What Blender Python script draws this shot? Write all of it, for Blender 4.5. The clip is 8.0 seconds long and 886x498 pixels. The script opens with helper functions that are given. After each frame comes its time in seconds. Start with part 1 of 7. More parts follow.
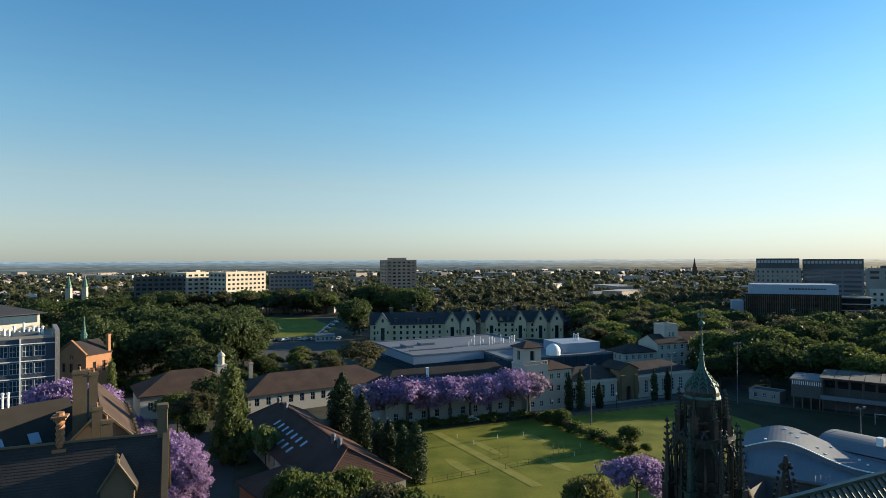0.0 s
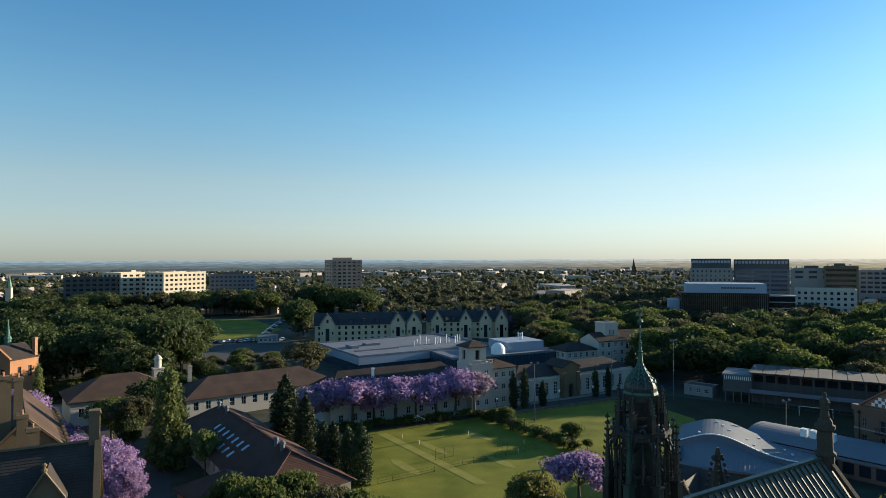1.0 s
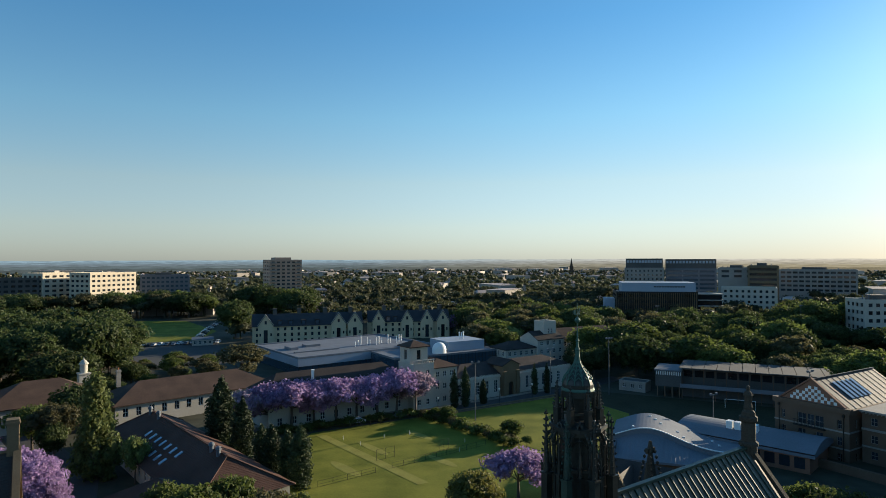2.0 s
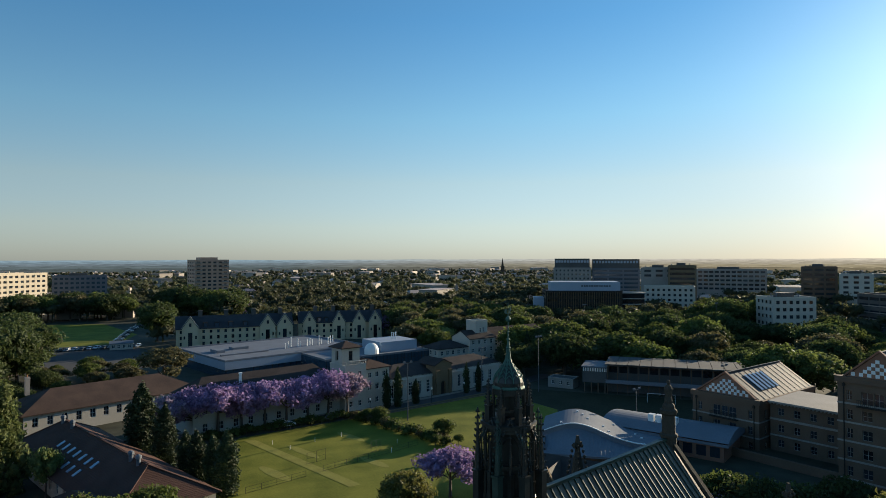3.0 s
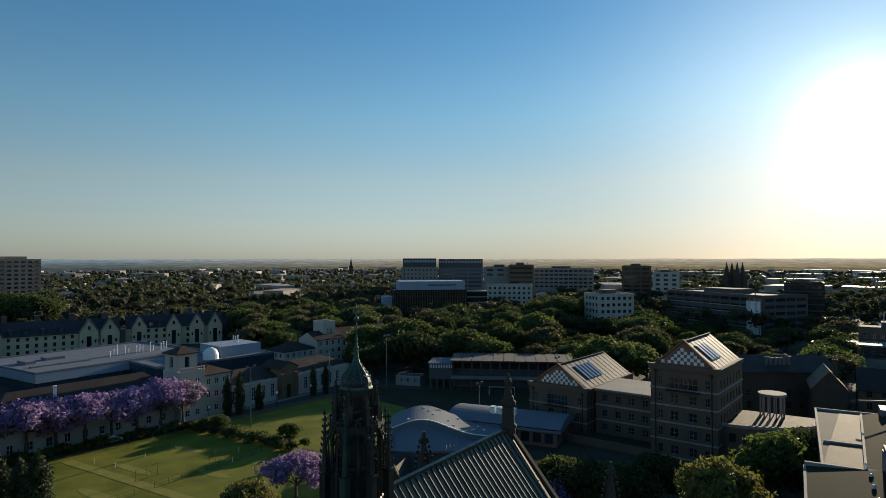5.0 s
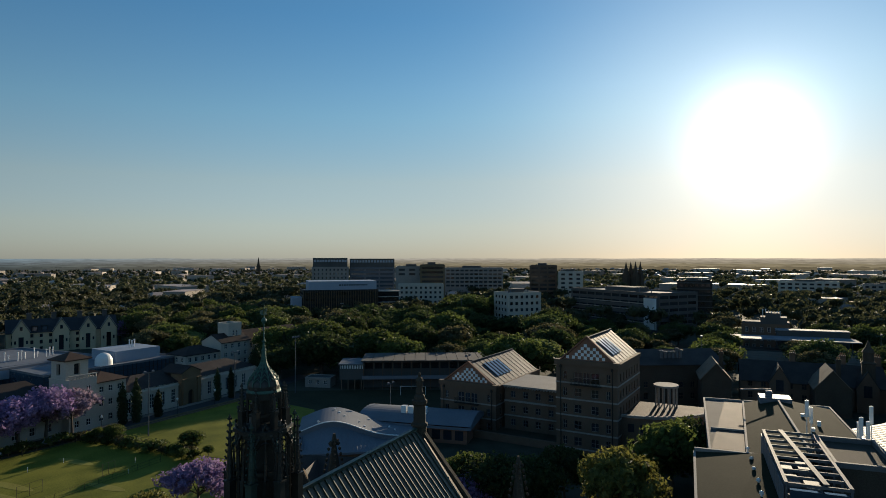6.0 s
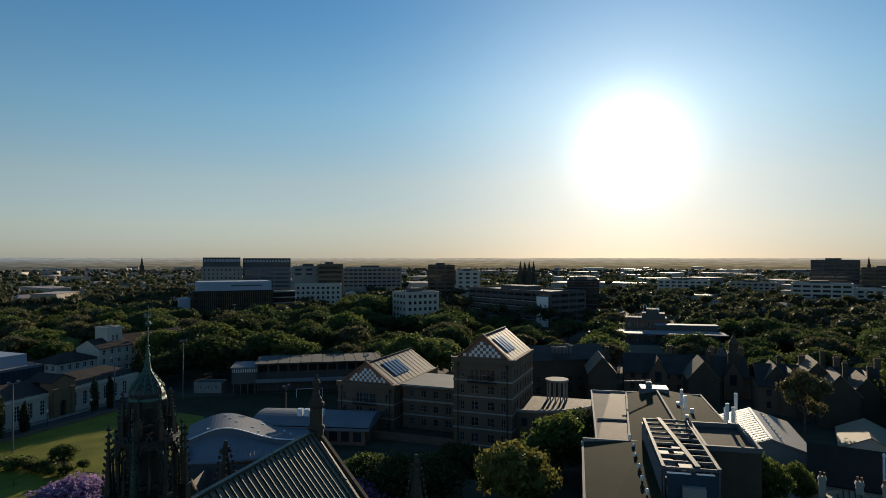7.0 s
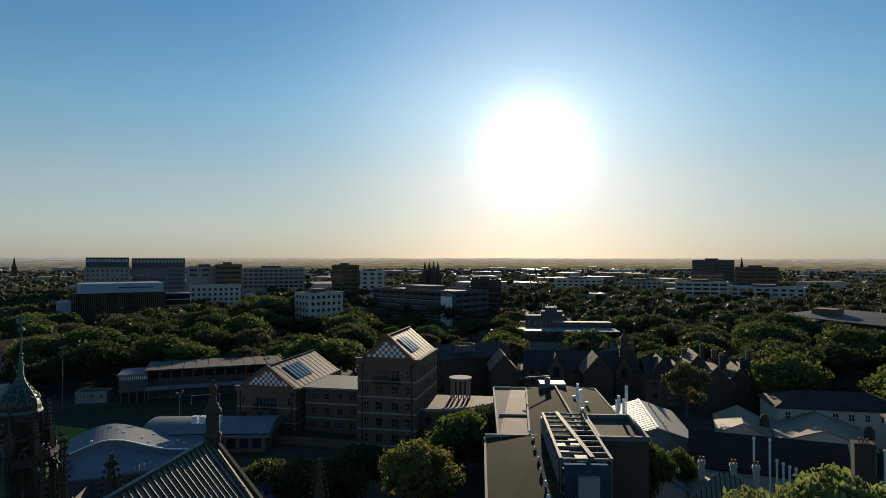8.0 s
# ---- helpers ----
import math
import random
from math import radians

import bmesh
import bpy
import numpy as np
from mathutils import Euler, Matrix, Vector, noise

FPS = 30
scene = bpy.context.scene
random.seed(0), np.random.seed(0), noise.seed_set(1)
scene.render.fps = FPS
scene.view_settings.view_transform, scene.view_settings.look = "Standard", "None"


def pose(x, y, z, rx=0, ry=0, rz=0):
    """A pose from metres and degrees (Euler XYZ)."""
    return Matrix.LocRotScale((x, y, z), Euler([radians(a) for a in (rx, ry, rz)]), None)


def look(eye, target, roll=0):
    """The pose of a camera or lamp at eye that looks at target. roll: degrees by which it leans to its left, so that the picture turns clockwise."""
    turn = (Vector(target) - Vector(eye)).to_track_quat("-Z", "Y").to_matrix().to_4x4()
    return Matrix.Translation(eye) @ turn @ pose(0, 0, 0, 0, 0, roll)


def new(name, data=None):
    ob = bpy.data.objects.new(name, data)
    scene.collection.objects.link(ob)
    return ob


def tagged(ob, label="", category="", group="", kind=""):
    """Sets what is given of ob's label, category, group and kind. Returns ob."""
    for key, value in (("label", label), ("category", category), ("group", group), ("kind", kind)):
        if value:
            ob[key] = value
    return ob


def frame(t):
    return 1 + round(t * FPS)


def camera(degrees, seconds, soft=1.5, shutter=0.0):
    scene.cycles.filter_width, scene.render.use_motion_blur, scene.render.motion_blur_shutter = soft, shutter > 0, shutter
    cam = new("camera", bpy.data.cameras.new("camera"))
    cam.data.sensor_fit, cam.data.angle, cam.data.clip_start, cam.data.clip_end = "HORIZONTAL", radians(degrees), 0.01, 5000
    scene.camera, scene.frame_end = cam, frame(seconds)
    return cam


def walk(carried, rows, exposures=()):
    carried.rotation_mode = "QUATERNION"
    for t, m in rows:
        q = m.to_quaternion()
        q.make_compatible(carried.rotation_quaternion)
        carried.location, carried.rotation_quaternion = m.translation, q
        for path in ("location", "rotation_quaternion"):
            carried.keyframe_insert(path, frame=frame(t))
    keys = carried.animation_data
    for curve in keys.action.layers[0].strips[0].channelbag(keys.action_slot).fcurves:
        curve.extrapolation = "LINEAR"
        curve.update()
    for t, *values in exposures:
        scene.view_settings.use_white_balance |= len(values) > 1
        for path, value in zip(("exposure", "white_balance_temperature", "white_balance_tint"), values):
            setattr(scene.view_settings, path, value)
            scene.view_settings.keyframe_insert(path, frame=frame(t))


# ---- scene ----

# The camera stands 40 m over the ground and turns to its right.
cam = camera(70.89, 8.0, soft=0.8)
EYE = 40.0
TURNS = [
    (0.0, -0.004, 0.985, -0.224), (0.5, -2.193, 0.977, -0.19), (1.0, -4.969, 0.957, -0.16), (1.5, -7.559, 0.943, -0.164),
    (3.0, -16.537, 0.915, -0.151), (3.5, -19.717, 0.912, -0.13), (4.0, -23.069, 0.903, -0.101), (4.5, -26.674, 0.883, -0.09),
    (6.0, -38.515, 0.821, -0.024), (6.5, -43.083, 0.792, 0.004), (7.0, -47.816, 0.791, 0.03), (7.5, -52.192, 0.797, 0.052),
    (8.0, -56.565, 0.81, 0.056),
]
EXPOSURES = [(0.0, 1.24, 6350, 9), (1.5, 1.16, 6350, 9), (3.0, 0.93, 6400, 10), (4.5, 0.64, 6500, 10), (6.0, 0.36, 6550, 11), (8.0, 0.34, 6600, 12)]
walk(cam, [(t, pose(0, 0, EYE, 90 + pitch, 0, yaw) @ pose(0, 0, 0, 0, 0, roll)) for t, yaw, pitch, roll in TURNS], EXPOSURES)

# ---- light: low evening sun and a clear sky ----
SUN_AZ, SUN_EL = 64.9, 9.9
_a, _e = radians(SUN_AZ), radians(SUN_EL)
SUN_DIR = Vector((math.sin(_a) * math.cos(_e), math.cos(_a) * math.cos(_e), math.sin(_e)))
sky = bpy.data.worlds.new("sky")
scene.world = sky
sky.use_nodes = True
sn = sky.node_tree.nodes
sky_tex = sn.new("ShaderNodeTexSky")
sky_tex.sky_type = "NISHITA"
sky_tex.sun_disc = False
sky_tex.sun_elevation = radians(SUN_EL)
sky_tex.sun_rotation = radians(SUN_AZ)
sky_tex.altitude = 60
sky_tex.air_density, sky_tex.dust_density, sky_tex.ozone_density = 1.0, 0.1, 2.6
sn["Background"].inputs["Strength"].default_value = 0.1
# a clear evening sky: cooler towards the horizon haze, with the sun's own aureole
sl = sky.node_tree.links
way = sn.new("ShaderNodeTexCoord")
split = sn.new("ShaderNodeSeparateXYZ")
sl.new(way.outputs["Generated"], split.inputs[0])
cool = sn.new("ShaderNodeValToRGB")
bands = cool.color_ramp.elements
bands[0].position, bands[0].color = 0.0, (0.45, 0.57, 0.95, 1)
bands[1].position, bands[1].color = 0.36, (0.52, 0.84, 0.95, 1)
for place, shade in ((0.05, (0.7, 0.69, 0.83, 1)), (0.12, (0.88, 0.8, 0.77, 1)), (0.22, (0.75, 0.9, 0.89, 1))):
    bands.new(place).color = shade
sl.new(split.outputs["Z"], cool.inputs["Fac"])
graded = sn.new("ShaderNodeVectorMath")
graded.operation = "MULTIPLY"
sl.new(sky_tex.outputs["Color"], graded.inputs[0])
sl.new(cool.outputs["Color"], graded.inputs[1])
near_sun = sn.new("ShaderNodeVectorMath")
near_sun.operation = "DOT_PRODUCT"
near_sun.inputs[1].default_value = SUN_DIR
sl.new(way.outputs["Generated"], near_sun.inputs[0])
# dust thickens low under the sun and dims the sky there
low = sn.new("ShaderNodeMapRange")
low.inputs["From Min"].default_value, low.inputs["From Max"].default_value = 0.0, 0.26
low.inputs["To Min"].default_value, low.inputs["To Max"].default_value = 0.42, 0.0
sl.new(split.outputs["Z"], low.inputs["Value"])
sunward = sn.new("ShaderNodeMath")
sunward.operation = "POWER"
sunward.use_clamp = True
sl.new(near_sun.outputs["Value"], sunward.inputs[0])
sunward.inputs[1].default_value = 6.0
dust = sn.new("ShaderNodeMath")
dust.operation = "MULTIPLY"
sl.new(low.outputs[0], dust.inputs[0])
sl.new(sunward.outputs[0], dust.inputs[1])
veil = sn.new("ShaderNodeMath")
veil.operation = "SUBTRACT"
veil.inputs[0].default_value = 1.0
sl.new(dust.outputs[0], veil.inputs[1])
dimmed = sn.new("ShaderNodeVectorMath")
dimmed.operation = "SCALE"
sl.new(graded.outputs[0], dimmed.inputs[0])
sl.new(veil.outputs[0], dimmed.inputs["Scale"])
glows = []
for power, gain in ((420.0, 8.0), (30.0, 2.5)):
    lift = sn.new("ShaderNodeMath")
    lift.operation = "POWER"
    sl.new(near_sun.outputs["Value"], lift.inputs[0])
    lift.use_clamp = True
    lift.inputs[1].default_value = power
    gained = sn.new("ShaderNodeMath")
    gained.operation = "MULTIPLY"
    sl.new(lift.outputs[0], gained.inputs[0])
    gained.inputs[1].default_value = gain
    glows.append(gained)
glow = sn.new("ShaderNodeMath")
sl.new(glows[0].outputs[0], glow.inputs[0])
sl.new(glows[1].outputs[0], glow.inputs[1])
aureole = sn.new("ShaderNodeVectorMath")
aureole.operation = "SCALE"
aureole.inputs[0].default_value = (1.0, 0.97, 0.9)
sl.new(glow.outputs[0], aureole.inputs["Scale"])
total = sn.new("ShaderNodeVectorMath")
sl.new(dimmed.outputs[0], total.inputs[0])
sl.new(aureole.outputs[0], total.inputs[1])
sl.new(total.outputs[0], sn["Background"].inputs["Color"])
sun_data = bpy.data.lights.new("sun", "SUN")
sun_data.energy, sun_data.angle, sun_data.color = 5.0, radians(0.6), (1.0, 0.84, 0.6)
sun = new("sun", sun_data)
sun.matrix_world = look(SUN_DIR * 300 + Vector((0, 0, 60)), (0, 0, 60))


# ---- materials ----
def material(name, base, rough=0.8, metal=0.0, vary=0.25, scale=1.0, bump=0.0, fine=8.0, spec=0.5, island=0.0, obj=0.0, tint=None, emit=None, stretch=(1, 1, 1)):
    m = bpy.data.materials.new(name)
    m.use_nodes = True
    n, l = m.node_tree.nodes, m.node_tree.links
    b = n["Principled BSDF"]
    b.inputs["Roughness"].default_value, b.inputs["Metallic"].default_value = rough, metal
    b.inputs["Specular IOR Level"].default_value = spec
    geo = n.new("ShaderNodeNewGeometry")
    mapping = n.new("ShaderNodeMapping")
    mapping.inputs["Scale"].default_value = stretch
    l.new(geo.outputs["Position"], mapping.inputs["Vector"])
    big, small = n.new("ShaderNodeTexNoise"), n.new("ShaderNodeTexNoise")
    for tex, s in ((big, 0.35 * scale), (small, fine * scale)):
        tex.inputs["Scale"].default_value = s
        tex.inputs["Detail"].default_value = 5
        l.new(mapping.outputs["Vector"], tex.inputs["Vector"])
    both = n.new("ShaderNodeMath")
    both.operation = "ADD"
    l.new(big.outputs["Fac"], both.inputs[0])
    l.new(small.outputs["Fac"], both.inputs[1])
    ramp = n.new("ShaderNodeMapRange")
    ramp.inputs["From Min"].default_value, ramp.inputs["From Max"].default_value = 0.6, 1.4
    ramp.inputs["To Min"].default_value, ramp.inputs["To Max"].default_value = 1 - vary, 1 + vary
    l.new(both.outputs[0], ramp.inputs["Value"])
    value = ramp.outputs[0]
    for amount, out in ((island, geo.outputs["Random Per Island"]), (obj, None)):
        if amount:
            if out is None:
                out = n.new("ShaderNodeObjectInfo").outputs["Random"]
            r = n.new("ShaderNodeMapRange")
            r.inputs["To Min"].default_value, r.inputs["To Max"].default_value = 1 - amount, 1 + amount
            l.new(out, r.inputs["Value"])
            mul = n.new("ShaderNodeMath")
            mul.operation = "MULTIPLY"
            l.new(value, mul.inputs[0])
            l.new(r.outputs[0], mul.inputs[1])
            value = mul.outputs[0]
    mix = n.new("ShaderNodeMix")
    mix.data_type = "RGBA"
    mix.inputs["A"].default_value = (*base, 1)
    mix.inputs["B"].default_value = (*(tint or base), 1)
    l.new(big.outputs["Fac"], mix.inputs["Factor"])
    scaled = n.new("ShaderNodeVectorMath")
    scaled.operation = "SCALE"
    l.new(mix.outputs["Result"], scaled.inputs[0])
    l.new(value, scaled.inputs["Scale"])
    l.new(scaled.outputs[0], b.inputs["Base Color"])
    if bump:
        bn = n.new("ShaderNodeBump")
        bn.inputs["Strength"].default_value, bn.inputs["Distance"].default_value = 0.6, bump
        l.new(small.outputs["Fac"], bn.inputs["Height"])
        l.new(bn.outputs[0], b.inputs["Normal"])
    return m


def leafy(name, base, tint, through_light=0.35, vary=0.35, obj=0.25):
    m = material(name, base, 0.65, vary=vary, scale=0.8, fine=3.0, spec=0.25, tint=tint, obj=obj, island=0.3)
    n, l = m.node_tree.nodes, m.node_tree.links
    b, out = n["Principled BSDF"], n["Material Output"]
    tr, mx = n.new("ShaderNodeBsdfTranslucent"), n.new("ShaderNodeMixShader")
    src = b.inputs["Base Color"].links[0].from_socket
    l.new(src, tr.inputs["Color"])
    mx.inputs[0].default_value = through_light
    l.new(b.outputs[0], mx.inputs[1])
    l.new(tr.outputs[0], mx.inputs[2])
    l.new(mx.outputs[0], out.inputs["Surface"])
    return m


GRASS = material("grass", (0.12, 0.15, 0.016), 0.9, vary=0.45, scale=0.4, fine=9, tint=(0.19, 0.17, 0.03), spec=0.1)
EARTH = material("town_ground", (0.05, 0.055, 0.03), 0.95, vary=0.5, scale=0.08, fine=3, tint=(0.06, 0.055, 0.045), spec=0.2)
TURF_DRY = material("worn_turf", (0.27, 0.24, 0.055), 0.9, vary=0.35, scale=0.8, tint=(0.2, 0.2, 0.045), spec=0.1)
ASPHALT = material("asphalt", (0.055, 0.055, 0.056), 0.9, vary=0.25, scale=0.4, fine=12, spec=0.3)
PAVING = material("paving", (0.22, 0.2, 0.17), 0.85, vary=0.2, scale=0.8)
RENDER_WHITE = material("cream_render", (0.46, 0.43, 0.37), 0.85, vary=0.14, scale=0.5, tint=(0.4, 0.37, 0.32), spec=0.2)
SANDSTONE = material("sandstone", (0.19, 0.135, 0.08), 0.9, vary=0.3, scale=1.2, tint=(0.13, 0.1, 0.065), bump=0.02, spec=0.15)
# brown-grey worn turf, with the shade on the pitch painted into its colour
PITCH = material("worn_turf_shade", (0.04, 0.044, 0.022), 0.95, vary=0.35, scale=0.3, fine=5, tint=(0.05, 0.042, 0.026), spec=0.1)
STONE_DARK = material("weathered_stone", (0.085, 0.068, 0.05), 0.9, vary=0.4, scale=1.0, tint=(0.05, 0.043, 0.034), bump=0.03, spec=0.15)
YELLOW_BRICK = material("cream_brick", (0.56, 0.46, 0.31), 0.9, vary=0.14, scale=0.6, fine=14, spec=0.2)
CREAM_BLOCK = material("cream_panels", (0.46, 0.4, 0.31), 0.85, vary=0.1, scale=0.3, spec=0.2)
BRICK_RED = material("red_brick", (0.25, 0.12, 0.075), 0.9, vary=0.2, scale=0.8, fine=14)
BRICK_ORANGE = material("orange_brick", (0.32, 0.15, 0.07), 0.9, vary=0.2, scale=0.8, fine=14)
BRICK_BROWN = material("brown_brick", (0.155, 0.098, 0.064), 0.9, vary=0.26, scale=0.8, fine=14, spec=0.25, tint=(0.125, 0.088, 0.064))
TILE_BROWN = material("brown_roof_tile", (0.062, 0.042, 0.034), 0.8, vary=0.36, scale=0.7, fine=9, bump=0.04, tint=(0.082, 0.052, 0.038), spec=0.15)
TILE_DARK = material("dark_roof_tile", (0.036, 0.03, 0.028), 0.8, vary=0.34, scale=0.7, fine=9, bump=0.04, spec=0.15, tint=(0.05, 0.04, 0.036))
SLATE = material("slate", (0.04, 0.036, 0.034), 0.7, vary=0.4, scale=0.8, fine=10, bump=0.03, spec=0.15, tint=(0.054, 0.046, 0.042))
SLATE_BLUE = material("blue_slate", (0.045, 0.046, 0.05), 0.7, vary=0.3, scale=0.8, fine=10, spec=0.2)
COPPER_DARK = material("aged_copper", (0.024, 0.045, 0.037), 0.5, metal=0.3, vary=0.5, scale=2.5, tint=(0.035, 0.07, 0.055))
COPPER_GREEN = material("verdigris_copper", (0.065, 0.15, 0.115), 0.65, metal=0.15, vary=0.4, scale=3, tint=(0.035, 0.09, 0.065))
IRON_BLACK = material("blackened_metal", (0.02, 0.021, 0.019), 0.42, metal=0.2, vary=0.55, scale=3, tint=(0.03, 0.036, 0.031))
RIBBED = material("weathered_ribbed_copper", (0.1, 0.075, 0.052), 0.55, metal=0.2, vary=0.45, scale=0.8, tint=(0.062, 0.066, 0.05))
METAL_WHITE = material("pale_metal_roof", (0.165, 0.18, 0.205), 0.75, vary=0.16, scale=0.5, spec=0.08)
METAL_GREY = material("grey_metal", (0.13, 0.145, 0.165), 0.65, vary=0.15, scale=0.5, spec=0.2)
ZINC = material("zinc_roof", (0.05, 0.051, 0.054), 0.65, vary=0.24, scale=0.7, spec=0.15)
PANEL_PALE = material("pale_cladding", (0.28, 0.33, 0.4), 0.65, vary=0.08, scale=0.4, spec=0.2)
CONCRETE = material("concrete", (0.27, 0.25, 0.225), 0.85, vary=0.18, scale=0.5, spec=0.2)
CONCRETE_DARK = material("dark_concrete", (0.09, 0.088, 0.085), 0.9, vary=0.2, scale=0.5, spec=0.2)
ROOF_GREEN = material("olive_roof_sheet", (0.036, 0.037, 0.022), 0.9, vary=0.3, scale=0.5, spec=0.03, tint=(0.03, 0.033, 0.02))
GLASS_DARK = material("dark_window_glass", (0.02, 0.025, 0.032), 0.08, vary=0.3, scale=0.2, spec=0.6, obj=0.5)
GLASS_BLUE = material("blue_glazing", (0.035, 0.06, 0.085), 0.12, vary=0.2, scale=0.2, spec=0.7)
SKYLIGHT = material("skylight_glass", (0.25, 0.32, 0.4), 0.1, vary=0.1, spec=0.8)
PAINT_WHITE = material("white_paint", (0.75, 0.75, 0.73), 0.5, vary=0.06)
PAINT_DARK = material("dark_paint", (0.033, 0.029, 0.025), 0.7, vary=0.25, spec=0.15)
BARK = material("bark", (0.09, 0.07, 0.055), 0.95, vary=0.4, scale=3, bump=0.03)
STEEL = material("galvanised_steel", (0.12, 0.123, 0.126), 0.7, vary=0.2, spec=0.12)
LEAF_DARK = leafy("dark_leaves", (0.042, 0.062, 0.02), (0.064, 0.084, 0.026), 0.46)
LEAF_MID = leafy("green_leaves", (0.066, 0.096, 0.023), (0.1, 0.118, 0.031), 0.5)
LEAF_OLIVE = leafy("olive_leaves", (0.078, 0.078, 0.034), (0.105, 0.092, 0.044), 0.42)
LEAF_LIGHT = leafy("light_leaves", (0.13, 0.17, 0.05), (0.18, 0.2, 0.07), 0.48)
LEAF_GOLD = leafy("golden_leaves", (0.12, 0.125, 0.028), (0.16, 0.145, 0.04), 0.42)
LEAF_CYPRESS = leafy("cypress_leaves", (0.022, 0.04, 0.016), (0.04, 0.055, 0.02), 0.15)
IRON_TAN = material("tan_iron_roof", (0.29, 0.24, 0.17), 0.75, vary=0.22, scale=0.8, tint=(0.22, 0.18, 0.13), spec=0.12)
TIN = material("sheet_tin", (0.27, 0.26, 0.24), 0.6, metal=0.25, vary=0.2, scale=0.8, stretch=(1, 1, 0.3), spec=0.15)
STONE_SLATE = material("pale_stone_slate", (0.2, 0.165, 0.125), 0.85, vary=0.38, scale=1.2, fine=9, tint=(0.14, 0.115, 0.09), spec=0.06)
TILE_RED = material("red_roof_tile", (0.1, 0.05, 0.036), 0.8, vary=0.36, scale=0.9, fine=9, bump=0.04, tint=(0.075, 0.045, 0.036), spec=0.15)
BRICK_ROSE = material("rose_brick", (0.45, 0.3, 0.22), 0.9, vary=0.2, scale=0.5, fine=10, spec=0.2)
BLOSSOM = leafy("jacaranda_blossom", (0.28, 0.18, 0.34), (0.36, 0.25, 0.42), 0.4, vary=0.28, obj=0.12)
BLOSSOM_PALE = leafy("pale_jacaranda_blossom", (0.36, 0.26, 0.38), (0.27, 0.22, 0.24), 0.4, vary=0.25, obj=0.1)


# ---- building helpers ----
def mesh_of(name, bm, mats):
    me = bpy.data.meshes.new(name)
    bm.to_mesh(me)
    bm.free()
    for m in mats if isinstance(mats, (list, tuple)) else (mats,):
        me.materials.append(m)
    return me


def part(name, bm, mats, parent, label="", m=None):
    ob = new(name, mesh_of(name, bm, mats))
    ob.parent = parent
    if m is not None:
        ob.matrix_basis = m
    return tagged(ob, label)


def piece(name, me, parent, m):
    ob = new(name, me)
    ob.parent = parent
    ob.matrix_basis = m
    return ob


def thing(name, label, category, x, y, z=0.0, rz=0.0, group="", kind=""):
    ob = new(name)
    ob.empty_display_size = 0.5
    ob.matrix_basis = pose(x, y, z, 0, 0, rz)
    return tagged(ob, label, category, group, kind)


def single(name, bm, mats, label, category, m=None, group="", kind=""):
    ob = new(name, mesh_of(name, bm, mats))
    if m is not None:
        ob.matrix_basis = m
    return tagged(ob, label, category, group, kind)


def face(bm, pts, mat=0):
    f = bm.faces.new([bm.verts.new(p) for p in pts])
    f.material_index = mat
    return f


def box(bm, x0, x1, y0, y1, z0, z1, mat=0, bottom=True):
    v = [bm.verts.new(p) for p in ((x0, y0, z0), (x1, y0, z0), (x1, y1, z0), (x0, y1, z0), (x0, y0, z1), (x1, y0, z1), (x1, y1, z1), (x0, y1, z1))]
    for idx in ((0, 1, 5, 4), (1, 2, 6, 5), (2, 3, 7, 6), (3, 0, 4, 7), (4, 5, 6, 7), (3, 2, 1, 0))[: 6 if bottom else 5]:
        bm.faces.new([v[i] for i in idx]).material_index = mat


def prism(bm, outline, z0, z1, mat=0):
    lo, hi = [bm.verts.new((x, y, z0)) for x, y in outline], [bm.verts.new((x, y, z1)) for x, y in outline]
    n = len(outline)
    for i in range(n):
        bm.faces.new((lo[i], lo[(i + 1) % n], hi[(i + 1) % n], hi[i])).material_index = mat
    bm.faces.new(hi).material_index = mat
    bm.faces.new(lo[::-1]).material_index = mat


def tube(bm, a, b, r0, r1=None, sides=8, mat=0, cap=True):
    a, b = Vector(a), Vector(b)
    r1 = r0 if r1 is None else r1
    q = (b - a).to_track_quat("Z", "Y").to_matrix()
    rings = []
    for c, r in ((a, r0), (b, r1)):
        rings.append([bm.verts.new(c + q @ Vector((r * math.cos(2 * math.pi * i / sides), r * math.sin(2 * math.pi * i / sides), 0))) for i in range(sides)])
    for i in range(sides):
        bm.faces.new((rings[0][i], rings[0][(i + 1) % sides], rings[1][(i + 1) % sides], rings[1][i])).material_index = mat
    if cap:
        bm.faces.new(rings[1]).material_index = mat
        bm.faces.new(rings[0][::-1]).material_index = mat


def turned(bm, profile, sides=12, mat=0, centre=(0, 0)):
    """A turned body from (radius, height) pairs."""
    rings = [[bm.verts.new((centre[0] + r * math.cos(2 * math.pi * i / sides), centre[1] + r * math.sin(2 * math.pi * i / sides), z)) for i in range(sides)] for r, z in profile]
    for lo, hi in zip(rings, rings[1:]):
        for i in range(sides):
            bm.faces.new((lo[i], lo[(i + 1) % sides], hi[(i + 1) % sides], hi[i])).material_index = mat
    bm.faces.new(rings[-1]).material_index = mat
    bm.faces.new(rings[0][::-1]).material_index = mat


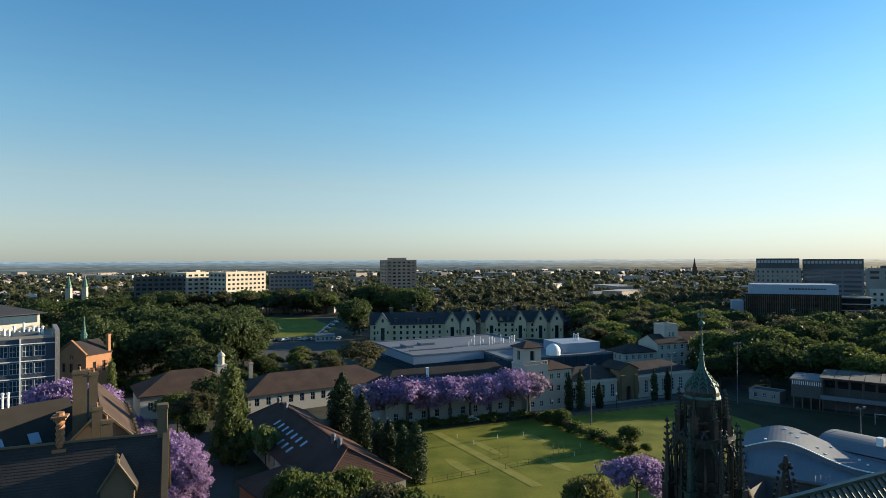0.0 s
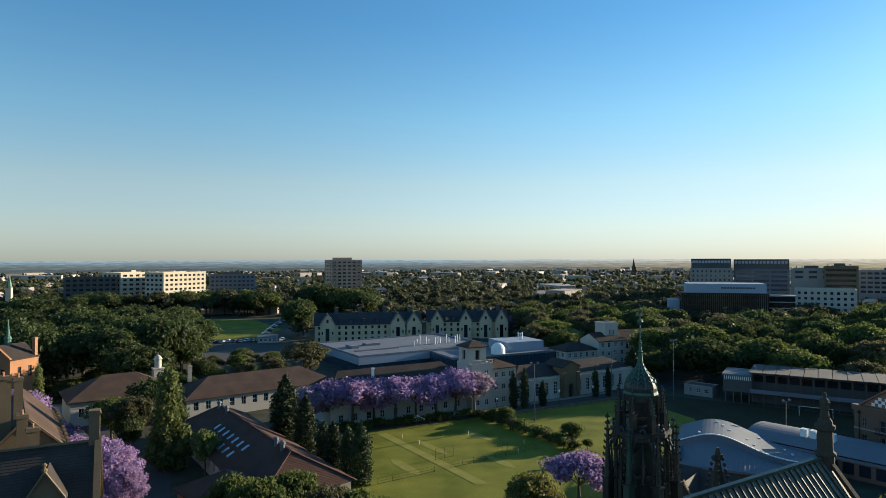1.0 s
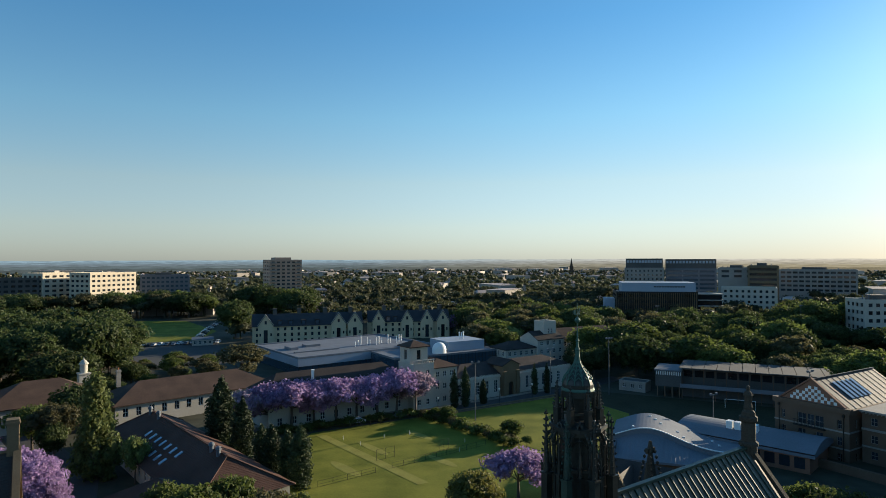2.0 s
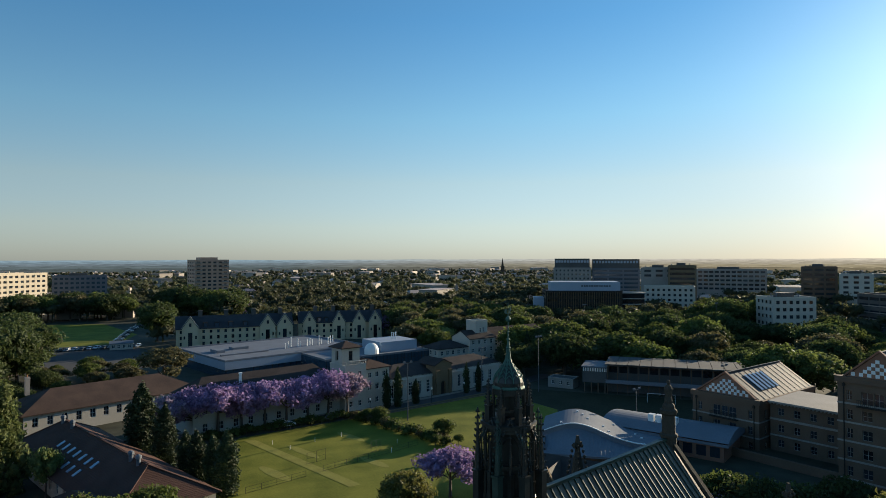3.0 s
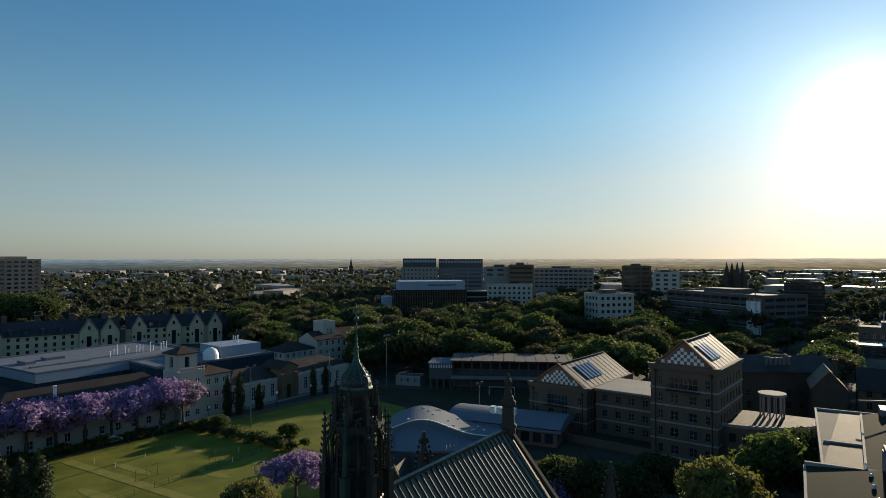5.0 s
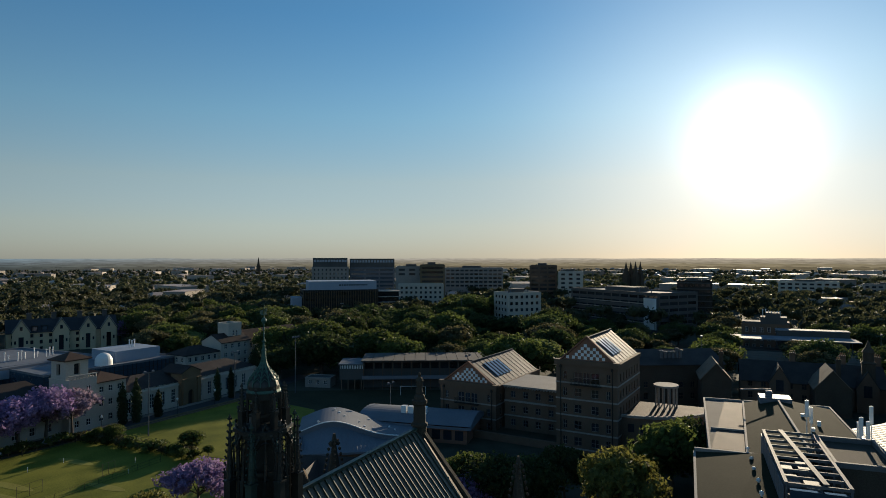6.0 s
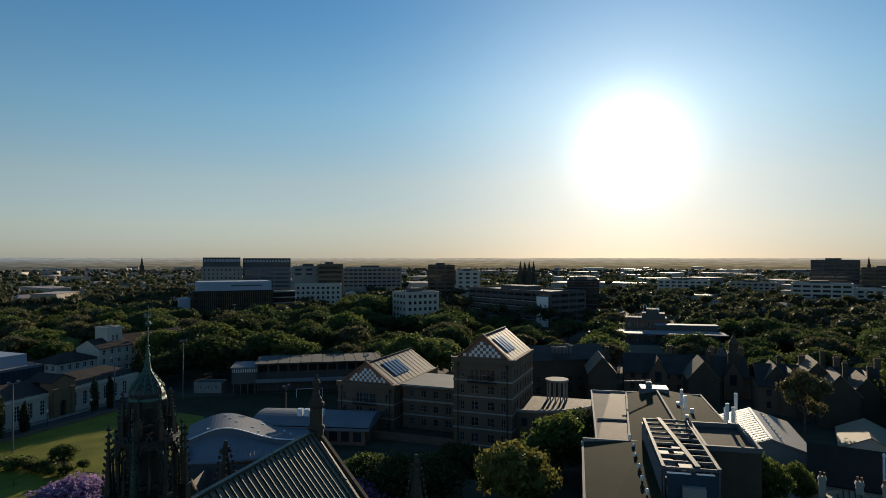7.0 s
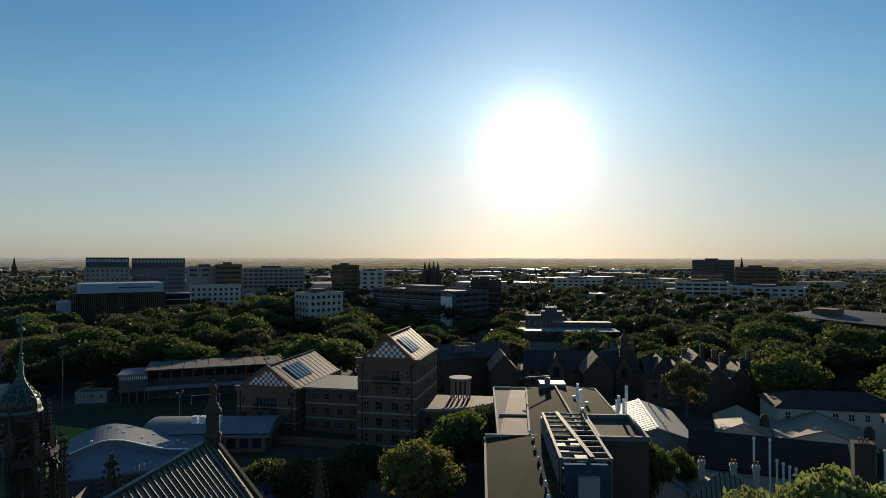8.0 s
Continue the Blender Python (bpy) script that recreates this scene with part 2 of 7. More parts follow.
def gable_roof(bm, x0, x1, y0, y1, z, rise, over=0.5, along="x", mat=0, thick=0.25):
    """Two thick slopes with their eaves over the walls."""
    if along == "x":
        mid, half = (y0 + y1) / 2, (y1 - y0) / 2
        tx = lambda u, v, h: (u, mid + v, h)
        u0, u1 = x0 - over * 0.6, x1 + over * 0.6
    else:
        mid, half = (x0 + x1) / 2, (x1 - x0) / 2
        tx = lambda u, v, h: (mid + v, u, h)
        u0, u1 = y0 - over * 0.6, y1 + over * 0.6
    drop = rise * over / half
    for s in (-1, 1):
        e, zlo = s * (half + over), z - drop
        top = [tx(u0, 0, z + rise), tx(u1, 0, z + rise), tx(u1, e, zlo), tx(u0, e, zlo)]
        v = [bm.verts.new(p) for p in top] + [bm.verts.new((p[0], p[1], p[2] - thick)) for p in top]
        for idx in ((0, 1, 2, 3), (7, 6, 5, 4), (0, 4, 5, 1), (1, 5, 6, 2), (2, 6, 7, 3), (3, 7, 4, 0)):
            bm.faces.new([v[i] for i in idx]).material_index = mat


def hip_roof(bm, x0, x1, y0, y1, z, rise, over=0.6, mat=0, inset=None, thick=0.25):
    x0, x1, y0, y1 = x0 - over, x1 + over, y0 - over, y1 + over
    w, d = x1 - x0, y1 - y0
    if w >= d:
        k = d / 2 if inset is None else inset
        r = [(x0 + k, (y0 + y1) / 2, z + rise), (x1 - k, (y0 + y1) / 2, z + rise)]
    else:
        k = w / 2 if inset is None else inset
        r = [((x0 + x1) / 2, y0 + k, z + rise), ((x0 + x1) / 2, y1 - k, z + rise)]
    c = [(x0, y0, z), (x1, y0, z), (x1, y1, z), (x0, y1, z)]
    v = [bm.verts.new(p) for p in c + r]
    lo = [bm.verts.new((p[0], p[1], z - thick)) for p in c]
    fs = ((0, 1, 5, 4), (1, 2, 5), (2, 3, 4, 5), (3, 0, 4)) if w >= d else ((0, 1, 4), (1, 2, 5, 4), (2, 3, 5), (3, 0, 4, 5))
    for idx in fs:
        bm.faces.new([v[i] for i in idx]).material_index = mat
    for i in range(4):
        bm.faces.new((lo[i], lo[(i + 1) % 4], v[(i + 1) % 4], v[i])).material_index = mat
    bm.faces.new(lo[::-1]).material_index = mat


def facade(bm, w, h, openings, m, depth=0.25, z0=0.0, mat=0):
    """A wall in the local xz plane, its outside towards -y, with openings (x0, x1, z0, z1) that go in by depth; m lays it."""
    xs = sorted({0.0, w, *(round(v, 3) for o in openings for v in o[:2])})
    zs = sorted({z0, h, *(round(v, 3) for o in openings for v in o[2:4])})
    grid = {}

    def vert(x, y, z):
        key = (round(x, 3), round(y, 3), round(z, 3))
        if key not in grid:
            grid[key] = bm.verts.new(m @ Vector(key))
        return grid[key]

    for a, b in zip(xs, xs[1:]):
        for c, d in zip(zs, zs[1:]):
            mx, mz = (a + b) / 2, (c + d) / 2
            if any(o[0] < mx < o[1] and o[2] < mz < o[3] for o in openings):
                continue
            bm.faces.new((vert(a, 0, c), vert(b, 0, c), vert(b, 0, d), vert(a, 0, d))).material_index = mat
    for a, b, c, d in (o[:4] for o in openings):
        for (p, q) in (((a, c), (b, c)), ((b, c), (b, d)), ((b, d), (a, d)), ((a, d), (a, c))):
            face(bm, [m @ Vector((p[0], 0, p[1])), m @ Vector((q[0], 0, q[1])), m @ Vector((q[0], depth, q[1])), m @ Vector((p[0], depth, p[1]))], mat)


WINDOW_MESH = {}


def window_meshes(w, h, bars, frame_mat, glass_mat):
    key = (round(w, 2), round(h, 2), bars, frame_mat.name, glass_mat.name)
    if key not in WINDOW_MESH:
        fr = bmesh.new()
        t = 0.07 if w < 2.5 else 0.1
        box(fr, 0, t, 0, 0.08, 0, h), box(fr, w - t, w, 0, 0.08, 0, h)
        box(fr, t, w - t, 0, 0.08, 0, t), box(fr, t, w - t, 0, 0.08, h - t, h)
        nx, nz = bars
        for i in range(1, nx):
            box(fr, w * i / nx - 0.03, w * i / nx + 0.03, 0.004, 0.07, t, h - t)
        for i in range(1, nz):
            box(fr, t, w - t, 0.008, 0.066, h * i / nz - 0.03, h * i / nz + 0.03)
        gl = bmesh.new()
        box(gl, t, w - t, 0.035, 0.055, t, h - t)
        WINDOW_MESH[key] = (mesh_of("window", fr, frame_mat), mesh_of("pane", gl, glass_mat))
    return WINDOW_MESH[key]


def put_window(parent, m, o, depth, bars=(2, 2), frame_mat=None, glass_mat=None):
    a, b, c, d = o[:4]
    fr, gl = window_meshes(b - a, d - c, bars, frame_mat or PAINT_WHITE, glass_mat or GLASS_DARK)
    win = piece("window", fr, parent, m @ pose(a, depth - 0.08, c))
    piece("pane", gl, win, Matrix())
    return win


def grid_openings(w, count, ww, rows, margin=1.0):
    """Openings in even columns; rows are (sill, head) pairs."""
    gap = (w - 2 * margin) / count
    return [(margin + gap * (i + 0.5) - ww / 2, margin + gap * (i + 0.5) + ww / 2, s, e) for s, e in rows for i in range(count)]


def side_matrix(side, x0, x1, y0, y1):
    """Lays a facade on one side of a rectangle."""
    return {"front": pose(x0, y0, 0), "right": pose(x1, y0, 0, 0, 0, 90), "back": pose(x1, y1, 0, 0, 0, 180), "left": pose(x0, y1, 0, 0, 0, -90)}[side]


def walls(parent, x0, x1, y0, y1, h, mat, openings=None, depth=0.25, bars=(2, 2), z0=0.0, frame_mat=None, glass_mat=None, name="wall", label=""):
    """Four walls round a rectangle, with windows in the named sides."""
    openings = openings or {}
    bm = bmesh.new()
    for side in ("front", "right", "back", "left"):
        w = x1 - x0 if side in ("front", "back") else y1 - y0
        m = side_matrix(side, x0, x1, y0, y1)
        facade(bm, w, h, openings.get(side, []), m, depth, z0)
    wall = part(name, bm, mat, parent, label)
    for side, ops in openings.items():
        m = side_matrix(side, x0, x1, y0, y1)
        for o in ops:
            put_window(parent, m, o, depth, o[4] if len(o) > 4 else bars, frame_mat, glass_mat)
    return wall


# ---- trees ----
def lump(rng, centre, radii, rough=0.25):
    """A rough closed clump: a displaced icosphere's vertices and faces."""
    bm = bmesh.new()
    bmesh.ops.create_icosphere(bm, subdivisions=1, radius=1.0)
    v = np.array([p.co[:] for p in bm.verts])
    f = [[q.index for q in p.verts] for p in bm.faces]
    bm.free()
    v *= 1 + rough * (rng.random((len(v), 1)) * 2 - 1)
    return v * np.array(radii) + np.array(centre), f


def leaf_quads(rng, centre, radii, count, size, flat=0.0):
    """Small leaf sprays over the surface of a clump."""
    d = rng.normal(size=(count, 3))
    d /= np.linalg.norm(d, axis=1, keepdims=True)
    p = np.array(centre) + d * np.array(radii) * (0.68 + 0.6 * rng.random((count, 1)))
    nrm = d + rng.normal(size=(count, 3)) * 0.7
    nrm[:, 2] += flat
    nrm /= np.linalg.norm(nrm, axis=1, keepdims=True)
    t = np.cross(nrm, rng.normal(size=(count, 3)))
    t /= np.linalg.norm(t, axis=1, keepdims=True)
    b = np.cross(nrm, t)
    s = size * (0.55 + 0.9 * rng.random((count, 1)))
    t, b = t * s, b * s * 0.6
    mid = p + nrm * s * 0.25
    return np.stack([p - t, mid - b, p + t, mid + b], 1).reshape(-1, 3)


def crown_mesh(name, mat, clumps, seed, leaves=60, size=0.4, core=0.64):
    """A crown of many leaf sprays about dark inner clumps (x, y, z, rx, ry, rz)."""
    rng = np.random.default_rng(seed)
    verts, faces, at = [], [], 0
    for c in clumps:
        v, f = lump(rng, c[:3], [r * core for r in c[3:]])
        verts.append(v)
        faces += [[i + at for i in q] for q in f]
        at += len(v)
        n = int(leaves * max(0.4, (c[3] * c[5]) / 2.5))
        q = leaf_quads(rng, c[:3], c[3:], n, size)
        verts.append(q)
        faces += [[at + 4 * i, at + 4 * i + 1, at + 4 * i + 2, at + 4 * i + 3] for i in range(n)]
        at += 4 * n
    me = bpy.data.meshes.new(name)
    me.from_pydata(np.concatenate(verts).tolist(), [], faces)
    me.materials.append(mat)
    return me


def spread_clumps(rng, count, height, base, radius, clump, dome=True):
    out = []
    for i in range(count):
        a, k = i * 2.399963 + rng.random() * 0.7, math.sqrt((i + 0.5) / count)
        r = radius * k * (0.75 + 0.35 * rng.random())
        top = math.sqrt(max(0.0, 1 - (0.9 * k) ** 2)) if dome else 1.0
        z = base + (height - base) * (0.3 + 0.62 * top * (0.75 + 0.25 * rng.random()))
        s = clump * (0.7 + 0.6 * rng.random())
        out.append((r * math.cos(a), r * math.sin(a), z - s * 0.6, s, s, s * 0.75))
    for i in range(count // 3):
        a, r = rng.random() * 6.28, radius * 0.75 * math.sqrt(rng.random())
        s = clump * (0.8 + 0.5 * rng.random())
        out.append((r * math.cos(a), r * math.sin(a), base + (height - base) * (0.15 + 0.3 * rng.random()), s, s, s * 0.8))
    return out


def trunk_bmesh(rng, height, radius, clumps, limbs=6):
    bm = bmesh.new()
    top = Vector((rng.normal() * 0.2, rng.normal() * 0.2, height * 0.55))
    tube(bm, (0, 0, -0.3), top * 0.5, radius * 1.25, radius * 0.85, 7)
    tube(bm, top * 0.5, top, radius * 0.85, radius * 0.5, 7)
    for c in clumps[-limbs:] + clumps[: max(0, limbs // 2)]:
        start = top * (0.55 + 0.4 * rng.random())
        end = Vector(c[:3])
        mid = start.lerp(end, 0.5) + Vector((0, 0, -0.15 * (end - start).length))
        tube(bm, start, mid, radius * 0.4, radius * 0.27, 5, cap=False)
        tube(bm, mid, end, radius * 0.27, radius * 0.1, 5, cap=False)
    return bm


TREE_KINDS = {}


def tree_kind(key, leaf, seed, height, radius, clump, count, base=0.25, leaves=88, size=0.4, trunk=0.3, name="tree", label="", category="tree", dome=True, clumps=None):
    rng = np.random.default_rng(seed)
    cl = clumps or spread_clumps(rng, count, height, height * base, radius, clump, dome)
    crown = crown_mesh("crown", leaf, cl, seed, leaves, size)
    tb = trunk_bmesh(rng, height, trunk, cl)
    TREE_KINDS[key] = (crown, mesh_of("trunk", tb, BARK), name, label, category, height)


def column_clumps(seed, height, radius, steps, jitter=0.12, cone=False):
    rng = np.random.default_rng(seed)
    out = []
    for i in range(steps):
        k = (i + 0.5) / steps
        r = radius * (min(1.0, 1.15 - k, 0.6 + 2.2 * k) if cone else min(1.0, 2.4 * (1 - k) ** 0.75, 0.75 + 1.5 * k))
        for j in range(3 if r > 0.8 else 1):
            a = rng.random() * 6.28
            d = r * jitter * 1.4
            out.append((d * math.cos(a), d * math.sin(a), height * k, r * 0.8, r * 0.8, height / steps * 1.1))
    return out


def feather_clumps(seed, height, radius, count=70):
    """Many upright sprays over a tall cone."""
    rng = np.random.default_rng(seed)
    out = []
    for i in range(count):
        k = 0.06 + 0.9 * (i + rng.random()) / count
        r = radius * min(1.0, 1.12 - k, 0.55 + 2.0 * k) * (0.35 + 0.6 * rng.random())
        a = i * 2.399963
        c = 0.55 + 0.65 * rng.random()
        out.append((r * math.cos(a), r * math.sin(a), height * k, c, c, c * 1.7))
    return out


tree_kind("dark_a", LEAF_DARK, 1, 13, 6.0, 2.3, 22, label="dark green broadleaf tree with a dense uneven crown")
tree_kind("dark_b", LEAF_DARK, 2, 15, 6.5, 2.2, 26, label="tall dark green broadleaf tree with a lumpy crown")
tree_kind("mid_a", LEAF_MID, 3, 12, 5.5, 2.0, 22, label="mid green broadleaf tree with a rounded leafy crown")
tree_kind("mid_b", LEAF_MID, 4, 14, 6.8, 2.0, 28, label="broad spreading green tree lit by low sun")
tree_kind("olive_a", LEAF_OLIVE, 5, 14, 6.2, 1.6, 24, base=0.35, leaves=80, label="olive-brown gum tree with an open clumpy crown")
tree_kind("olive_b", LEAF_OLIVE, 6, 17, 6.0, 1.5, 26, base=0.35, leaves=80, label="tall olive gum tree with bare lower limbs")
tree_kind("light", LEAF_LIGHT, 7, 11, 5.0, 1.7, 22, leaves=80, label="fresh light green tree with fine foliage")
tree_kind("jacaranda_a", BLOSSOM, 8, 9.5, 5.2, 1.25, 34, base=0.34, leaves=190, size=0.26, trunk=0.28, name="jacaranda_tree", label="jacaranda in full purple blossom over dark forked limbs", category="jacaranda")
tree_kind("jacaranda_b", BLOSSOM, 9, 8.8, 4.6, 1.15, 32, base=0.34, leaves=190, size=0.26, trunk=0.25, name="jacaranda_tree", label="jacaranda in full purple blossom over dark forked limbs", category="jacaranda")
tree_kind("jacaranda_pale", BLOSSOM_PALE, 10, 9, 4.6, 1.1, 30, base=0.34, leaves=160, size=0.24, trunk=0.25, name="jacaranda_tree", label="paler jacaranda with thin lilac blossom and bare twigs", category="jacaranda")
tree_kind("jacaranda_near", BLOSSOM, 18, 15, 4.4, 1.15, 52, base=0.3, leaves=430, size=0.17, trunk=0.3, name="jacaranda_tree", label="tall jacaranda in full purple blossom beside the stone gable", category="jacaranda")
tree_kind("cypress", LEAF_CYPRESS, 11, 12, 2.2, 1, 1, leaves=260, size=0.24, trunk=0.22, name="cypress_tree", label="dense dark columnar cypress with a blunt top", category="cypress", clumps=column_clumps(11, 12, 1.95, 12, 0.1))
tree_kind("pencil_pine", LEAF_CYPRESS, 12, 10, 1.1, 1, 1, leaves=110, size=0.28, trunk=0.16, name="cypress_tree", label="slim dark pencil cypress tapering to a point", category="cypress", clumps=column_clumps(12, 10, 1.15, 12))
tree_kind("poplar", LEAF_LIGHT, 13, 16, 4.0, 1, 1, leaves=120, size=0.3, trunk=0.3, name="tree", label="tall pale green conical tree with feathery foliage", clumps=feather_clumps(13, 16, 4.2))
tree_kind("gold", LEAF_GOLD, 14, 11, 5.0, 1.5, 26, base=0.2, leaves=150, size=0.3, label="golden-green tree glowing in the low sun")
tree_kind("shrub", LEAF_MID, 15, 2.2, 1.6, 0.8, 7, base=0.1, leaves=110, size=0.22, trunk=0.08, name="shrub", label="small rounded green shrub of the field hedge", category="shrub")
tree_kind("bush_pale", LEAF_OLIVE, 16, 2.4, 1.8, 0.8, 8, base=0.1, leaves=110, size=0.22, trunk=0.08, name="shrub", label="pale dry-looking shrub of the field hedge", category="shrub")


def tree(key, x, y, height=None, spin=0.0, z=0.0, group="", wide=1.0, label=""):
    crown, trunk, name, lab, cat, h0 = TREE_KINDS[key]
    s = (height or h0) / h0
    t = new(name)
    t.matrix_basis = pose(x, y, z, 0, 0, spin)
    for n, me in (("trunk", trunk), ("crown", crown)):
        ob = new(n, me)
        ob.parent = t
        ob.matrix_basis = Matrix.Diagonal((s * wide, s * wide, s, 1))
    return tagged(t, label or lab, cat, group)


def wood(keys, spots, group, lo=0.8, hi=1.2, seed=0):
    rng = np.random.default_rng(seed)
    for x, y in spots:
        k = keys[int(rng.integers(len(keys)))]
        tree(k, x, y, TREE_KINDS[k][5] * (lo + (hi - lo) * rng.random()), 360 * rng.random(), group=group, wide=0.85 + 0.4 * rng.random())


def polar(az, dist):
    return (dist * math.sin(radians(az)), dist * math.cos(radians(az)))


def sector(az0, az1, d0, d1, step, seed):
    """Loose spots over a stretch of land seen from the tower top, by bearing and distance."""
    rng = np.random.default_rng(seed)
    out, d = [], d0
    while d < d1:
        n = max(1, int(radians(az1 - az0) * d / step))
        for i in range(n):
            out.append(polar(az0 + (az1 - az0) * (i + 0.2 + 0.6 * rng.random()) / n, d + step * 0.5 * (rng.random() - 0.5)))
        d += step * 0.8
    return out


# ---- ground ----
def sheet(name, outline, z, mat, label, category="ground", thick=0.0):
    bm = bmesh.new()
    if thick:
        prism(bm, outline, z - thick, z)
    else:
        face(bm, [(x, y, z) for x, y in outline])
    return single(name, bm, mat, label, category, kind="structure")


bm = bmesh.new()
rings = [0, 120, 300, 700, 1600, 4900]
rim = [[bm.verts.new((*polar(i * 7.5, r), 0)) for i in range(48)] for r in rings[1:]]
centre = bm.verts.new((0, 0, 0))
for i in range(48):
    bm.faces.new((centre, rim[0][(i + 1) % 48], rim[0][i]))
    for a, b in zip(rim, rim[1:]):
        bm.faces.new((a[i], a[(i + 1) % 48], b[(i + 1) % 48], b[i]))
bmesh.ops.recalc_face_normals(bm, faces=bm.faces)
single("ground", bm, EARTH, "dark ground of planted campus and suburbs", "ground", kind="structure")

# the low sunlit field and its surroundings
sheet("lawn", [(-24, 98), (50, 62), (58, 84), (52, 108), (40, 130), (24, 157), (-4, 147)], 0.03, GRASS, "mown green sports field striped with long tree shadows", "lawn")
sheet("lawn", [(40.2, 130), (52.2, 110), (64, 124), (76, 150), (70, 170), (64, 173), (26, 157)], 0.03, GRASS, "green field between the hedge and the road", "lawn")
sheet("pitch", [(64.3, 124), (86, 128), (104, 118), (134, 136), (94, 166), (78, 178), (70.4, 170), (76.4, 150)], 0.03, PITCH, "worn pitch in front of the pavilion, its shade painted dark", "lawn")
sheet("oval", [polar(a, d) for a, d in ((-18.5, 335), (-11, 335), (-9.6, 372), (-12, 440), (-19, 470), (-21, 400))], 0.03, GRASS, "distant green oval beyond the trees", "lawn")
sheet("far_oval", [polar(a, d) for a, d in ((62, 360), (66, 360), (66.5, 420), (62, 420))], 0.03, GRASS, "sunlit oval behind the grandstand", "lawn")
sheet("field_strip", [(-3, 144.5), (-0.8, 145), (17.6, 110.6), (15.4, 110)], 0.06, TURF_DRY, "dry yellowed strip across the field", "lawn")
for cx, cy, rx, ry, rot in ((3, 121, 5.5, 1.2, -62), (9, 133, 6, 1.0, -62), (20, 141, 5, 1.1, -62), (22, 122, 4.5, 1.1, -62), (-6, 116, 4, 1.3, -62)):
    ca, sa = math.cos(radians(rot)), math.sin(radians(rot))
    sheet("worn_patch", [(cx + rx * math.cos(a) * ca - ry * math.sin(a) * sa, cy + rx * math.cos(a) * sa + ry * math.sin(a) * ca) for a in [2 * math.pi * i / 14 for i in range(14)]], 0.05, TURF_DRY, "worn dry pitch in the grass", "lawn")


def band(name, pts, half, z, mat, label, category):
    """A strip of constant width along a line, with an edge of its own thickness."""
    bm = bmesh.new()
    left, right = [], []
    for i, p in enumerate(pts):
        a, b = Vector(pts[max(0, i - 1)]), Vector(pts[min(len(pts) - 1, i + 1)])
        d = (b - a).normalized()
        left.append((p[0] - d.y * half, p[1] + d.x * half)), right.append((p[0] + d.y * half, p[1] - d.x * half))
    for i in range(len(pts) - 1):
        face(bm, [(*left[i], z), (*right[i], z), (*right[i + 1], z), (*left[i + 1], z)])
        face(bm, [(*right[i], 0), (*right[i + 1], 0), (*right[i + 1], z), (*right[i], z)])
        face(bm, [(*left[i + 1], 0), (*left[i], 0), (*left[i], z), (*left[i + 1], z)])
    bmesh.ops.recalc_face_normals(bm, faces=bm.faces)
    for f in bm.faces:
        if abs(f.normal.z) > 0.9 and f.normal.z < 0:
            f.normal_flip()
    return single(name, bm, mat, label, category, kind="structure")


band("road", [(-40, 138), (-12, 153), (30, 162.5), (66, 178), (96, 196)], 3.0, 0.05, ASPHALT, "asphalt campus road along the field", "road")
band("pavement", [(-40, 142.6), (-12, 157.8), (30, 166.2), (66, 182)], 0.9, 0.17, PAVING, "raised paved footpath before the white building", "pavement")
band("kerb", [(24, 157.4), (66, 174.6)], 0.25, 0.3, SANDSTONE, "low stone retaining kerb beside the road", "kerb")
band("kerb", [(24.5, 156), (66, 172.9)], 0.25, 0.22, SANDSTONE, "low stone step beside the field", "kerb")
band("driveway", [(-36, 92), (-45, 122), (-70, 160), (-86, 184), (-104, 222), (-120, 250)], 4.0, 0.05, ASPHALT, "asphalt drive lined by trees", "road")
band("pavement", [(-43, 93), (-51, 121), (-76, 158), (-92, 182)], 1.2, 0.16, PAVING, "pale footpath beside the drive", "pavement")
sheet("car_park", [polar(a, d) for a, d in ((-16.5, 250), (-9, 255), (-9.5, 325), (-17, 325))], 0.04, ASPHALT, "asphalt car park before the oval", "road")


# ---- buildings: shared pieces ----
def from_line(name, label, category, a, b, group="", z=0.0):
    """A thing at a, its x axis towards b, and the length between."""
    rz = math.degrees(math.atan2(b[1] - a[1], b[0] - a[0]))
    return thing(name, label, category, a[0], a[1], z, rz, group), math.hypot(b[0] - a[0], b[1] - a[1])


PANE_MESH = {}


def put_panes(parent, m, openings, depth, mat):
    """Plain panes, one in each opening, for buildings far off."""
    for o in openings:
        key = (round(o[1] - o[0], 2), round(o[3] - o[2], 2), mat.name)
        if key not in PANE_MESH:
            bm = bmesh.new()
            box(bm, 0, o[1] - o[0], 0, 0.05, 0, o[3] - o[2])
            PANE_MESH[key] = mesh_of("window", bm, mat)
        piece("window", PANE_MESH[key], parent, m @ pose(o[0], depth - 0.06, o[2]))


def plain_walls(parent, x0, x1, y0, y1, h, mat, openings, depth=0.3, glass=None, z0=0.0, label=""):
    bm = bmesh.new()
    for side in ("front", "right", "back", "left"):
        w = x1 - x0 if side in ("front", "back") else y1 - y0
        facade(bm, w, h, openings.get(side, []), side_matrix(side, x0, x1, y0, y1), depth, z0)
    part("wall", bm, mat, parent, label)
    for side, ops in openings.items():
        put_panes(parent, side_matrix(side, x0, x1, y0, y1), ops, depth, glass or GLASS_DARK)


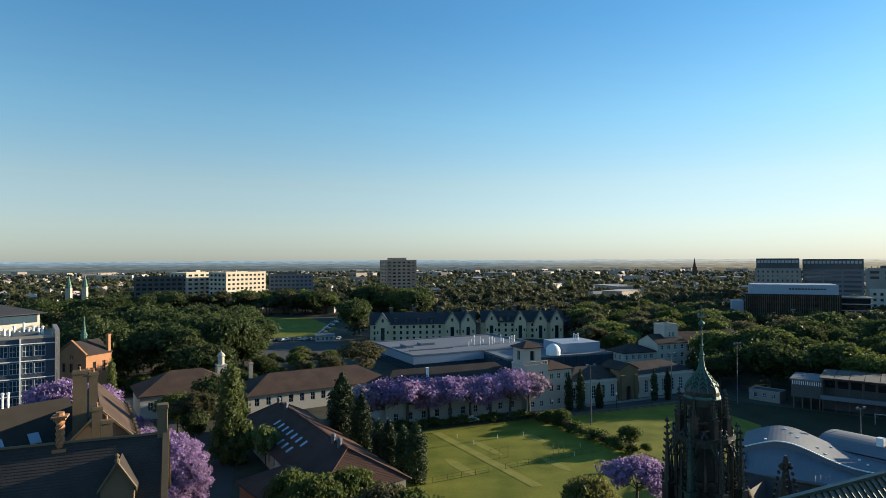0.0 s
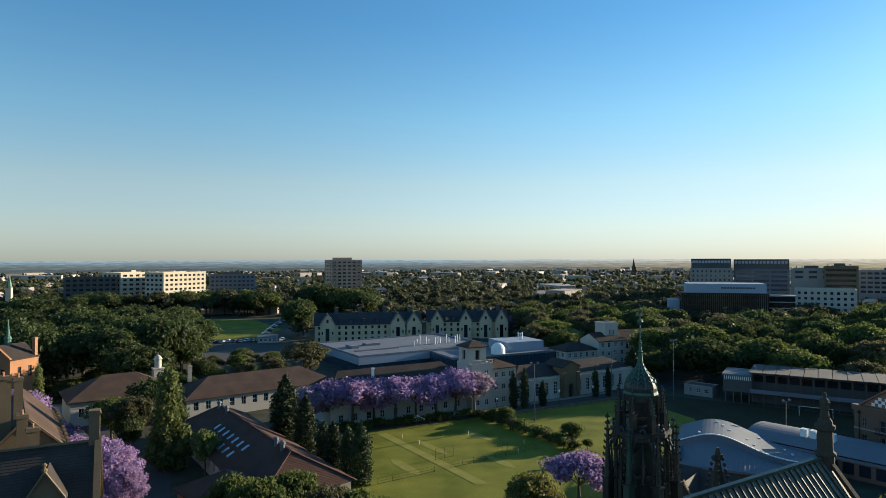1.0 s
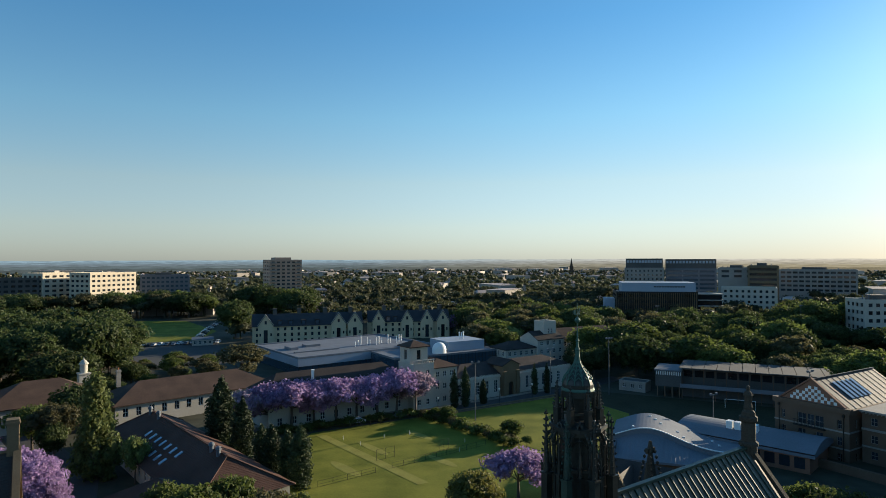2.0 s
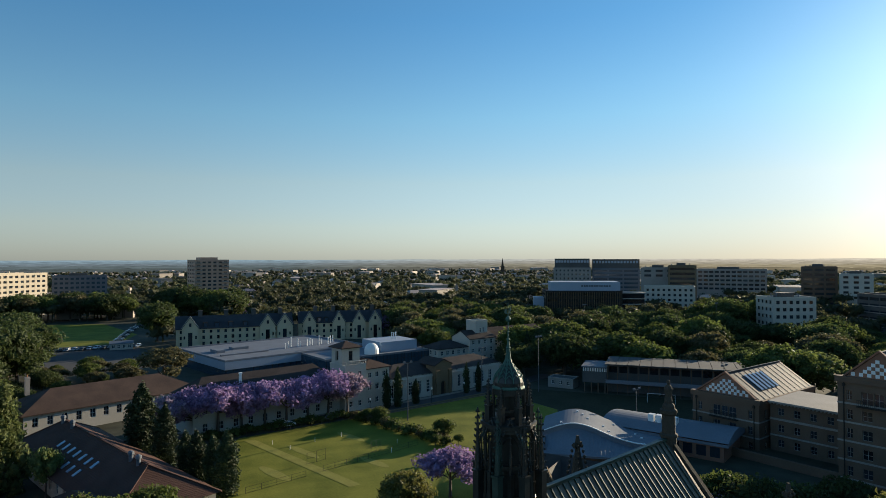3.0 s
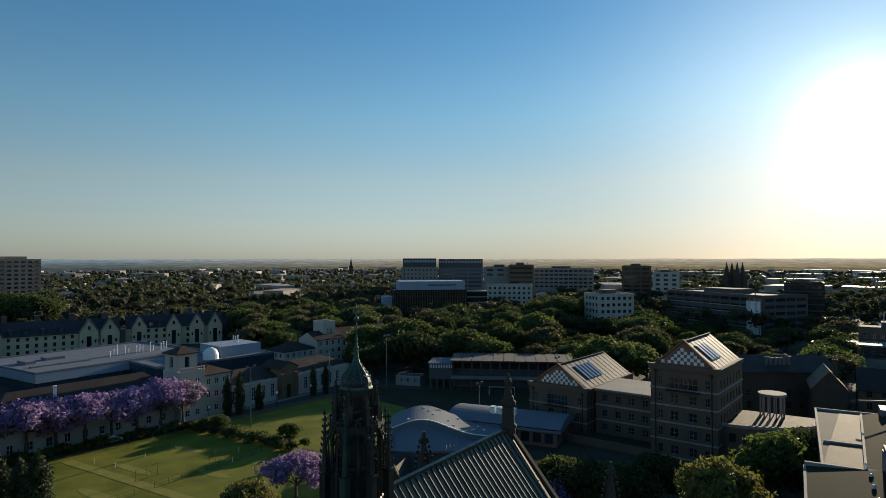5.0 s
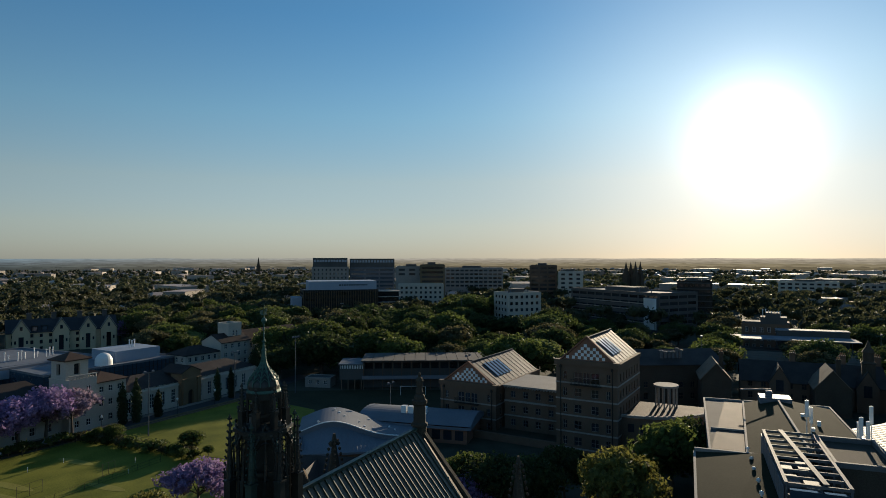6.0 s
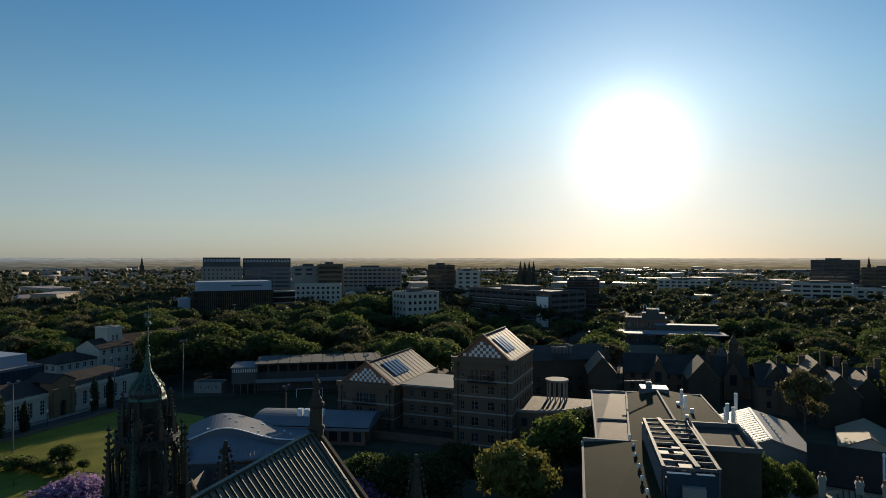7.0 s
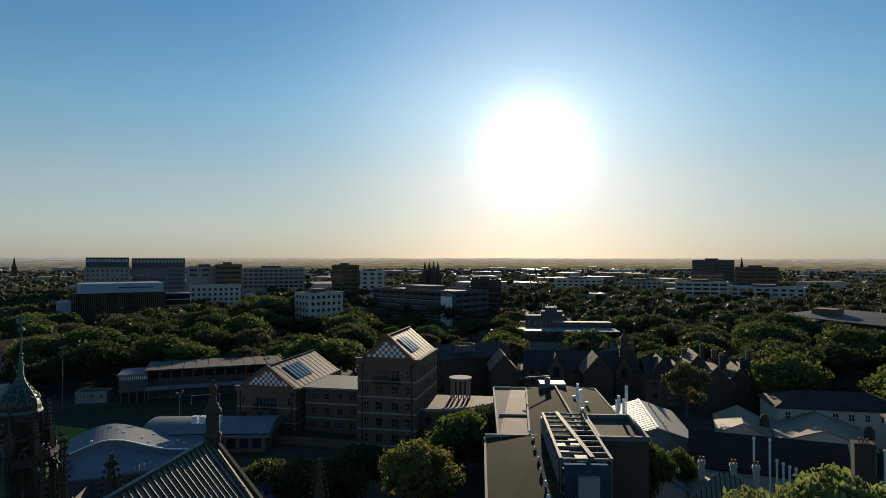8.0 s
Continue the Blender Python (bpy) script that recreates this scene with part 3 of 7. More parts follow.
def flat_roof(parent, x0, x1, y0, y1, z, mat, rim=0.6, edge=0.35, rim_mat=None):
    bm = bmesh.new()
    box(bm, x0 + edge, x1 - edge, y0 + edge, y1 - edge, z - 0.3, z + 0.03)
    part("roof", bm, mat, parent)
    bm = bmesh.new()
    o = 0.04
    box(bm, x0 - o, x1 + o, y0 - o, y0 + edge, z - 0.15, z + rim)
    box(bm, x0 - o, x1 + o, y1 - edge, y1 + o, z - 0.15, z + rim)
    box(bm, x0 - o, x0 + edge, y0 + edge, y1 - edge, z - 0.15, z + rim)
    box(bm, x1 - edge, x1 + o, y0 + edge, y1 - edge, z - 0.15, z + rim)
    part("parapet", bm, rim_mat or CONCRETE, parent)


def tiled_rows(bm, p0, p1, q0, q1, rows, mat=0, lift=0.05):
    """Courses laid up a slope from the eave p0-p1 to the top q0-q1, each lapping the one below."""
    p0, p1, q0, q1 = map(Vector, (p0, p1, q0, q1))
    n = (p1 - p0).cross(q0 - p0).normalized() * lift
    for i in range(rows):
        a, b = i / rows, (i + 1) / rows
        face(bm, [p0.lerp(q0, a) + n, p1.lerp(q1, a) + n, p1.lerp(q1, b), p0.lerp(q0, b)], mat)
        face(bm, [p0.lerp(q0, a), p1.lerp(q1, a), p1.lerp(q1, a) + n, p0.lerp(q0, a) + n], mat)


def gable_wall(bm, x0, x1, y, z0, rise, thick=0.4, mat=0, along="x"):
    """A triangular wall head."""
    mid = (x0 + x1) / 2
    for yy, flip in ((y, False), (y + thick, True)):
        pts = [(x0, yy, z0), (x1, yy, z0), (mid, yy, z0 + rise)]
        if along == "y":
            pts = [(p[1], p[0], p[2]) for p in pts]
        face(bm, pts[::-1] if flip else pts, mat)


def coping(bm, a, b, w=0.5, h=0.25, mat=0):
    """A sloping stone along a gable's edge."""
    a, b = Vector(a), Vector(b)
    d = (b - a).normalized()
    s = d.cross(Vector((0, 0, 1))).normalized() * w / 2
    u = Vector((0, 0, h))
    v = [bm.verts.new(p) for p in (a - s, b - s, b + s, a + s, a - s + u, b - s + u, b + s + u, a + s + u)]
    for idx in ((0, 1, 5, 4), (1, 2, 6, 5), (2, 3, 7, 6), (3, 0, 4, 7), (4, 5, 6, 7), (3, 2, 1, 0)):
        bm.faces.new([v[i] for i in idx]).material_index = mat


def chimney(parent, x, y, z0, z1, w, d, mat, pots=2, name="chimney"):
    bm = bmesh.new()
    box(bm, x - w / 2, x + w / 2, y - d / 2, y + d / 2, z0, z1 - 0.5)
    box(bm, x - w / 2 - 0.12, x + w / 2 + 0.12, y - d / 2 - 0.12, y + d / 2 + 0.12, z1 - 0.5, z1 - 0.25)
    box(bm, x - w / 2 - 0.04, x + w / 2 + 0.04, y - d / 2 - 0.04, y + d / 2 + 0.04, z1 - 0.25, z1)
    c = part(name, bm, mat, parent)
    for i in range(pots):
        bm = bmesh.new()
        turned(bm, [(0.16, z1 - 0.02), (0.13, z1 + 0.5), (0.17, z1 + 0.52), (0.17, z1 + 0.6)], 8, centre=(x + (i - (pots - 1) / 2) * 0.5, y))
        part("chimney_pot", bm, BRICK_ORANGE, c)
    return c


def pipes(parent, spots, z0, lo, hi, r=0.12, seed=0, mat=None):
    rng = np.random.default_rng(seed)
    for x, y in spots:
        bm = bmesh.new()
        h = lo + (hi - lo) * rng.random()
        turned(bm, [(r, z0 - 0.1), (r, z0 + h), (r * 1.5, z0 + h + 0.05), (r * 1.5, z0 + h + 0.25), (r * 0.4, z0 + h + 0.4)], 8, centre=(x, y))
        part("flue", bm, mat or PAINT_WHITE, parent)


# ---- the long white teaching building behind the jacarandas ----
phys, _ = from_line("teaching_building", "long cream rendered teaching building with dark tiled roof and square tower", "building", (30.4, 168.3), (67.9, 185.3))
PH = 6.6
tall = [(5.2 + 3.3 * i, 6.5 + 3.3 * i, 1.2, 4.8, (2, 4)) for i in range(5)] + [(27.4 + 3.3 * i, 28.7 + 3.3 * i, 1.2, 4.8, (2, 4)) for i in range(6)]
walls(phys, 4.5, 50, 0, 13, PH, RENDER_WHITE, {"front": [(a - 4.5, b - 4.5, c, d, e) for a, b, c, d, e in tall]}, bars=(2, 4))
bm = bmesh.new()
box(bm, 4.3, 50.2, -0.35, 0.0, PH - 1.0, PH - 0.6), box(bm, 4.3, 50.2, -0.15, 0.0, 0, 0.6)
part("cornice", bm, RENDER_WHITE, phys)
bm = bmesh.new()
hip_roof(bm, 4.5, 50, 0.2, 13, PH, 2.6, 0.2)
part("roof", bm, TILE_DARK, phys, "dark tiled hipped roof")
porch = bmesh.new()
facade(porch, 6.4, 9.0, [(2.3, 4.1, 0, 4.0)], pose(20.6, -1.2, 0), 0.9)
box(porch, 20.6, 20.61, -1.2, 3, 0, 9.0), box(porch, 26.99, 27.0, -1.2, 3, 0, 9.0)
gable_wall(porch, 20.6, 27.0, -1.2, 9.0, 1.5)
for s in (0, 4.9):
    box(porch, 20.9 + s, 21.9 + s, -1.6, -1.2, 0, 6.8)
    box(porch, 20.7 + s, 22.1 + s, -1.75, -1.2, 6.8, 7.2)
part("porch", porch, SANDSTONE, phys, "sandstone entrance porch with arched doorway")
bm = bmesh.new()
gable_roof(bm, 20.6, 27.0, -1.2, 7, 9.0, 1.5, 0.35, "y")
part("porch_roof", bm, TILE_DARK, phys)
bm = bmesh.new()
for i in range(9):
    a0, a1 = math.pi * i / 9, math.pi * (i + 1) / 9
    face(bm, [(23.8 + 0.9 * math.cos(a0), -1.22, 3.1 + 0.9 * math.sin(a0)), (23.8 + 1.25 * math.cos(a0), -1.22, 3.1 + 1.25 * math.sin(a0)), (23.8 + 1.25 * math.cos(a1), -1.22, 3.1 + 1.25 * math.sin(a1)), (23.8 + 0.9 * math.cos(a1), -1.22, 3.1 + 0.9 * math.sin(a1))])
part("arch", bm, SANDSTONE, phys)
bm = bmesh.new()
box(bm, 22.9, 24.7, -0.4, -0.3, 0, 4.0)
part("door", bm, PAINT_DARK, phys, "dark double door")
# three-storey end pavilion and balustraded tower base
rows3 = [(1.2, 2.7), (4.7, 6.2), (8.0, 9.4)]
walls(phys, -3.5, 4.5, -0.6, 11, 10.6, RENDER_WHITE, {"front": grid_openings(8, 3, 1.1, rows3, 0.5), "right": grid_openings(11.6, 2, 1.1, [(8.0, 9.4)], 1)})
bm = bmesh.new()
hip_roof(bm, -3.5, 4.5, -0.6, 11, 10.6, 1.8, 0.5)
part("roof", bm, TILE_BROWN, phys)
walls(phys, -10, -3.5, -1.2, 6.5, 12.0, RENDER_WHITE, {"front": grid_openings(6.5, 2, 1.1, [(1.2, 2.7), (4.7, 6.2), (8.6, 10.4)], 0.5), "right": [(2, 3, 8.6, 10.4)]})
flat_roof(phys, -10, -3.5, -1.2, 6.5, 12.0, CONCRETE, 0.2, 0.3, RENDER_WHITE)
for i in range(9):
    bm = bmesh.new()
    turned(bm, [(0.12, 12.2), (0.18, 12.4), (0.1, 12.7), (0.14, 12.95)], 8, centre=(-9.8 + 0.77 * i, -1.1))
    part("baluster", bm, RENDER_WHITE, phys)
bm = bmesh.new()
box(bm, -10.1, -3.4, -1.3, -0.9, 12.95, 13.15)
part("handrail", bm, RENDER_WHITE, phys)
walls(phys, -9.8, -4.4, 0.6, 6.0, 16.6, RENDER_WHITE, {"front": [(2.0, 3.4, 13.0, 15.6)], "right": [(2.0, 3.4, 13.0, 15.6)], "left": [(2.0, 3.4, 13.0, 15.6)]}, bars=(1, 1), z0=12.0, depth=0.5, name="tower", frame_mat=RENDER_WHITE)
bm = bmesh.new()
hip_roof(bm, -9.8, -4.4, 0.6, 6.0, 16.6, 1.5, 0.6)
part("tower_roof", bm, TILE_BROWN, phys, "low pyramid roof of brown tiles")
# west wing behind the blossom
walls(phys, -48, -10, 1.5, 15, 8.0, RENDER_WHITE, {"front": grid_openings(38, 10, 1.2, [(1.0, 2.8), (4.8, 6.8)], 1)})
bm = bmesh.new()
hip_roof(bm, -48, -10, 1.5, 15, 8.0, 4.2, 0.7, inset=5)
part("roof", bm, TILE_DARK, phys, "broad dark tiled hipped roof")
bm = bmesh.new()
turned(bm, [(0.35, 10.5), (0.35, 12.6), (0.45, 12.7), (0.45, 12.9)], 10, centre=(-36, 4))
part("vent_pipe", bm, PAINT_WHITE, phys)

# ---- low modern laboratory with a white roof and dark glazing ----
lab, LW = from_line("laboratory_building", "low modern laboratory with pale cladding, white flat roof and flues", "building", (-10.5, 219), (41, 245))
bm = bmesh.new()
box(bm, 0, LW, 0, 42, 3.2, 6.0)
part("cladding", bm, PANEL_PALE, lab)
bm = bmesh.new()
box(bm, 0.6, LW - 0.6, 0.5, 41.5, 0, 3.2)
part("glazed_base", bm, GLASS_BLUE, lab, "dark glazed ground storey")
for i in range(24):
    bm = bmesh.new()
    box(bm, 0.6 + i * 2.4, 0.72 + i * 2.4, 0.38, 0.5, 0, 3.2)
    part("mullion", bm, PAINT_DARK, lab)
flat_roof(lab, 0, LW, 0, 42, 6.0, METAL_WHITE, 0.5, 0.5, METAL_WHITE)
bm = bmesh.new()
box(bm, 4, 22, 12, 13, 6.0, 6.5), box(bm, 6, 9, 20, 26, 6.0, 7.0), box(bm, 14, 20, 24, 28, 6.0, 6.9)
part("roof_plant", bm, METAL_WHITE, lab)
pipes(lab, [(30 + 1.9 * i, 14 + 3 * ((i * 7) % 5) / 5) for i in range(13)], 6.0, 1.4, 4.0, 0.16, 3)
lab2, L2 = from_line("laboratory_wing", "blue-grey glazed laboratory wing with rooftop plant room and white dome", "building", (22, 213), (63, 228))
bm = bmesh.new()
box(bm, 0, L2, 0, 26, 0, 5.6)
part("glazing", bm, GLASS_BLUE, lab2)
for i in range(29):
    bm = bmesh.new()
    box(bm, i * 1.5, i * 1.5 + 0.1, -0.12, 0, 0, 5.6)
    part("mullion", bm, PAINT_DARK, lab2)
for z in (1.9, 3.8):
    bm = bmesh.new()
    box(bm, 0, L2, -0.08, -0.002, z, z + 0.12)
    part("transom", bm, PAINT_DARK, lab2)
flat_roof(lab2, 0, L2, 0, 26, 5.6, METAL_WHITE, 0.5, 0.4, METAL_GREY)
bm = bmesh.new()
box(bm, 25, 41, 6, 20, 5.6, 9.2)
part("plant_room", bm, PANEL_PALE, lab2)
pipes(lab2, [(33.5, 12), (34.4, 12), (35.3, 12)], 9.2, 1.8, 2.4, 0.2, 4)
bm = bmesh.new()
turned(bm, [(2.6, 5.6), (2.6, 7.0)] + [(2.6 * math.cos(a), 7.0 + 2.6 * math.sin(a)) for a in (0.2, 0.45, 0.7, 0.95, 1.2, 1.4, 1.52)], 20, centre=(20.5, 5))
part("dome", bm, PAINT_WHITE, lab2, "white observatory dome")

# ---- the gabled residential college ----
def college(a, b, gables, depth, label, dormers):
    t, w = from_line("college_building", label, "building", a, b, group="college houses")
    h, rise = 9.0, 4.8
    ops = grid_openings(w, int(w / 3.2), 1.1, [(0.8, 2.4), (3.6, 5.2), (6.4, 7.8)], 0.6)
    plain_walls(t, 0, w, 0, depth, h, YELLOW_BRICK, {"front": ops, "left": grid_openings(depth, 3, 1.1, [(0.8, 2.4), (3.6, 5.2), (6.4, 7.8)], 1), "right": grid_openings(depth, 3, 1.1, [(0.8, 2.4), (3.6, 5.2), (6.4, 7.8)], 1)})
    bm = bmesh.new()
    gable_roof(bm, 0, w, 0, depth, h, rise, 0.6)
    part("roof", bm, SLATE_BLUE, t, "steep blue-grey slate roof")
    for gx, gw in gables:
        bm = bmesh.new()
        facade(bm, gw, h, [(gw / 2 - 0.9, gw / 2 + 0.9, 0.6, 6.9), (0.7, 1.4, 4, 5.4), (gw - 1.4, gw - 0.7, 4, 5.4)], pose(gx, -1.5, 0), 0.4)
        box(bm, gx, gx + 0.01, -1.5, 0, 0, h), box(bm, gx + gw - 0.01, gx + gw, -1.5, 0, 0, h)
        gable_wall(bm, gx, gx + gw, -1.5, h, 5.0)
        bay = part("gable_bay", bm, YELLOW_BRICK, t)
        put_panes(bay, pose(gx, -1.5, 0), [(gw / 2 - 0.9, gw / 2 + 0.9, 0.6, 6.9), (0.7, 1.4, 4, 5.4), (gw - 1.4, gw - 0.7, 4, 5.4)], 0.4, GLASS_DARK)
        bm = bmesh.new()
        box(bm, gx + gw / 2 - 0.5, gx + gw / 2 + 0.5, -1.56, -1.5, 9.6, 11.2)
        part("gable_window", bm, GLASS_DARK, bay)
        bm = bmesh.new()
        gable_roof(bm, gx, gx + gw, -1.5, depth / 2, h, 5.0, 0.35, "y")
        part("gable_roof", bm, SLATE_BLUE, bay)
        bm = bmesh.new()
        coping(bm, (gx - 0.3, -1.75, h - 0.2), (gx + gw / 2, -1.75, h + 5.2)), coping(bm, (gx + gw + 0.3, -1.75, h - 0.2), (gx + gw / 2, -1.75, h + 5.2))
        part("barge_board", bm, RENDER_WHITE, bay)
    for dx in dormers:
        bm = bmesh.new()
        box(bm, dx - 1.0, dx + 1.0, 0.2, 3.2, 5.5, 11.2)
        dm = part("dormer", bm, PAINT_DARK, t, "dark metal dormer bay")
        bm = bmesh.new()
        box(bm, dx - 0.8, dx + 0.8, 0.12, 0.2, 6.2, 8.4), box(bm, dx - 0.8, dx + 0.8, 0.12, 0.2, 8.7, 10.8)
        part("glazing", bm, GLASS_BLUE, dm)
    for cx in (0.2, 0.42, 0.66, 0.9):
        bm = bmesh.new()
        box(bm, w * cx - 0.9, w * cx + 0.9, depth / 2 - 0.7, depth / 2 + 0.7, h + 3, h + 7.0)
        box(bm, w * cx - 1.05, w * cx + 1.05, depth / 2 - 0.85, depth / 2 + 0.85, h + 7.0, h + 7.3)
        part("chimney", bm, CONCRETE_DARK, t)
    return t


college((-35.5, 303.4), (16.2, 309), [(2.5, 7.0), (36.5, 7.0), (44.4, 7.0)], 14, "cream brick college house with steep slate roof and pointed gables", (12.5, 17.5, 23.5, 30))
college((19.2, 314.7), (60.5, 313.5), [(2.0, 6.2), (16.5, 6.0), (26.5, 6.2), (34.6, 6.2)], 14, "second cream brick college house with pointed gables", (10, 13.5))

# ---- cream-rendered house group beyond the oval ----
white, WW = from_line("rendered_house", "cream rendered house with stepped terraces and small tower", "building", (64, 222), (92, 232))
walls(white, 0, 14, 0, 10, 6.5, RENDER_WHITE, {"front": grid_openings(14, 5, 1.2, [(1, 2.6), (4, 5.6)], 0.5), "left": grid_openings(10, 3, 1.2, [(4, 5.6)], 0.5)})
bm = bmesh.new()
hip_roof(bm, 0, 14, 0, 10, 6.5, 2.4, 0.5)
part("roof", bm, TILE_DARK, white)
walls(white, 14, 27, -1, 10, 9.5, RENDER_WHITE, {"front": grid_openings(13, 4, 1.2, [(1, 2.6), (4, 5.6), (7, 8.6)], 0.5)})
bm = bmesh.new()
gable_roof(bm, 14, 27, -1, 10, 9.5, 2.6, 0.4)
part("roof", bm, TILE_DARK, white)
bm = bmesh.new()
gable_wall(bm, -1, 10, 14.0, 9.5, 2.6, along="y", thick=13.0)
part("gable", bm, RENDER_WHITE, white)
walls(white, 19.5, 25.5, 2, 8, 15.0, RENDER_WHITE, {"front": [(2, 2.8, 11, 13), (3.6, 4.4, 11, 13)]}, z0=9.0, name="tower")
flat_roof(white, 19.5, 25.5, 2, 8, 15.0, CONCRETE, 0.8, 0.4, RENDER_WHITE)
hall, HW = from_line("tiled_hall", "long cream hall with brown tiled roof among trees", "building", (86, 236), (118, 246))
walls(hall, 0, HW, 0, 11, 8.0, RENDER_WHITE, {"front": grid_openings(HW, 7, 1.3, [(1.2, 3.2), (4.8, 6.8)], 1), "right": grid_openings(11, 3, 1.3, [(4.8, 6.8)], 1)})
bm = bmesh.new()
gable_roof(bm, 0, HW, 0, 11, 8.0, 3.6, 0.6)
part("roof", bm, TILE_BROWN, hall)

# ---- the sports pavilion on the far side of the dark pitch ----
pav, PW = from_line("sports_pavilion", "dark two-storey sports pavilion with white balcony band", "building", (93.5, 168), (141, 133))
bm = bmesh.new()
box(bm, 0, 7, 0, 11, 3.0, 7.4)
part("end_block", bm, CONCRETE_DARK, pav)
bm = bmesh.new()
box(bm, -0.3, 7.2, -0.3, 11.2, 7.4, 7.8)
part("roof_slab", bm, METAL_GREY, pav)
bm = bmesh.new()
box(bm, 7, PW, 3.0, 14, 0, 8.6)
part("body", bm, CONCRETE_DARK, pav)
bm = bmesh.new()
box(bm, 6.8, PW, -0.4, 3.0, 3.1, 3.4), box(bm, 6.8, PW, -0.55, -0.4, 3.1, 4.2)
part("balcony", bm, METAL_WHITE, pav, "pale balcony front")
for i in range(18):
    bm = bmesh.new()
    box(bm, 7.2 + 2.9 * i, 7.38 + 2.9 * i, -0.2, 0.0, 0, 8.4 if i else 8.2)
    part("post", bm, BRICK_BROWN, pav)
for i in range(17):
    bm = bmesh.new()
    box(bm, 7.6 + 2.9 * i, 9.9 + 2.9 * i, 2.9, 2.98, 5.8, 7.6)
    part("window", bm, GLASS_DARK, pav)
for i in range(16):
    bm = bmesh.new()
    x = 6.6 + (PW - 6.6) * i / 16
    box(bm, x, x + (PW - 6.6) / 16 - 0.15, -1.0, 14.5, 8.6 + 0.02 * (i % 3), 8.85 + 0.02 * (i % 3))
    part("roof_sheet", bm, CONCRETE_DARK, pav)
for i in range(14):
    bm = bmesh.new()
    box(bm, 0.3 + 0.5 * i, 0.5 + 0.5 * i, -0.08, 0.0, 6.3, 7.3)
    part("louvre", bm, PAINT_WHITE, pav)
for i in range(4):
    bm = bmesh.new()
    box(bm, 0.4 + 2 * i, 0.7 + 2 * i, 0.2, 0.5, 0, 3.0)
    part("post", bm, BRICK_BROWN, pav)
shed, SW = from_line("groundsman_hut", "small grey hut with flat roof beside the pavilion", "building", (87, 178), (92.5, 172))
walls(shed, 0, SW, 0, 5, 2.9, CONCRETE, {"front": grid_openings(SW, 3, 1.0, [(1, 2.2)], 0.4)})
flat_roof(shed, 0, SW, 0, 5, 2.9, CONCRETE_DARK, 0.2)


# ---- brick science block with chequered gables ----
UX, VX = Vector((0.3633, -0.9317, 0)), Vector((0.9317, 0.3633, 0))


def uv(u, v):
    p = UX * u + VX * v
    return p.x, p.y


def checker_gable(parent, w, z, rise):
    """White and dark tiles set chequerwise in a gable."""
    bm = bmesh.new()
    s = 0.62
    for j in range(int(rise / s)):
        half = (w / 2 - 1.0) * (1 - (j + 1) * s / (rise - 0.6))
        n = int(half / s)
        for i in range(-n, n):
            if (i + j) % 2:
                box(bm, w / 2 + i * s, w / 2 + (i + 1) * s, -0.05, -0.002, z + 0.2 + j * s, z + 0.2 + (j + 1) * s)
    part("chequer_tiles", bm, PAINT_WHITE, parent, "white chequered gable tiles")


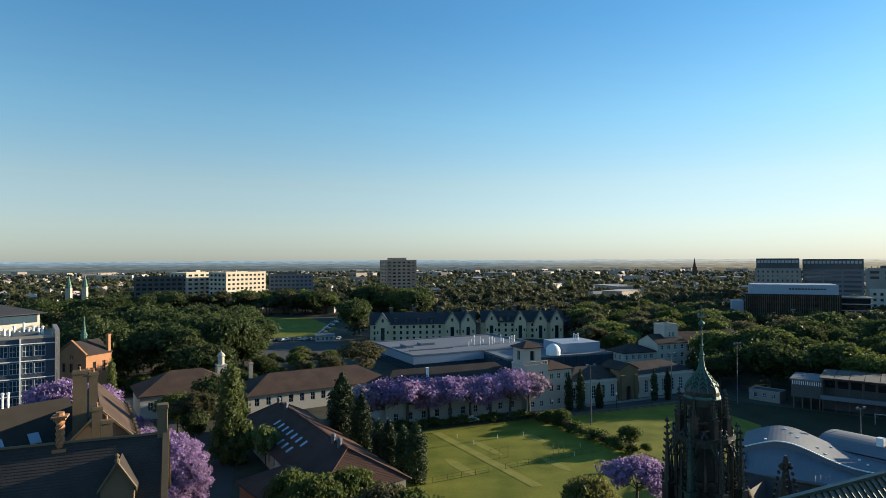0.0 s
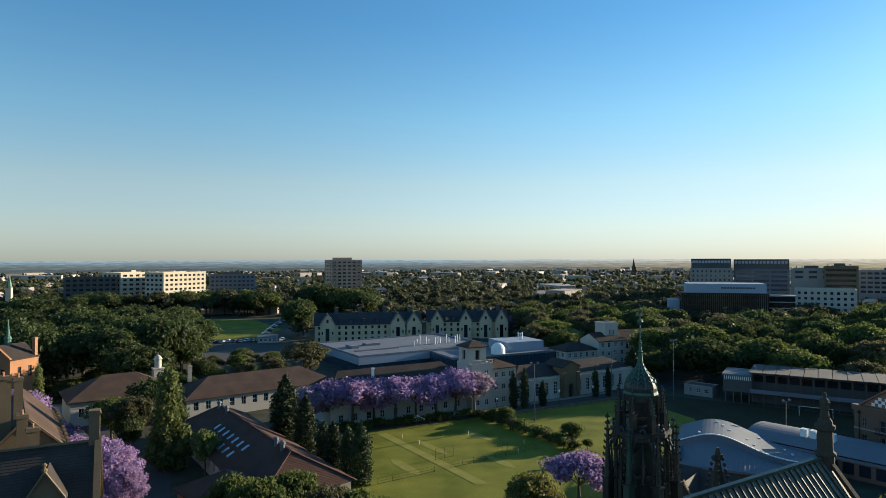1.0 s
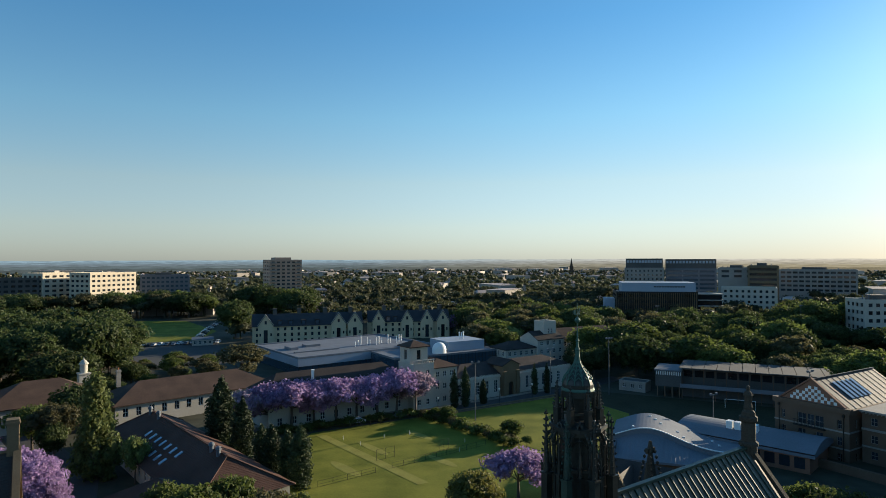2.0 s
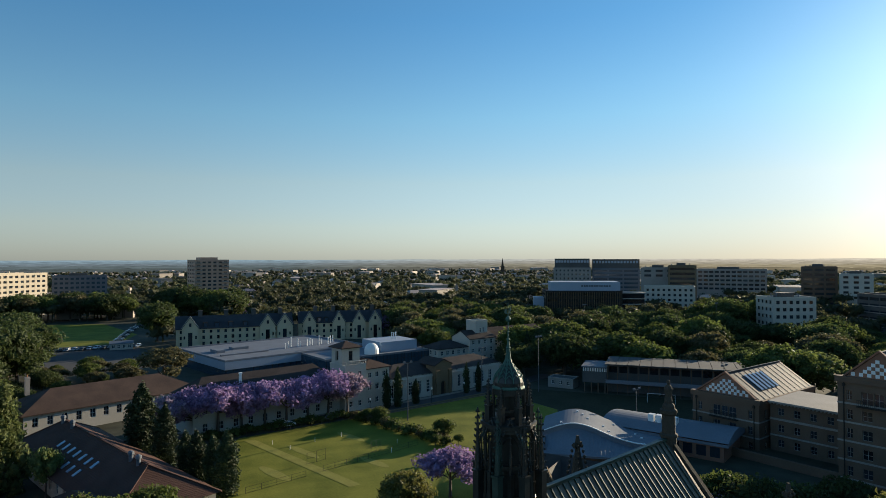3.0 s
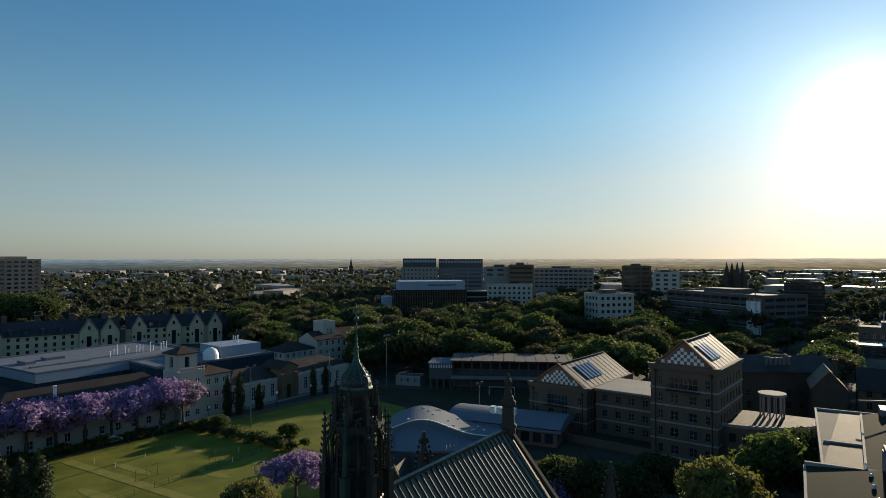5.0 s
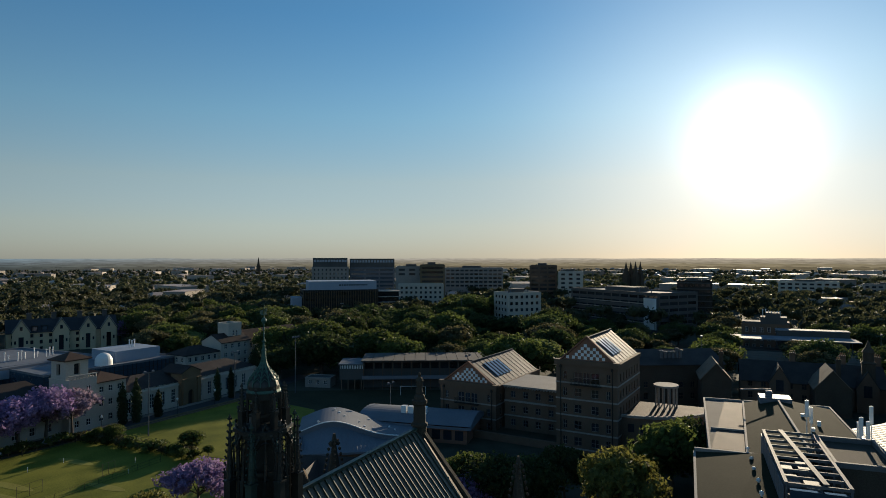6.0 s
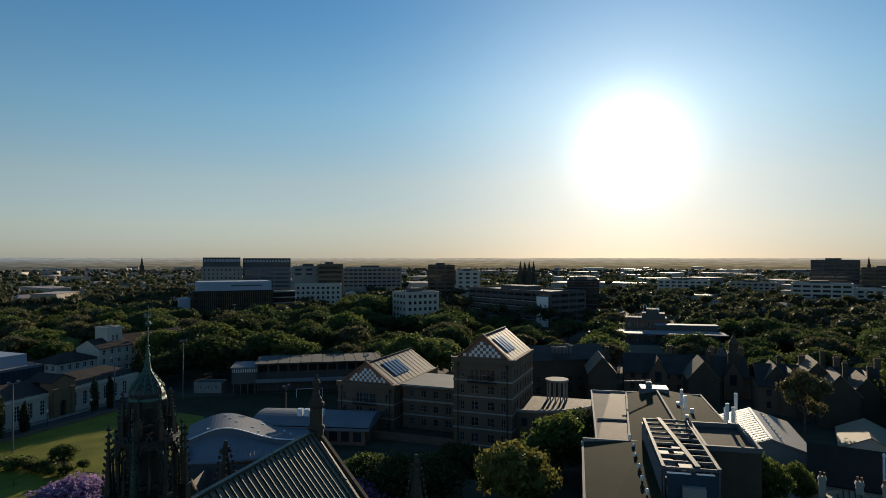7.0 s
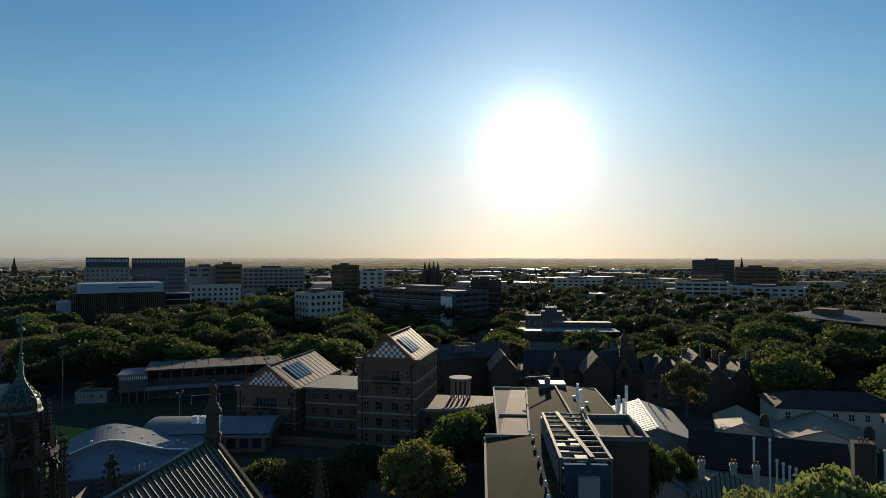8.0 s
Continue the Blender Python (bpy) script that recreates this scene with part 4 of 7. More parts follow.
def gable_block(u, v, w, d, h, rise, label, floors, skylights, balcony_row):
    x, y = uv(u, v)
    t = thing("science_block", label, "building", x, y, 0, -68.7, group="science blocks")
    rows = [(h - 3.3 * (i + 1) + 0.2, h - 3.3 * (i + 1) + 1.9) for i in range(floors)]
    front = []
    for i, (s, e) in enumerate(rows):
        if i == balcony_row:
            front += [(1.4, 2.2, s, e), (w / 2 - 2.6, w / 2 - 0.9, s - 0.6, e), (w / 2 - 0.7, w / 2 + 0.7, s - 0.6, e), (w / 2 + 0.9, w / 2 + 2.6, s - 0.6, e), (w - 2.2, w - 1.4, s, e)]
        else:
            front += [(1.4, 2.3, s, e), (w / 2 - 2.5, w / 2 - 1.0, s, e), (w / 2 + 1.0, w / 2 + 2.5, s, e), (w - 2.3, w - 1.4, s, e)]
    side = grid_openings(d, 7, 0.9, rows, 1.2)
    walls(t, 0, w, 0, d, h, BRICK_BROWN, {"front": front, "right": side, "left": side}, depth=0.3, bars=(2, 2), frame_mat=CONCRETE)
    for z in [h - 3.3 * (i + 1) - 0.5 for i in range(0, floors)]:
        bm = bmesh.new()
        o = 0.1
        box(bm, -o, w + o, -o, -0.002, z, z + 0.3), box(bm, w + 0.002, w + o, 0, d, z, z + 0.3), box(bm, -o, -0.002, 0, d, z, z + 0.3)
        part("string_course", bm, CONCRETE, t, "pale stone string course")
    bm = bmesh.new()
    o = 0.35
    box(bm, -o, w + o, -o, 0.9, h, h + 1.0), box(bm, -o, 0.6, 0.9, d, h, h + 0.7), box(bm, w - 0.6, w + o, 0.9, d, h, h + 0.7)
    part("parapet", bm, BRICK_BROWN, t)
    bm = bmesh.new()
    gable_wall(bm, 1.2, w - 1.2, 0.5, h + 1.0, rise)
    g = part("gable", bm, BRICK_RED, t)
    gb = bmesh.new()
    coping(gb, (0.8, 0.5, h + 0.8), (w / 2, 0.5, h + 1.1 + rise), 0.7, 0.35), coping(gb, (w - 0.8, 0.5, h + 0.8), (w / 2, 0.5, h + 1.1 + rise), 0.7, 0.35)
    part("coping", gb, BRICK_RED, g)
    ch = new("chequer")
    ch.parent = t
    ch.matrix_basis = pose(0, 0.5, 0)
    checker_gable(ch, w, h + 1.0, rise)
    bm = bmesh.new()
    gable_roof(bm, 0.6, w - 0.6, 1.2, d - 0.8, h + 0.9, rise, 0.5, "y")
    roof = part("roof", bm, ZINC, t, "grey standing-seam metal roof")
    slope = Vector((w / 2 - 0.1, 0, -rise * (w / 2 - 0.1) / (w / 2 - 0.6)))
    top = Vector((w / 2, 0, h + 0.9 + rise))
    for i in range(int(d / 2.2)):
        for sgn in (-1, 1):
            sb = bmesh.new()
            y = 1.4 + i * 2.2
            if y < d - 1.0:
                coping(sb, top + Vector((0, y, 0.0)), top + Vector((sgn * slope.x, y, slope.z)), 0.06, 0.05)
                part("seam", sb, ZINC, roof)
            else:
                sb.free()
    for k in range(skylights + 1):
        sb = bmesh.new()
        y = d * 0.24 + k * 1.75
        a, b = top + Vector((slope.x * 0.18, y, slope.z * 0.18 + 0.1)), top + Vector((slope.x * 0.72, y, slope.z * 0.72 + 0.1))
        coping(sb, a, b, 0.95, 0.1)
        part("skylight", sb, SKYLIGHT, roof, "long glazed rooflight")
    rb = bmesh.new()
    coping(rb, (w / 2, 1.0, h + rise + 0.9), (w / 2, d - 0.5, h + rise + 0.9), 0.35, 0.25)
    part("ridge_cap", rb, ZINC, roof)
    s, e = rows[balcony_row]
    bm = bmesh.new()
    box(bm, w / 2 - 3.1, w / 2 + 3.1, -0.9, -0.1, s - 0.9, s - 0.7)
    for i in range(22):
        box(bm, w / 2 - 3.05 + 0.285 * i, w / 2 - 3.0 + 0.285 * i, -0.88, -0.83, s - 0.7, s + 0.3)
    box(bm, w / 2 - 3.1, w / 2 + 3.1, -0.9, -0.82, s + 0.3, s + 0.38)
    part("balcony", bm, PAINT_DARK, t, "metal balcony rail")
    for x in (1.0, w - 1.0):
        bm = bmesh.new()
        tube(bm, (x, -0.15, 0), (x, -0.15, h), 0.09, sides=6)
        box(bm, x - 0.2, x + 0.2, -0.35, -0.05, h - 0.7, h - 0.2)
        part("downpipe", bm, PAINT_DARK, t)
    return t


gable_block(-77.0, 131.2, 14.8, 27, 9.4, 4.6, "brown brick science block with chequered gable and zinc roof", 3, 4, 0)
gable_block(-44.6, 123.2, 12.6, 18.8, 18.2, 4.6, "taller brown brick science block with chequered gable", 5, 3, 0)
x, y = uv(-61.4, 134.4)
link = thing("science_link", "flat-roofed brown brick link between the gabled blocks", "building", x, y, 0, -68.7)
rows = [(0.9, 2.4), (4.0, 5.5), (7.4, 8.9)]
walls(link, 0, 16.7, 0, 14, 10.0, BRICK_BROWN, {"front": grid_openings(16.7, 5, 1.2, rows, 0.6)}, frame_mat=CONCRETE)
bm = bmesh.new()
box(bm, 0, 16.7, -1.0, 14, 10.0, 10.35), box(bm, 0, 16.7, -0.3, -0.002, 6.4, 6.8), box(bm, 0, 16.7, -0.25, -0.002, 3.1, 3.4)
part("cornice_roof", bm, CONCRETE, link, "pale flat roof and cornices")
for i in range(24):
    bm = bmesh.new()
    box(bm, 0.2 + 0.69 * i, 0.45 + 0.69 * i, -0.8, -0.02, 9.7, 10.0)
    part("bracket", bm, CONCRETE, link)
bm = bmesh.new()
box(bm, -6, 30, -10.5, -9.8, 0, 1.6)
part("terrace_wall", bm, BRICK_BROWN, link)
# curved wing
x, y = uv(-32.0, 126.0)
curve = thing("curved_wing", "curved brick wing with railed roof terrace", "building", x, y, 0, -68.7)
bm, rim_, deck = bmesh.new(), bmesh.new(), bmesh.new()
N = 22
arc = [(16 * math.sin(radians(95) * i / N), 16 - 16 * math.cos(radians(95) * i / N)) for i in range(N + 1)]
for (x0, y0), (x1, y1) in zip(arc, arc[1:]):
    face(bm, [(x0, y0, 0), (x1, y1, 0), (x1, y1, 8.2), (x0, y0, 8.2)])
    face(rim_, [(x0, y0 - 0.3, 8.2), (x1 + 0.3, y1, 8.2), (x1 + 0.3, y1, 8.7), (x0, y0 - 0.3, 8.7)])
    face(rim_, [(x0, y0 - 0.3, 8.7), (x1 + 0.3, y1, 8.7), (x1 * 0.97, y1 * 0.97 + 0.5, 8.7), (x0 * 0.97, y0 * 0.97 + 0.5, 8.7)])
face(deck, [(0, 16, 8.1), (0, 0, 8.1)] + [(p[0], p[1], 8.1) for p in arc[1:]])
part("wall", bm, BRICK_BROWN, curve), part("parapet", rim_, CONCRETE, curve), part("terrace", deck, TILE_BROWN, curve, "brown paved roof terrace")
for i in range(1, N, 2):
    for z in (2.2, 5.4):
        bm = bmesh.new()
        (x0, y0), (x1, y1) = arc[i], arc[i + 1]
        face(bm, [(x0 + 0.05, y0 - 0.04, z), (x1 + 0.05, y1 - 0.04, z), (x1 + 0.05, y1 - 0.04, z + 1.6), (x0 + 0.05, y0 - 0.04, z + 1.6)])
        part("window", bm, GLASS_DARK, curve)
for i in range(12):
    bm = bmesh.new()
    a = 2 * math.pi * i / 12
    tube(bm, (6 + 2.2 * math.cos(a), 14 + 2.2 * math.sin(a), 8), (6 + 2.2 * math.cos(a), 14 + 2.2 * math.sin(a), 12.4), 0.14, sides=6)
    part("column", bm, CONCRETE, curve)
bm = bmesh.new()
turned(bm, [(2.0, 12.4), (2.6, 12.4), (2.6, 12.8), (2.0, 12.8)], 20, centre=(6, 14))
part("pergola_ring", bm, CONCRETE, curve)

# ---- gymnasium with a wave roof ----
gym = thing("gymnasium", "low gymnasium under a pale wave-shaped metal roof", "building", 53.0, 110.5, 0, -30)


def wave(u):
    return 3.0 + 3.5 * math.exp(-((u - 5.8) / 7.5) ** 2)


for name, y0, y1, lab_ in (("lower_roof", -1.0, 6.8, "lower pale blue roof falling to a straight eave"), ("upper_roof", 6.6, 19.0, "upper grey wave roof with small vents")):
    bm = bmesh.new()
    steps = 34
    for i in range(steps):
        u0, u1 = 25.0 * i / steps - 1.0, 25.0 * (i + 1) / steps - 1.0
        a, b = wave(u0) + 0.3, wave(u1) + 0.3
        if name == "lower_roof":
            face(bm, [(u0, y0, 2.7), (u1, y0, 2.7), (u1, y1, b - 1.0), (u0, y1, a - 1.0)])
            face(bm, [(u0, y0, 2.3), (u1, y0, 2.3), (u1, y0, 2.7), (u0, y0, 2.7)])
        else:
            face(bm, [(u0, y0, a), (u1, y0, b), (u1, y1, b), (u0, y1, a)])
            face(bm, [(u0, y0, a - 1.2), (u1, y0, b - 1.2), (u1, y0, b), (u0, y0, a)])
            face(bm, [(u0, y1, a - 0.45), (u1, y1, b - 0.45), (u1, y0, b - 0.45), (u0, y0, a - 0.45)])
    bmesh.ops.remove_doubles(bm, verts=bm.verts, dist=0.001)
    part(name, bm, METAL_WHITE, gym, lab_)
    if name == "upper_roof":
        bm = bmesh.new()
        for i in range(steps):
            u0, u1 = 25.0 * i / steps - 1.0, 25.0 * (i + 1) / steps - 1.0
            coping(bm, (u0, y0 - 0.02, wave(u0) + 0.22), (u1, y0 - 0.02, wave(u1) + 0.22), 0.35, 0.16)
        part("roof_edge", bm, PAINT_WHITE, gym, "white curved roof edge")
bm = bmesh.new()
for i in range(24):
    u0, u1 = i * 23 / 24, (i + 1) * 23 / 24
    face(bm, [(u0, 0, 0), (u1, 0, 0), (u1, 0, 2.5), (u0, 0, 2.5)])
face(bm, [(0, 18, 0), (0, 0, 0), (0, 0, wave(0) - 0.8), (0, 18, wave(0) - 0.8)])
face(bm, [(23, 0, 0), (23, 18, 0), (23, 18, wave(23) - 0.8), (23, 0, wave(23) - 0.8)])
part("wall", bm, BRICK_BROWN, gym)
for i in range(9):
    bm = bmesh.new()
    u, v = 3 + (i * 5.3) % 17, 8.5 + (i * 3.7) % 9
    box(bm, u - 0.2, u + 0.2, v - 0.2, v + 0.2, wave(u) + 0.25, wave(u) + 0.5)
    part("roof_vent", bm, PAINT_WHITE, gym)
gym2 = thing("sports_hall", "second sports hall with white barrel roof and brick walls", "building", 72.6, 121.7, 0, -54.2)
bm = bmesh.new()
box(bm, 0, 25, 0, 14, 0, 3.5)
part("wall", bm, BRICK_RED, gym2)
bm = bmesh.new()
for i in range(12):
    a0, a1 = i / 12, (i + 1) / 12
    h0, h1 = 3.5 + 1.9 * math.sin(math.pi * (0.06 + 0.94 * a0)) ** 0.8, 3.5 + 1.9 * math.sin(math.pi * min(1.0, 0.06 + 0.94 * a1)) ** 0.8 if a1 < 1 else 3.5
    face(bm, [(-0.5, 15 * a0 - 0.8, h0), (26, 15 * a0 - 0.8, h0), (26, 15 * a1 - 0.8, h1), (-0.5, 15 * a1 - 0.8, h1)])
    face(bm, [(26, 15 * a0 - 0.8, 3.3), (26, 15 * a1 - 0.8, 3.3), (26, 15 * a1 - 0.8, h1), (26, 15 * a0 - 0.8, h0)])
face(bm, [(-0.5, -0.8, 3.2), (26, -0.8, 3.2), (26, -0.8, 3.8), (-0.5, -0.8, 3.8)])
part("roof", bm, METAL_WHITE, gym2, "white barrel roof")
bm = bmesh.new()
for i in range(4):
    box(bm, 9 + 1.6 * i, 10.2 + 1.6 * i, 3, 4.4, 4.6, 6.6)
part("air_units", bm, PAINT_WHITE, gym2)
for i in range(5):
    bm = bmesh.new()
    box(bm, 12 + 2.6 * i, 13.8 + 2.6 * i, -0.06, -0.002, 0.8, 2.8)
    part("window", bm, GLASS_DARK, gym2)

# ---- near hall: ribbed copper roof, gable chimney and statue ----
nave = thing("great_hall", "gothic stone hall with steep ribbed copper roof", "building", 6.4, 34.6, 0, 26.1)
RL, RZ = 33.0, 23.4
bm = bmesh.new()
box(bm, 0, RL, -8.6, 8.6, 0, 13.2)
part("wall", bm, SANDSTONE, nave)
for s in (-1, 1):
    bm = bmesh.new()
    face(bm, [(0, 0, RZ), (RL, 0, RZ), (RL, s * 9.2, RZ - 11.0), (0, s * 9.2, RZ - 11.0)][::s])
    face(bm, [(0, 0, RZ - 0.3), (RL, 0, RZ - 0.3), (RL, s * 9.2, RZ - 11.3), (0, s * 9.2, RZ - 11.3)][::-s])
    face(bm, [(0, s * 9.2, RZ - 11.0), (RL, s * 9.2, RZ - 11.0), (RL, s * 9.2, RZ - 11.3), (0, s * 9.2, RZ - 11.3)])
    slope = part("roof_slope", bm, RIBBED, nave, "weathered green-grey copper roof slope")
    rib = bmesh.new()
    coping(rib, (0, 0, RZ), (0, s * 9.2, RZ - 11.0), 0.1, 0.16)
    rib_mesh = mesh_of("rib", rib, COPPER_DARK)
    for i in range(int(RL / 0.72)):
        piece("rib", rib_mesh, slope, pose(0.4 + 0.72 * i, 0, 0))
    for k in (0.3, 0.6):
        for i in range(0, int(RL / 0.72)):
            lap = bmesh.new()
            y0 = s * 9.2 * (k + 0.07 * ((i * 5) % 3))
            zz = RZ - 11.0 * abs(y0) / 9.2
            face(lap, [(0.46 + 0.72 * i, y0, zz + 0.02), (1.05 + 0.72 * i, y0, zz + 0.02), (1.05 + 0.72 * i, y0 + s * 0.08, zz - 0.06), (0.46 + 0.72 * i, y0 + s * 0.08, zz - 0.06)])
            part("lap_joint", lap, COPPER_DARK, slope)
bm = bmesh.new()
coping(bm, (0, 0, RZ), (RL, 0, RZ), 0.4, 0.22)
part("ridge_cap", bm, COPPER_DARK, nave)
bm = bmesh.new()
for s in (-1, 1):
    coping(bm, (RL + 0.1, 0, RZ + 0.1), (RL + 0.1, s * 9.6, RZ - 11.2), 0.5, 0.4)
face(bm, [(RL, -9.2, 12.5), (RL, 9.2, 12.5), (RL, 0, RZ)])
part("gable_coping", bm, STONE_DARK, nave, "stone gable coping")
bm = bmesh.new()
turned(bm, [(0.72, RZ - 1.5), (0.72, RZ + 0.2), (0.85, RZ + 0.25), (0.85, RZ + 0.45), (0.62, RZ + 0.6), (0.6, RZ + 2.2), (0.78, RZ + 2.4), (0.8, RZ + 2.7), (0.6, RZ + 2.8), (0.56, RZ + 3.1), (0.4, RZ + 3.3)], 8, centre=(RL + 0.2, 0))
part("gable_pedestal", bm, STONE_DARK, nave, "moulded octagonal stone pedestal on the gable top")
bm = bmesh.new()
turned(bm, [(0.36, RZ + 3.25), (0.4, RZ + 3.5), (0.3, RZ + 3.9), (0.34, RZ + 4.3), (0.4, RZ + 4.6), (0.3, RZ + 4.85), (0.13, RZ + 4.98), (0.17, RZ + 5.15), (0.15, RZ + 5.32), (0.05, RZ + 5.42)], 10, centre=(RL + 0.2, 0))
tube(bm, (RL + 0.45, -0.3, RZ + 4.6), (RL + 0.55, 0.15, RZ + 4.05), 0.11, 0.08, 6)
part("statue", bm, STONE_DARK, nave)
bm = bmesh.new()
box(bm, 22.0, 23.8, -6.6, -4.2, 15.8, 18.0)
gable_roof(bm, 22.0, 23.8, -6.9, -3.4, 18.0, 0.9, 0.25, "y")
part("dormer", bm, COPPER_GREEN, nave, "small green copper dormer")

# ---- fleche: dark openwork lantern with a verdigris onion cap ----
fl = thing("roof_lantern", "dark gothic openwork roof lantern with green copper cap and weathervane", "spire", 16.6, 40.1, 23.4, 26.1)
Z = 23.0


def pinnacle(parent, x, y, z0, z1, r, mat, crockets=5):
    bm = bmesh.new()
    zs = z0 + (z1 - z0) * 0.45
    box(bm, x - r, x + r, y - r, y + r, z0, zs)
    box(bm, x - r * 1.25, x + r * 1.25, y - r * 1.25, y + r * 1.25, zs, zs + r * 0.5)
    tube(bm, (x, y, zs + r * 0.5), (x, y, z1), r * 0.9, r * 0.12, 6)
    for i in range(crockets):
        k = (i + 0.6) / crockets
        rr = r * (0.98 - 0.78 * k)
        zz = zs + (z1 - zs) * k
        for a in range(4):
            cx, cy = x + rr * math.cos(a * math.pi / 2 + 0.785), y + rr * math.sin(a * math.pi / 2 + 0.785)
            ox, oy = cx + (cx - x) * 0.45, cy + (cy - y) * 0.45
            c = min(r, 0.5)
            turned(bm, [(c * 0.1, zz - c * 0.3), (c * 0.3, zz + c * 0.02), (c * 0.26, zz + c * 0.24), (c * 0.06, zz + c * 0.36)], 5, centre=(ox, oy))
    box(bm, x - r * 0.4, x + r * 0.4, y - r * 0.1, y + r * 0.1, z1 - r * 0.3, z1 + r * 0.1)
    tube(bm, (x, y, z1), (x, y, z1 + r * 0.6), r * 0.22, r * 0.1, 6)
    return part("pinnacle", bm, mat, parent)


def oct_point(r, i, n=8):
    a = 2 * math.pi * (i + 0.5) / n
    return r * math.cos(a), r * math.sin(a)


bm = bmesh.new()
turned(bm, [(0.04, 0.0), (0.1, 0.06), (0.09, 0.14), (0.02, 0.22)], 6)
CROCKET = mesh_of("crocket", bm, IRON_BLACK)
bm = bmesh.new()
turned(bm, [(2.0, -1.5), (2.0, 0.4), (1.8, 0.6)], 8)
part("base", bm, IRON_BLACK, fl)
bm = bmesh.new()
turned(bm, [(1.3, 0.5), (1.2, 5.4)], 8)
part("core", bm, IRON_BLACK, fl)
for i in range(8):
    x0, y0 = oct_point(1.75, i)
    bm = bmesh.new()
    tube(bm, (x0, y0, 0.4), (x0, y0, 5.3), 0.13, 0.12, 6)
    for zz in (1.4, 2.8, 4.1):
        tube(bm, (x0, y0, zz), (x0, y0, zz + 0.14), 0.19, 0.19, 6)
    part("shaft", bm, COPPER_DARK if i % 4 == 0 else IRON_BLACK, fl)
    x1, y1 = oct_point(1.75, i + 1)
    bm = bmesh.new()
    for zz, hh in ((0.5, 0.25), (2.6, 0.2), (4.9, 0.35)):
        coping(bm, (x0, y0, zz), (x1, y1, zz), 0.14, hh)
    mx, my = (x0 + x1) / 2, (y0 + y1) / 2
    tube(bm, (mx, my, 0.5), (mx, my, 3.4), 0.05, 0.05, 5)
    for k in range(5):
        t0, t1 = k / 5, (k + 1) / 5
        for (ax, ay) in ((x0, y0), (x1, y1)):
            f0, f1 = math.sin(t0 * math.pi / 2), math.sin(t1 * math.pi / 2)
            tube(bm, (ax + (mx - ax) * (1 - math.cos(t0 * 1.57)), ay + (my - ay) * (1 - math.cos(t0 * 1.57)), 3.4 + 1.3 * f0), (ax + (mx - ax) * (1 - math.cos(t1 * 1.57)), ay + (my - ay) * (1 - math.cos(t1 * 1.57)), 3.4 + 1.3 * f1), 0.06, 0.06, 4)
    part("tracery", bm, IRON_BLACK, fl)
    # crocketed gablet over each bay, with a small pinnacle before it
    out = 1.08
    for ax, ay in ((x0, y0), (x1, y1)):
        foot, peak = Vector((ax * out, ay * out, 4.3)), Vector((mx * out, my * out, 5.8))
        bm = bmesh.new()
        tube(bm, foot, peak, 0.07, 0.06, 6)
        rake = part("gablet_rake", bm, IRON_BLACK, fl)
        for k in range(1, 7):
            q = foot.lerp(peak, k / 6)
            piece("crocket", CROCKET, rake, pose(q.x, q.y, q.z))
    pinnacle(fl, mx * 1.16, my * 1.16, 0.2, 4.9, 0.15, IRON_BLACK, 6)
    # outer pinnacle with flying rib
    px, py = oct_point(2.3, i)
    pinnacle(fl, px, py, -0.8, 6.0, 0.25, COPPER_DARK if i % 3 == 1 else IRON_BLACK, 9)
    bm = bmesh.new()
    ux, uy = oct_point(1.25, i)
    last = Vector((px, py, 4.2))
    for k in range(1, 7):
        q = k / 6
        cur = Vector((px + (ux - px) * q, py + (uy - py) * q, 4.2 + 2.0 * q * q + 0.3 * math.sin(q * 3.1)))
        tube(bm, last, cur, 0.07, 0.07, 5)
        last = cur
    part("flying_rib", bm, COPPER_DARK, fl)
bm = bmesh.new()
turned(bm, [(1.95, 5.2), (1.95, 5.45), (1.5, 5.6), (1.3, 5.8)], 8)
part("gallery", bm, IRON_BLACK, fl)
bm = bmesh.new()
turned(bm, [(0.72, 5.7), (0.72, 7.9)], 8)
part("upper_core", bm, IRON_BLACK, fl)
for i in range(8):
    x0, y0 = oct_point(1.12, i)
    pinnacle(fl, *oct_point(1.5, i), 5.3, 8.1, 0.18, IRON_BLACK, 7)
    bm = bmesh.new()
    tube(bm, (x0, y0, 5.6), (x0, y0, 7.7), 0.1, 0.1, 6)
    x1, y1 = oct_point(1.12, i + 1)
    coping(bm, (x0, y0, 7.3), (x1, y1, 7.3), 0.12, 0.4)
    coping(bm, (x0, y0, 6.2), (x1, y1, 6.2), 0.1, 0.15)
    part("upper_shaft", bm, IRON_BLACK, fl)
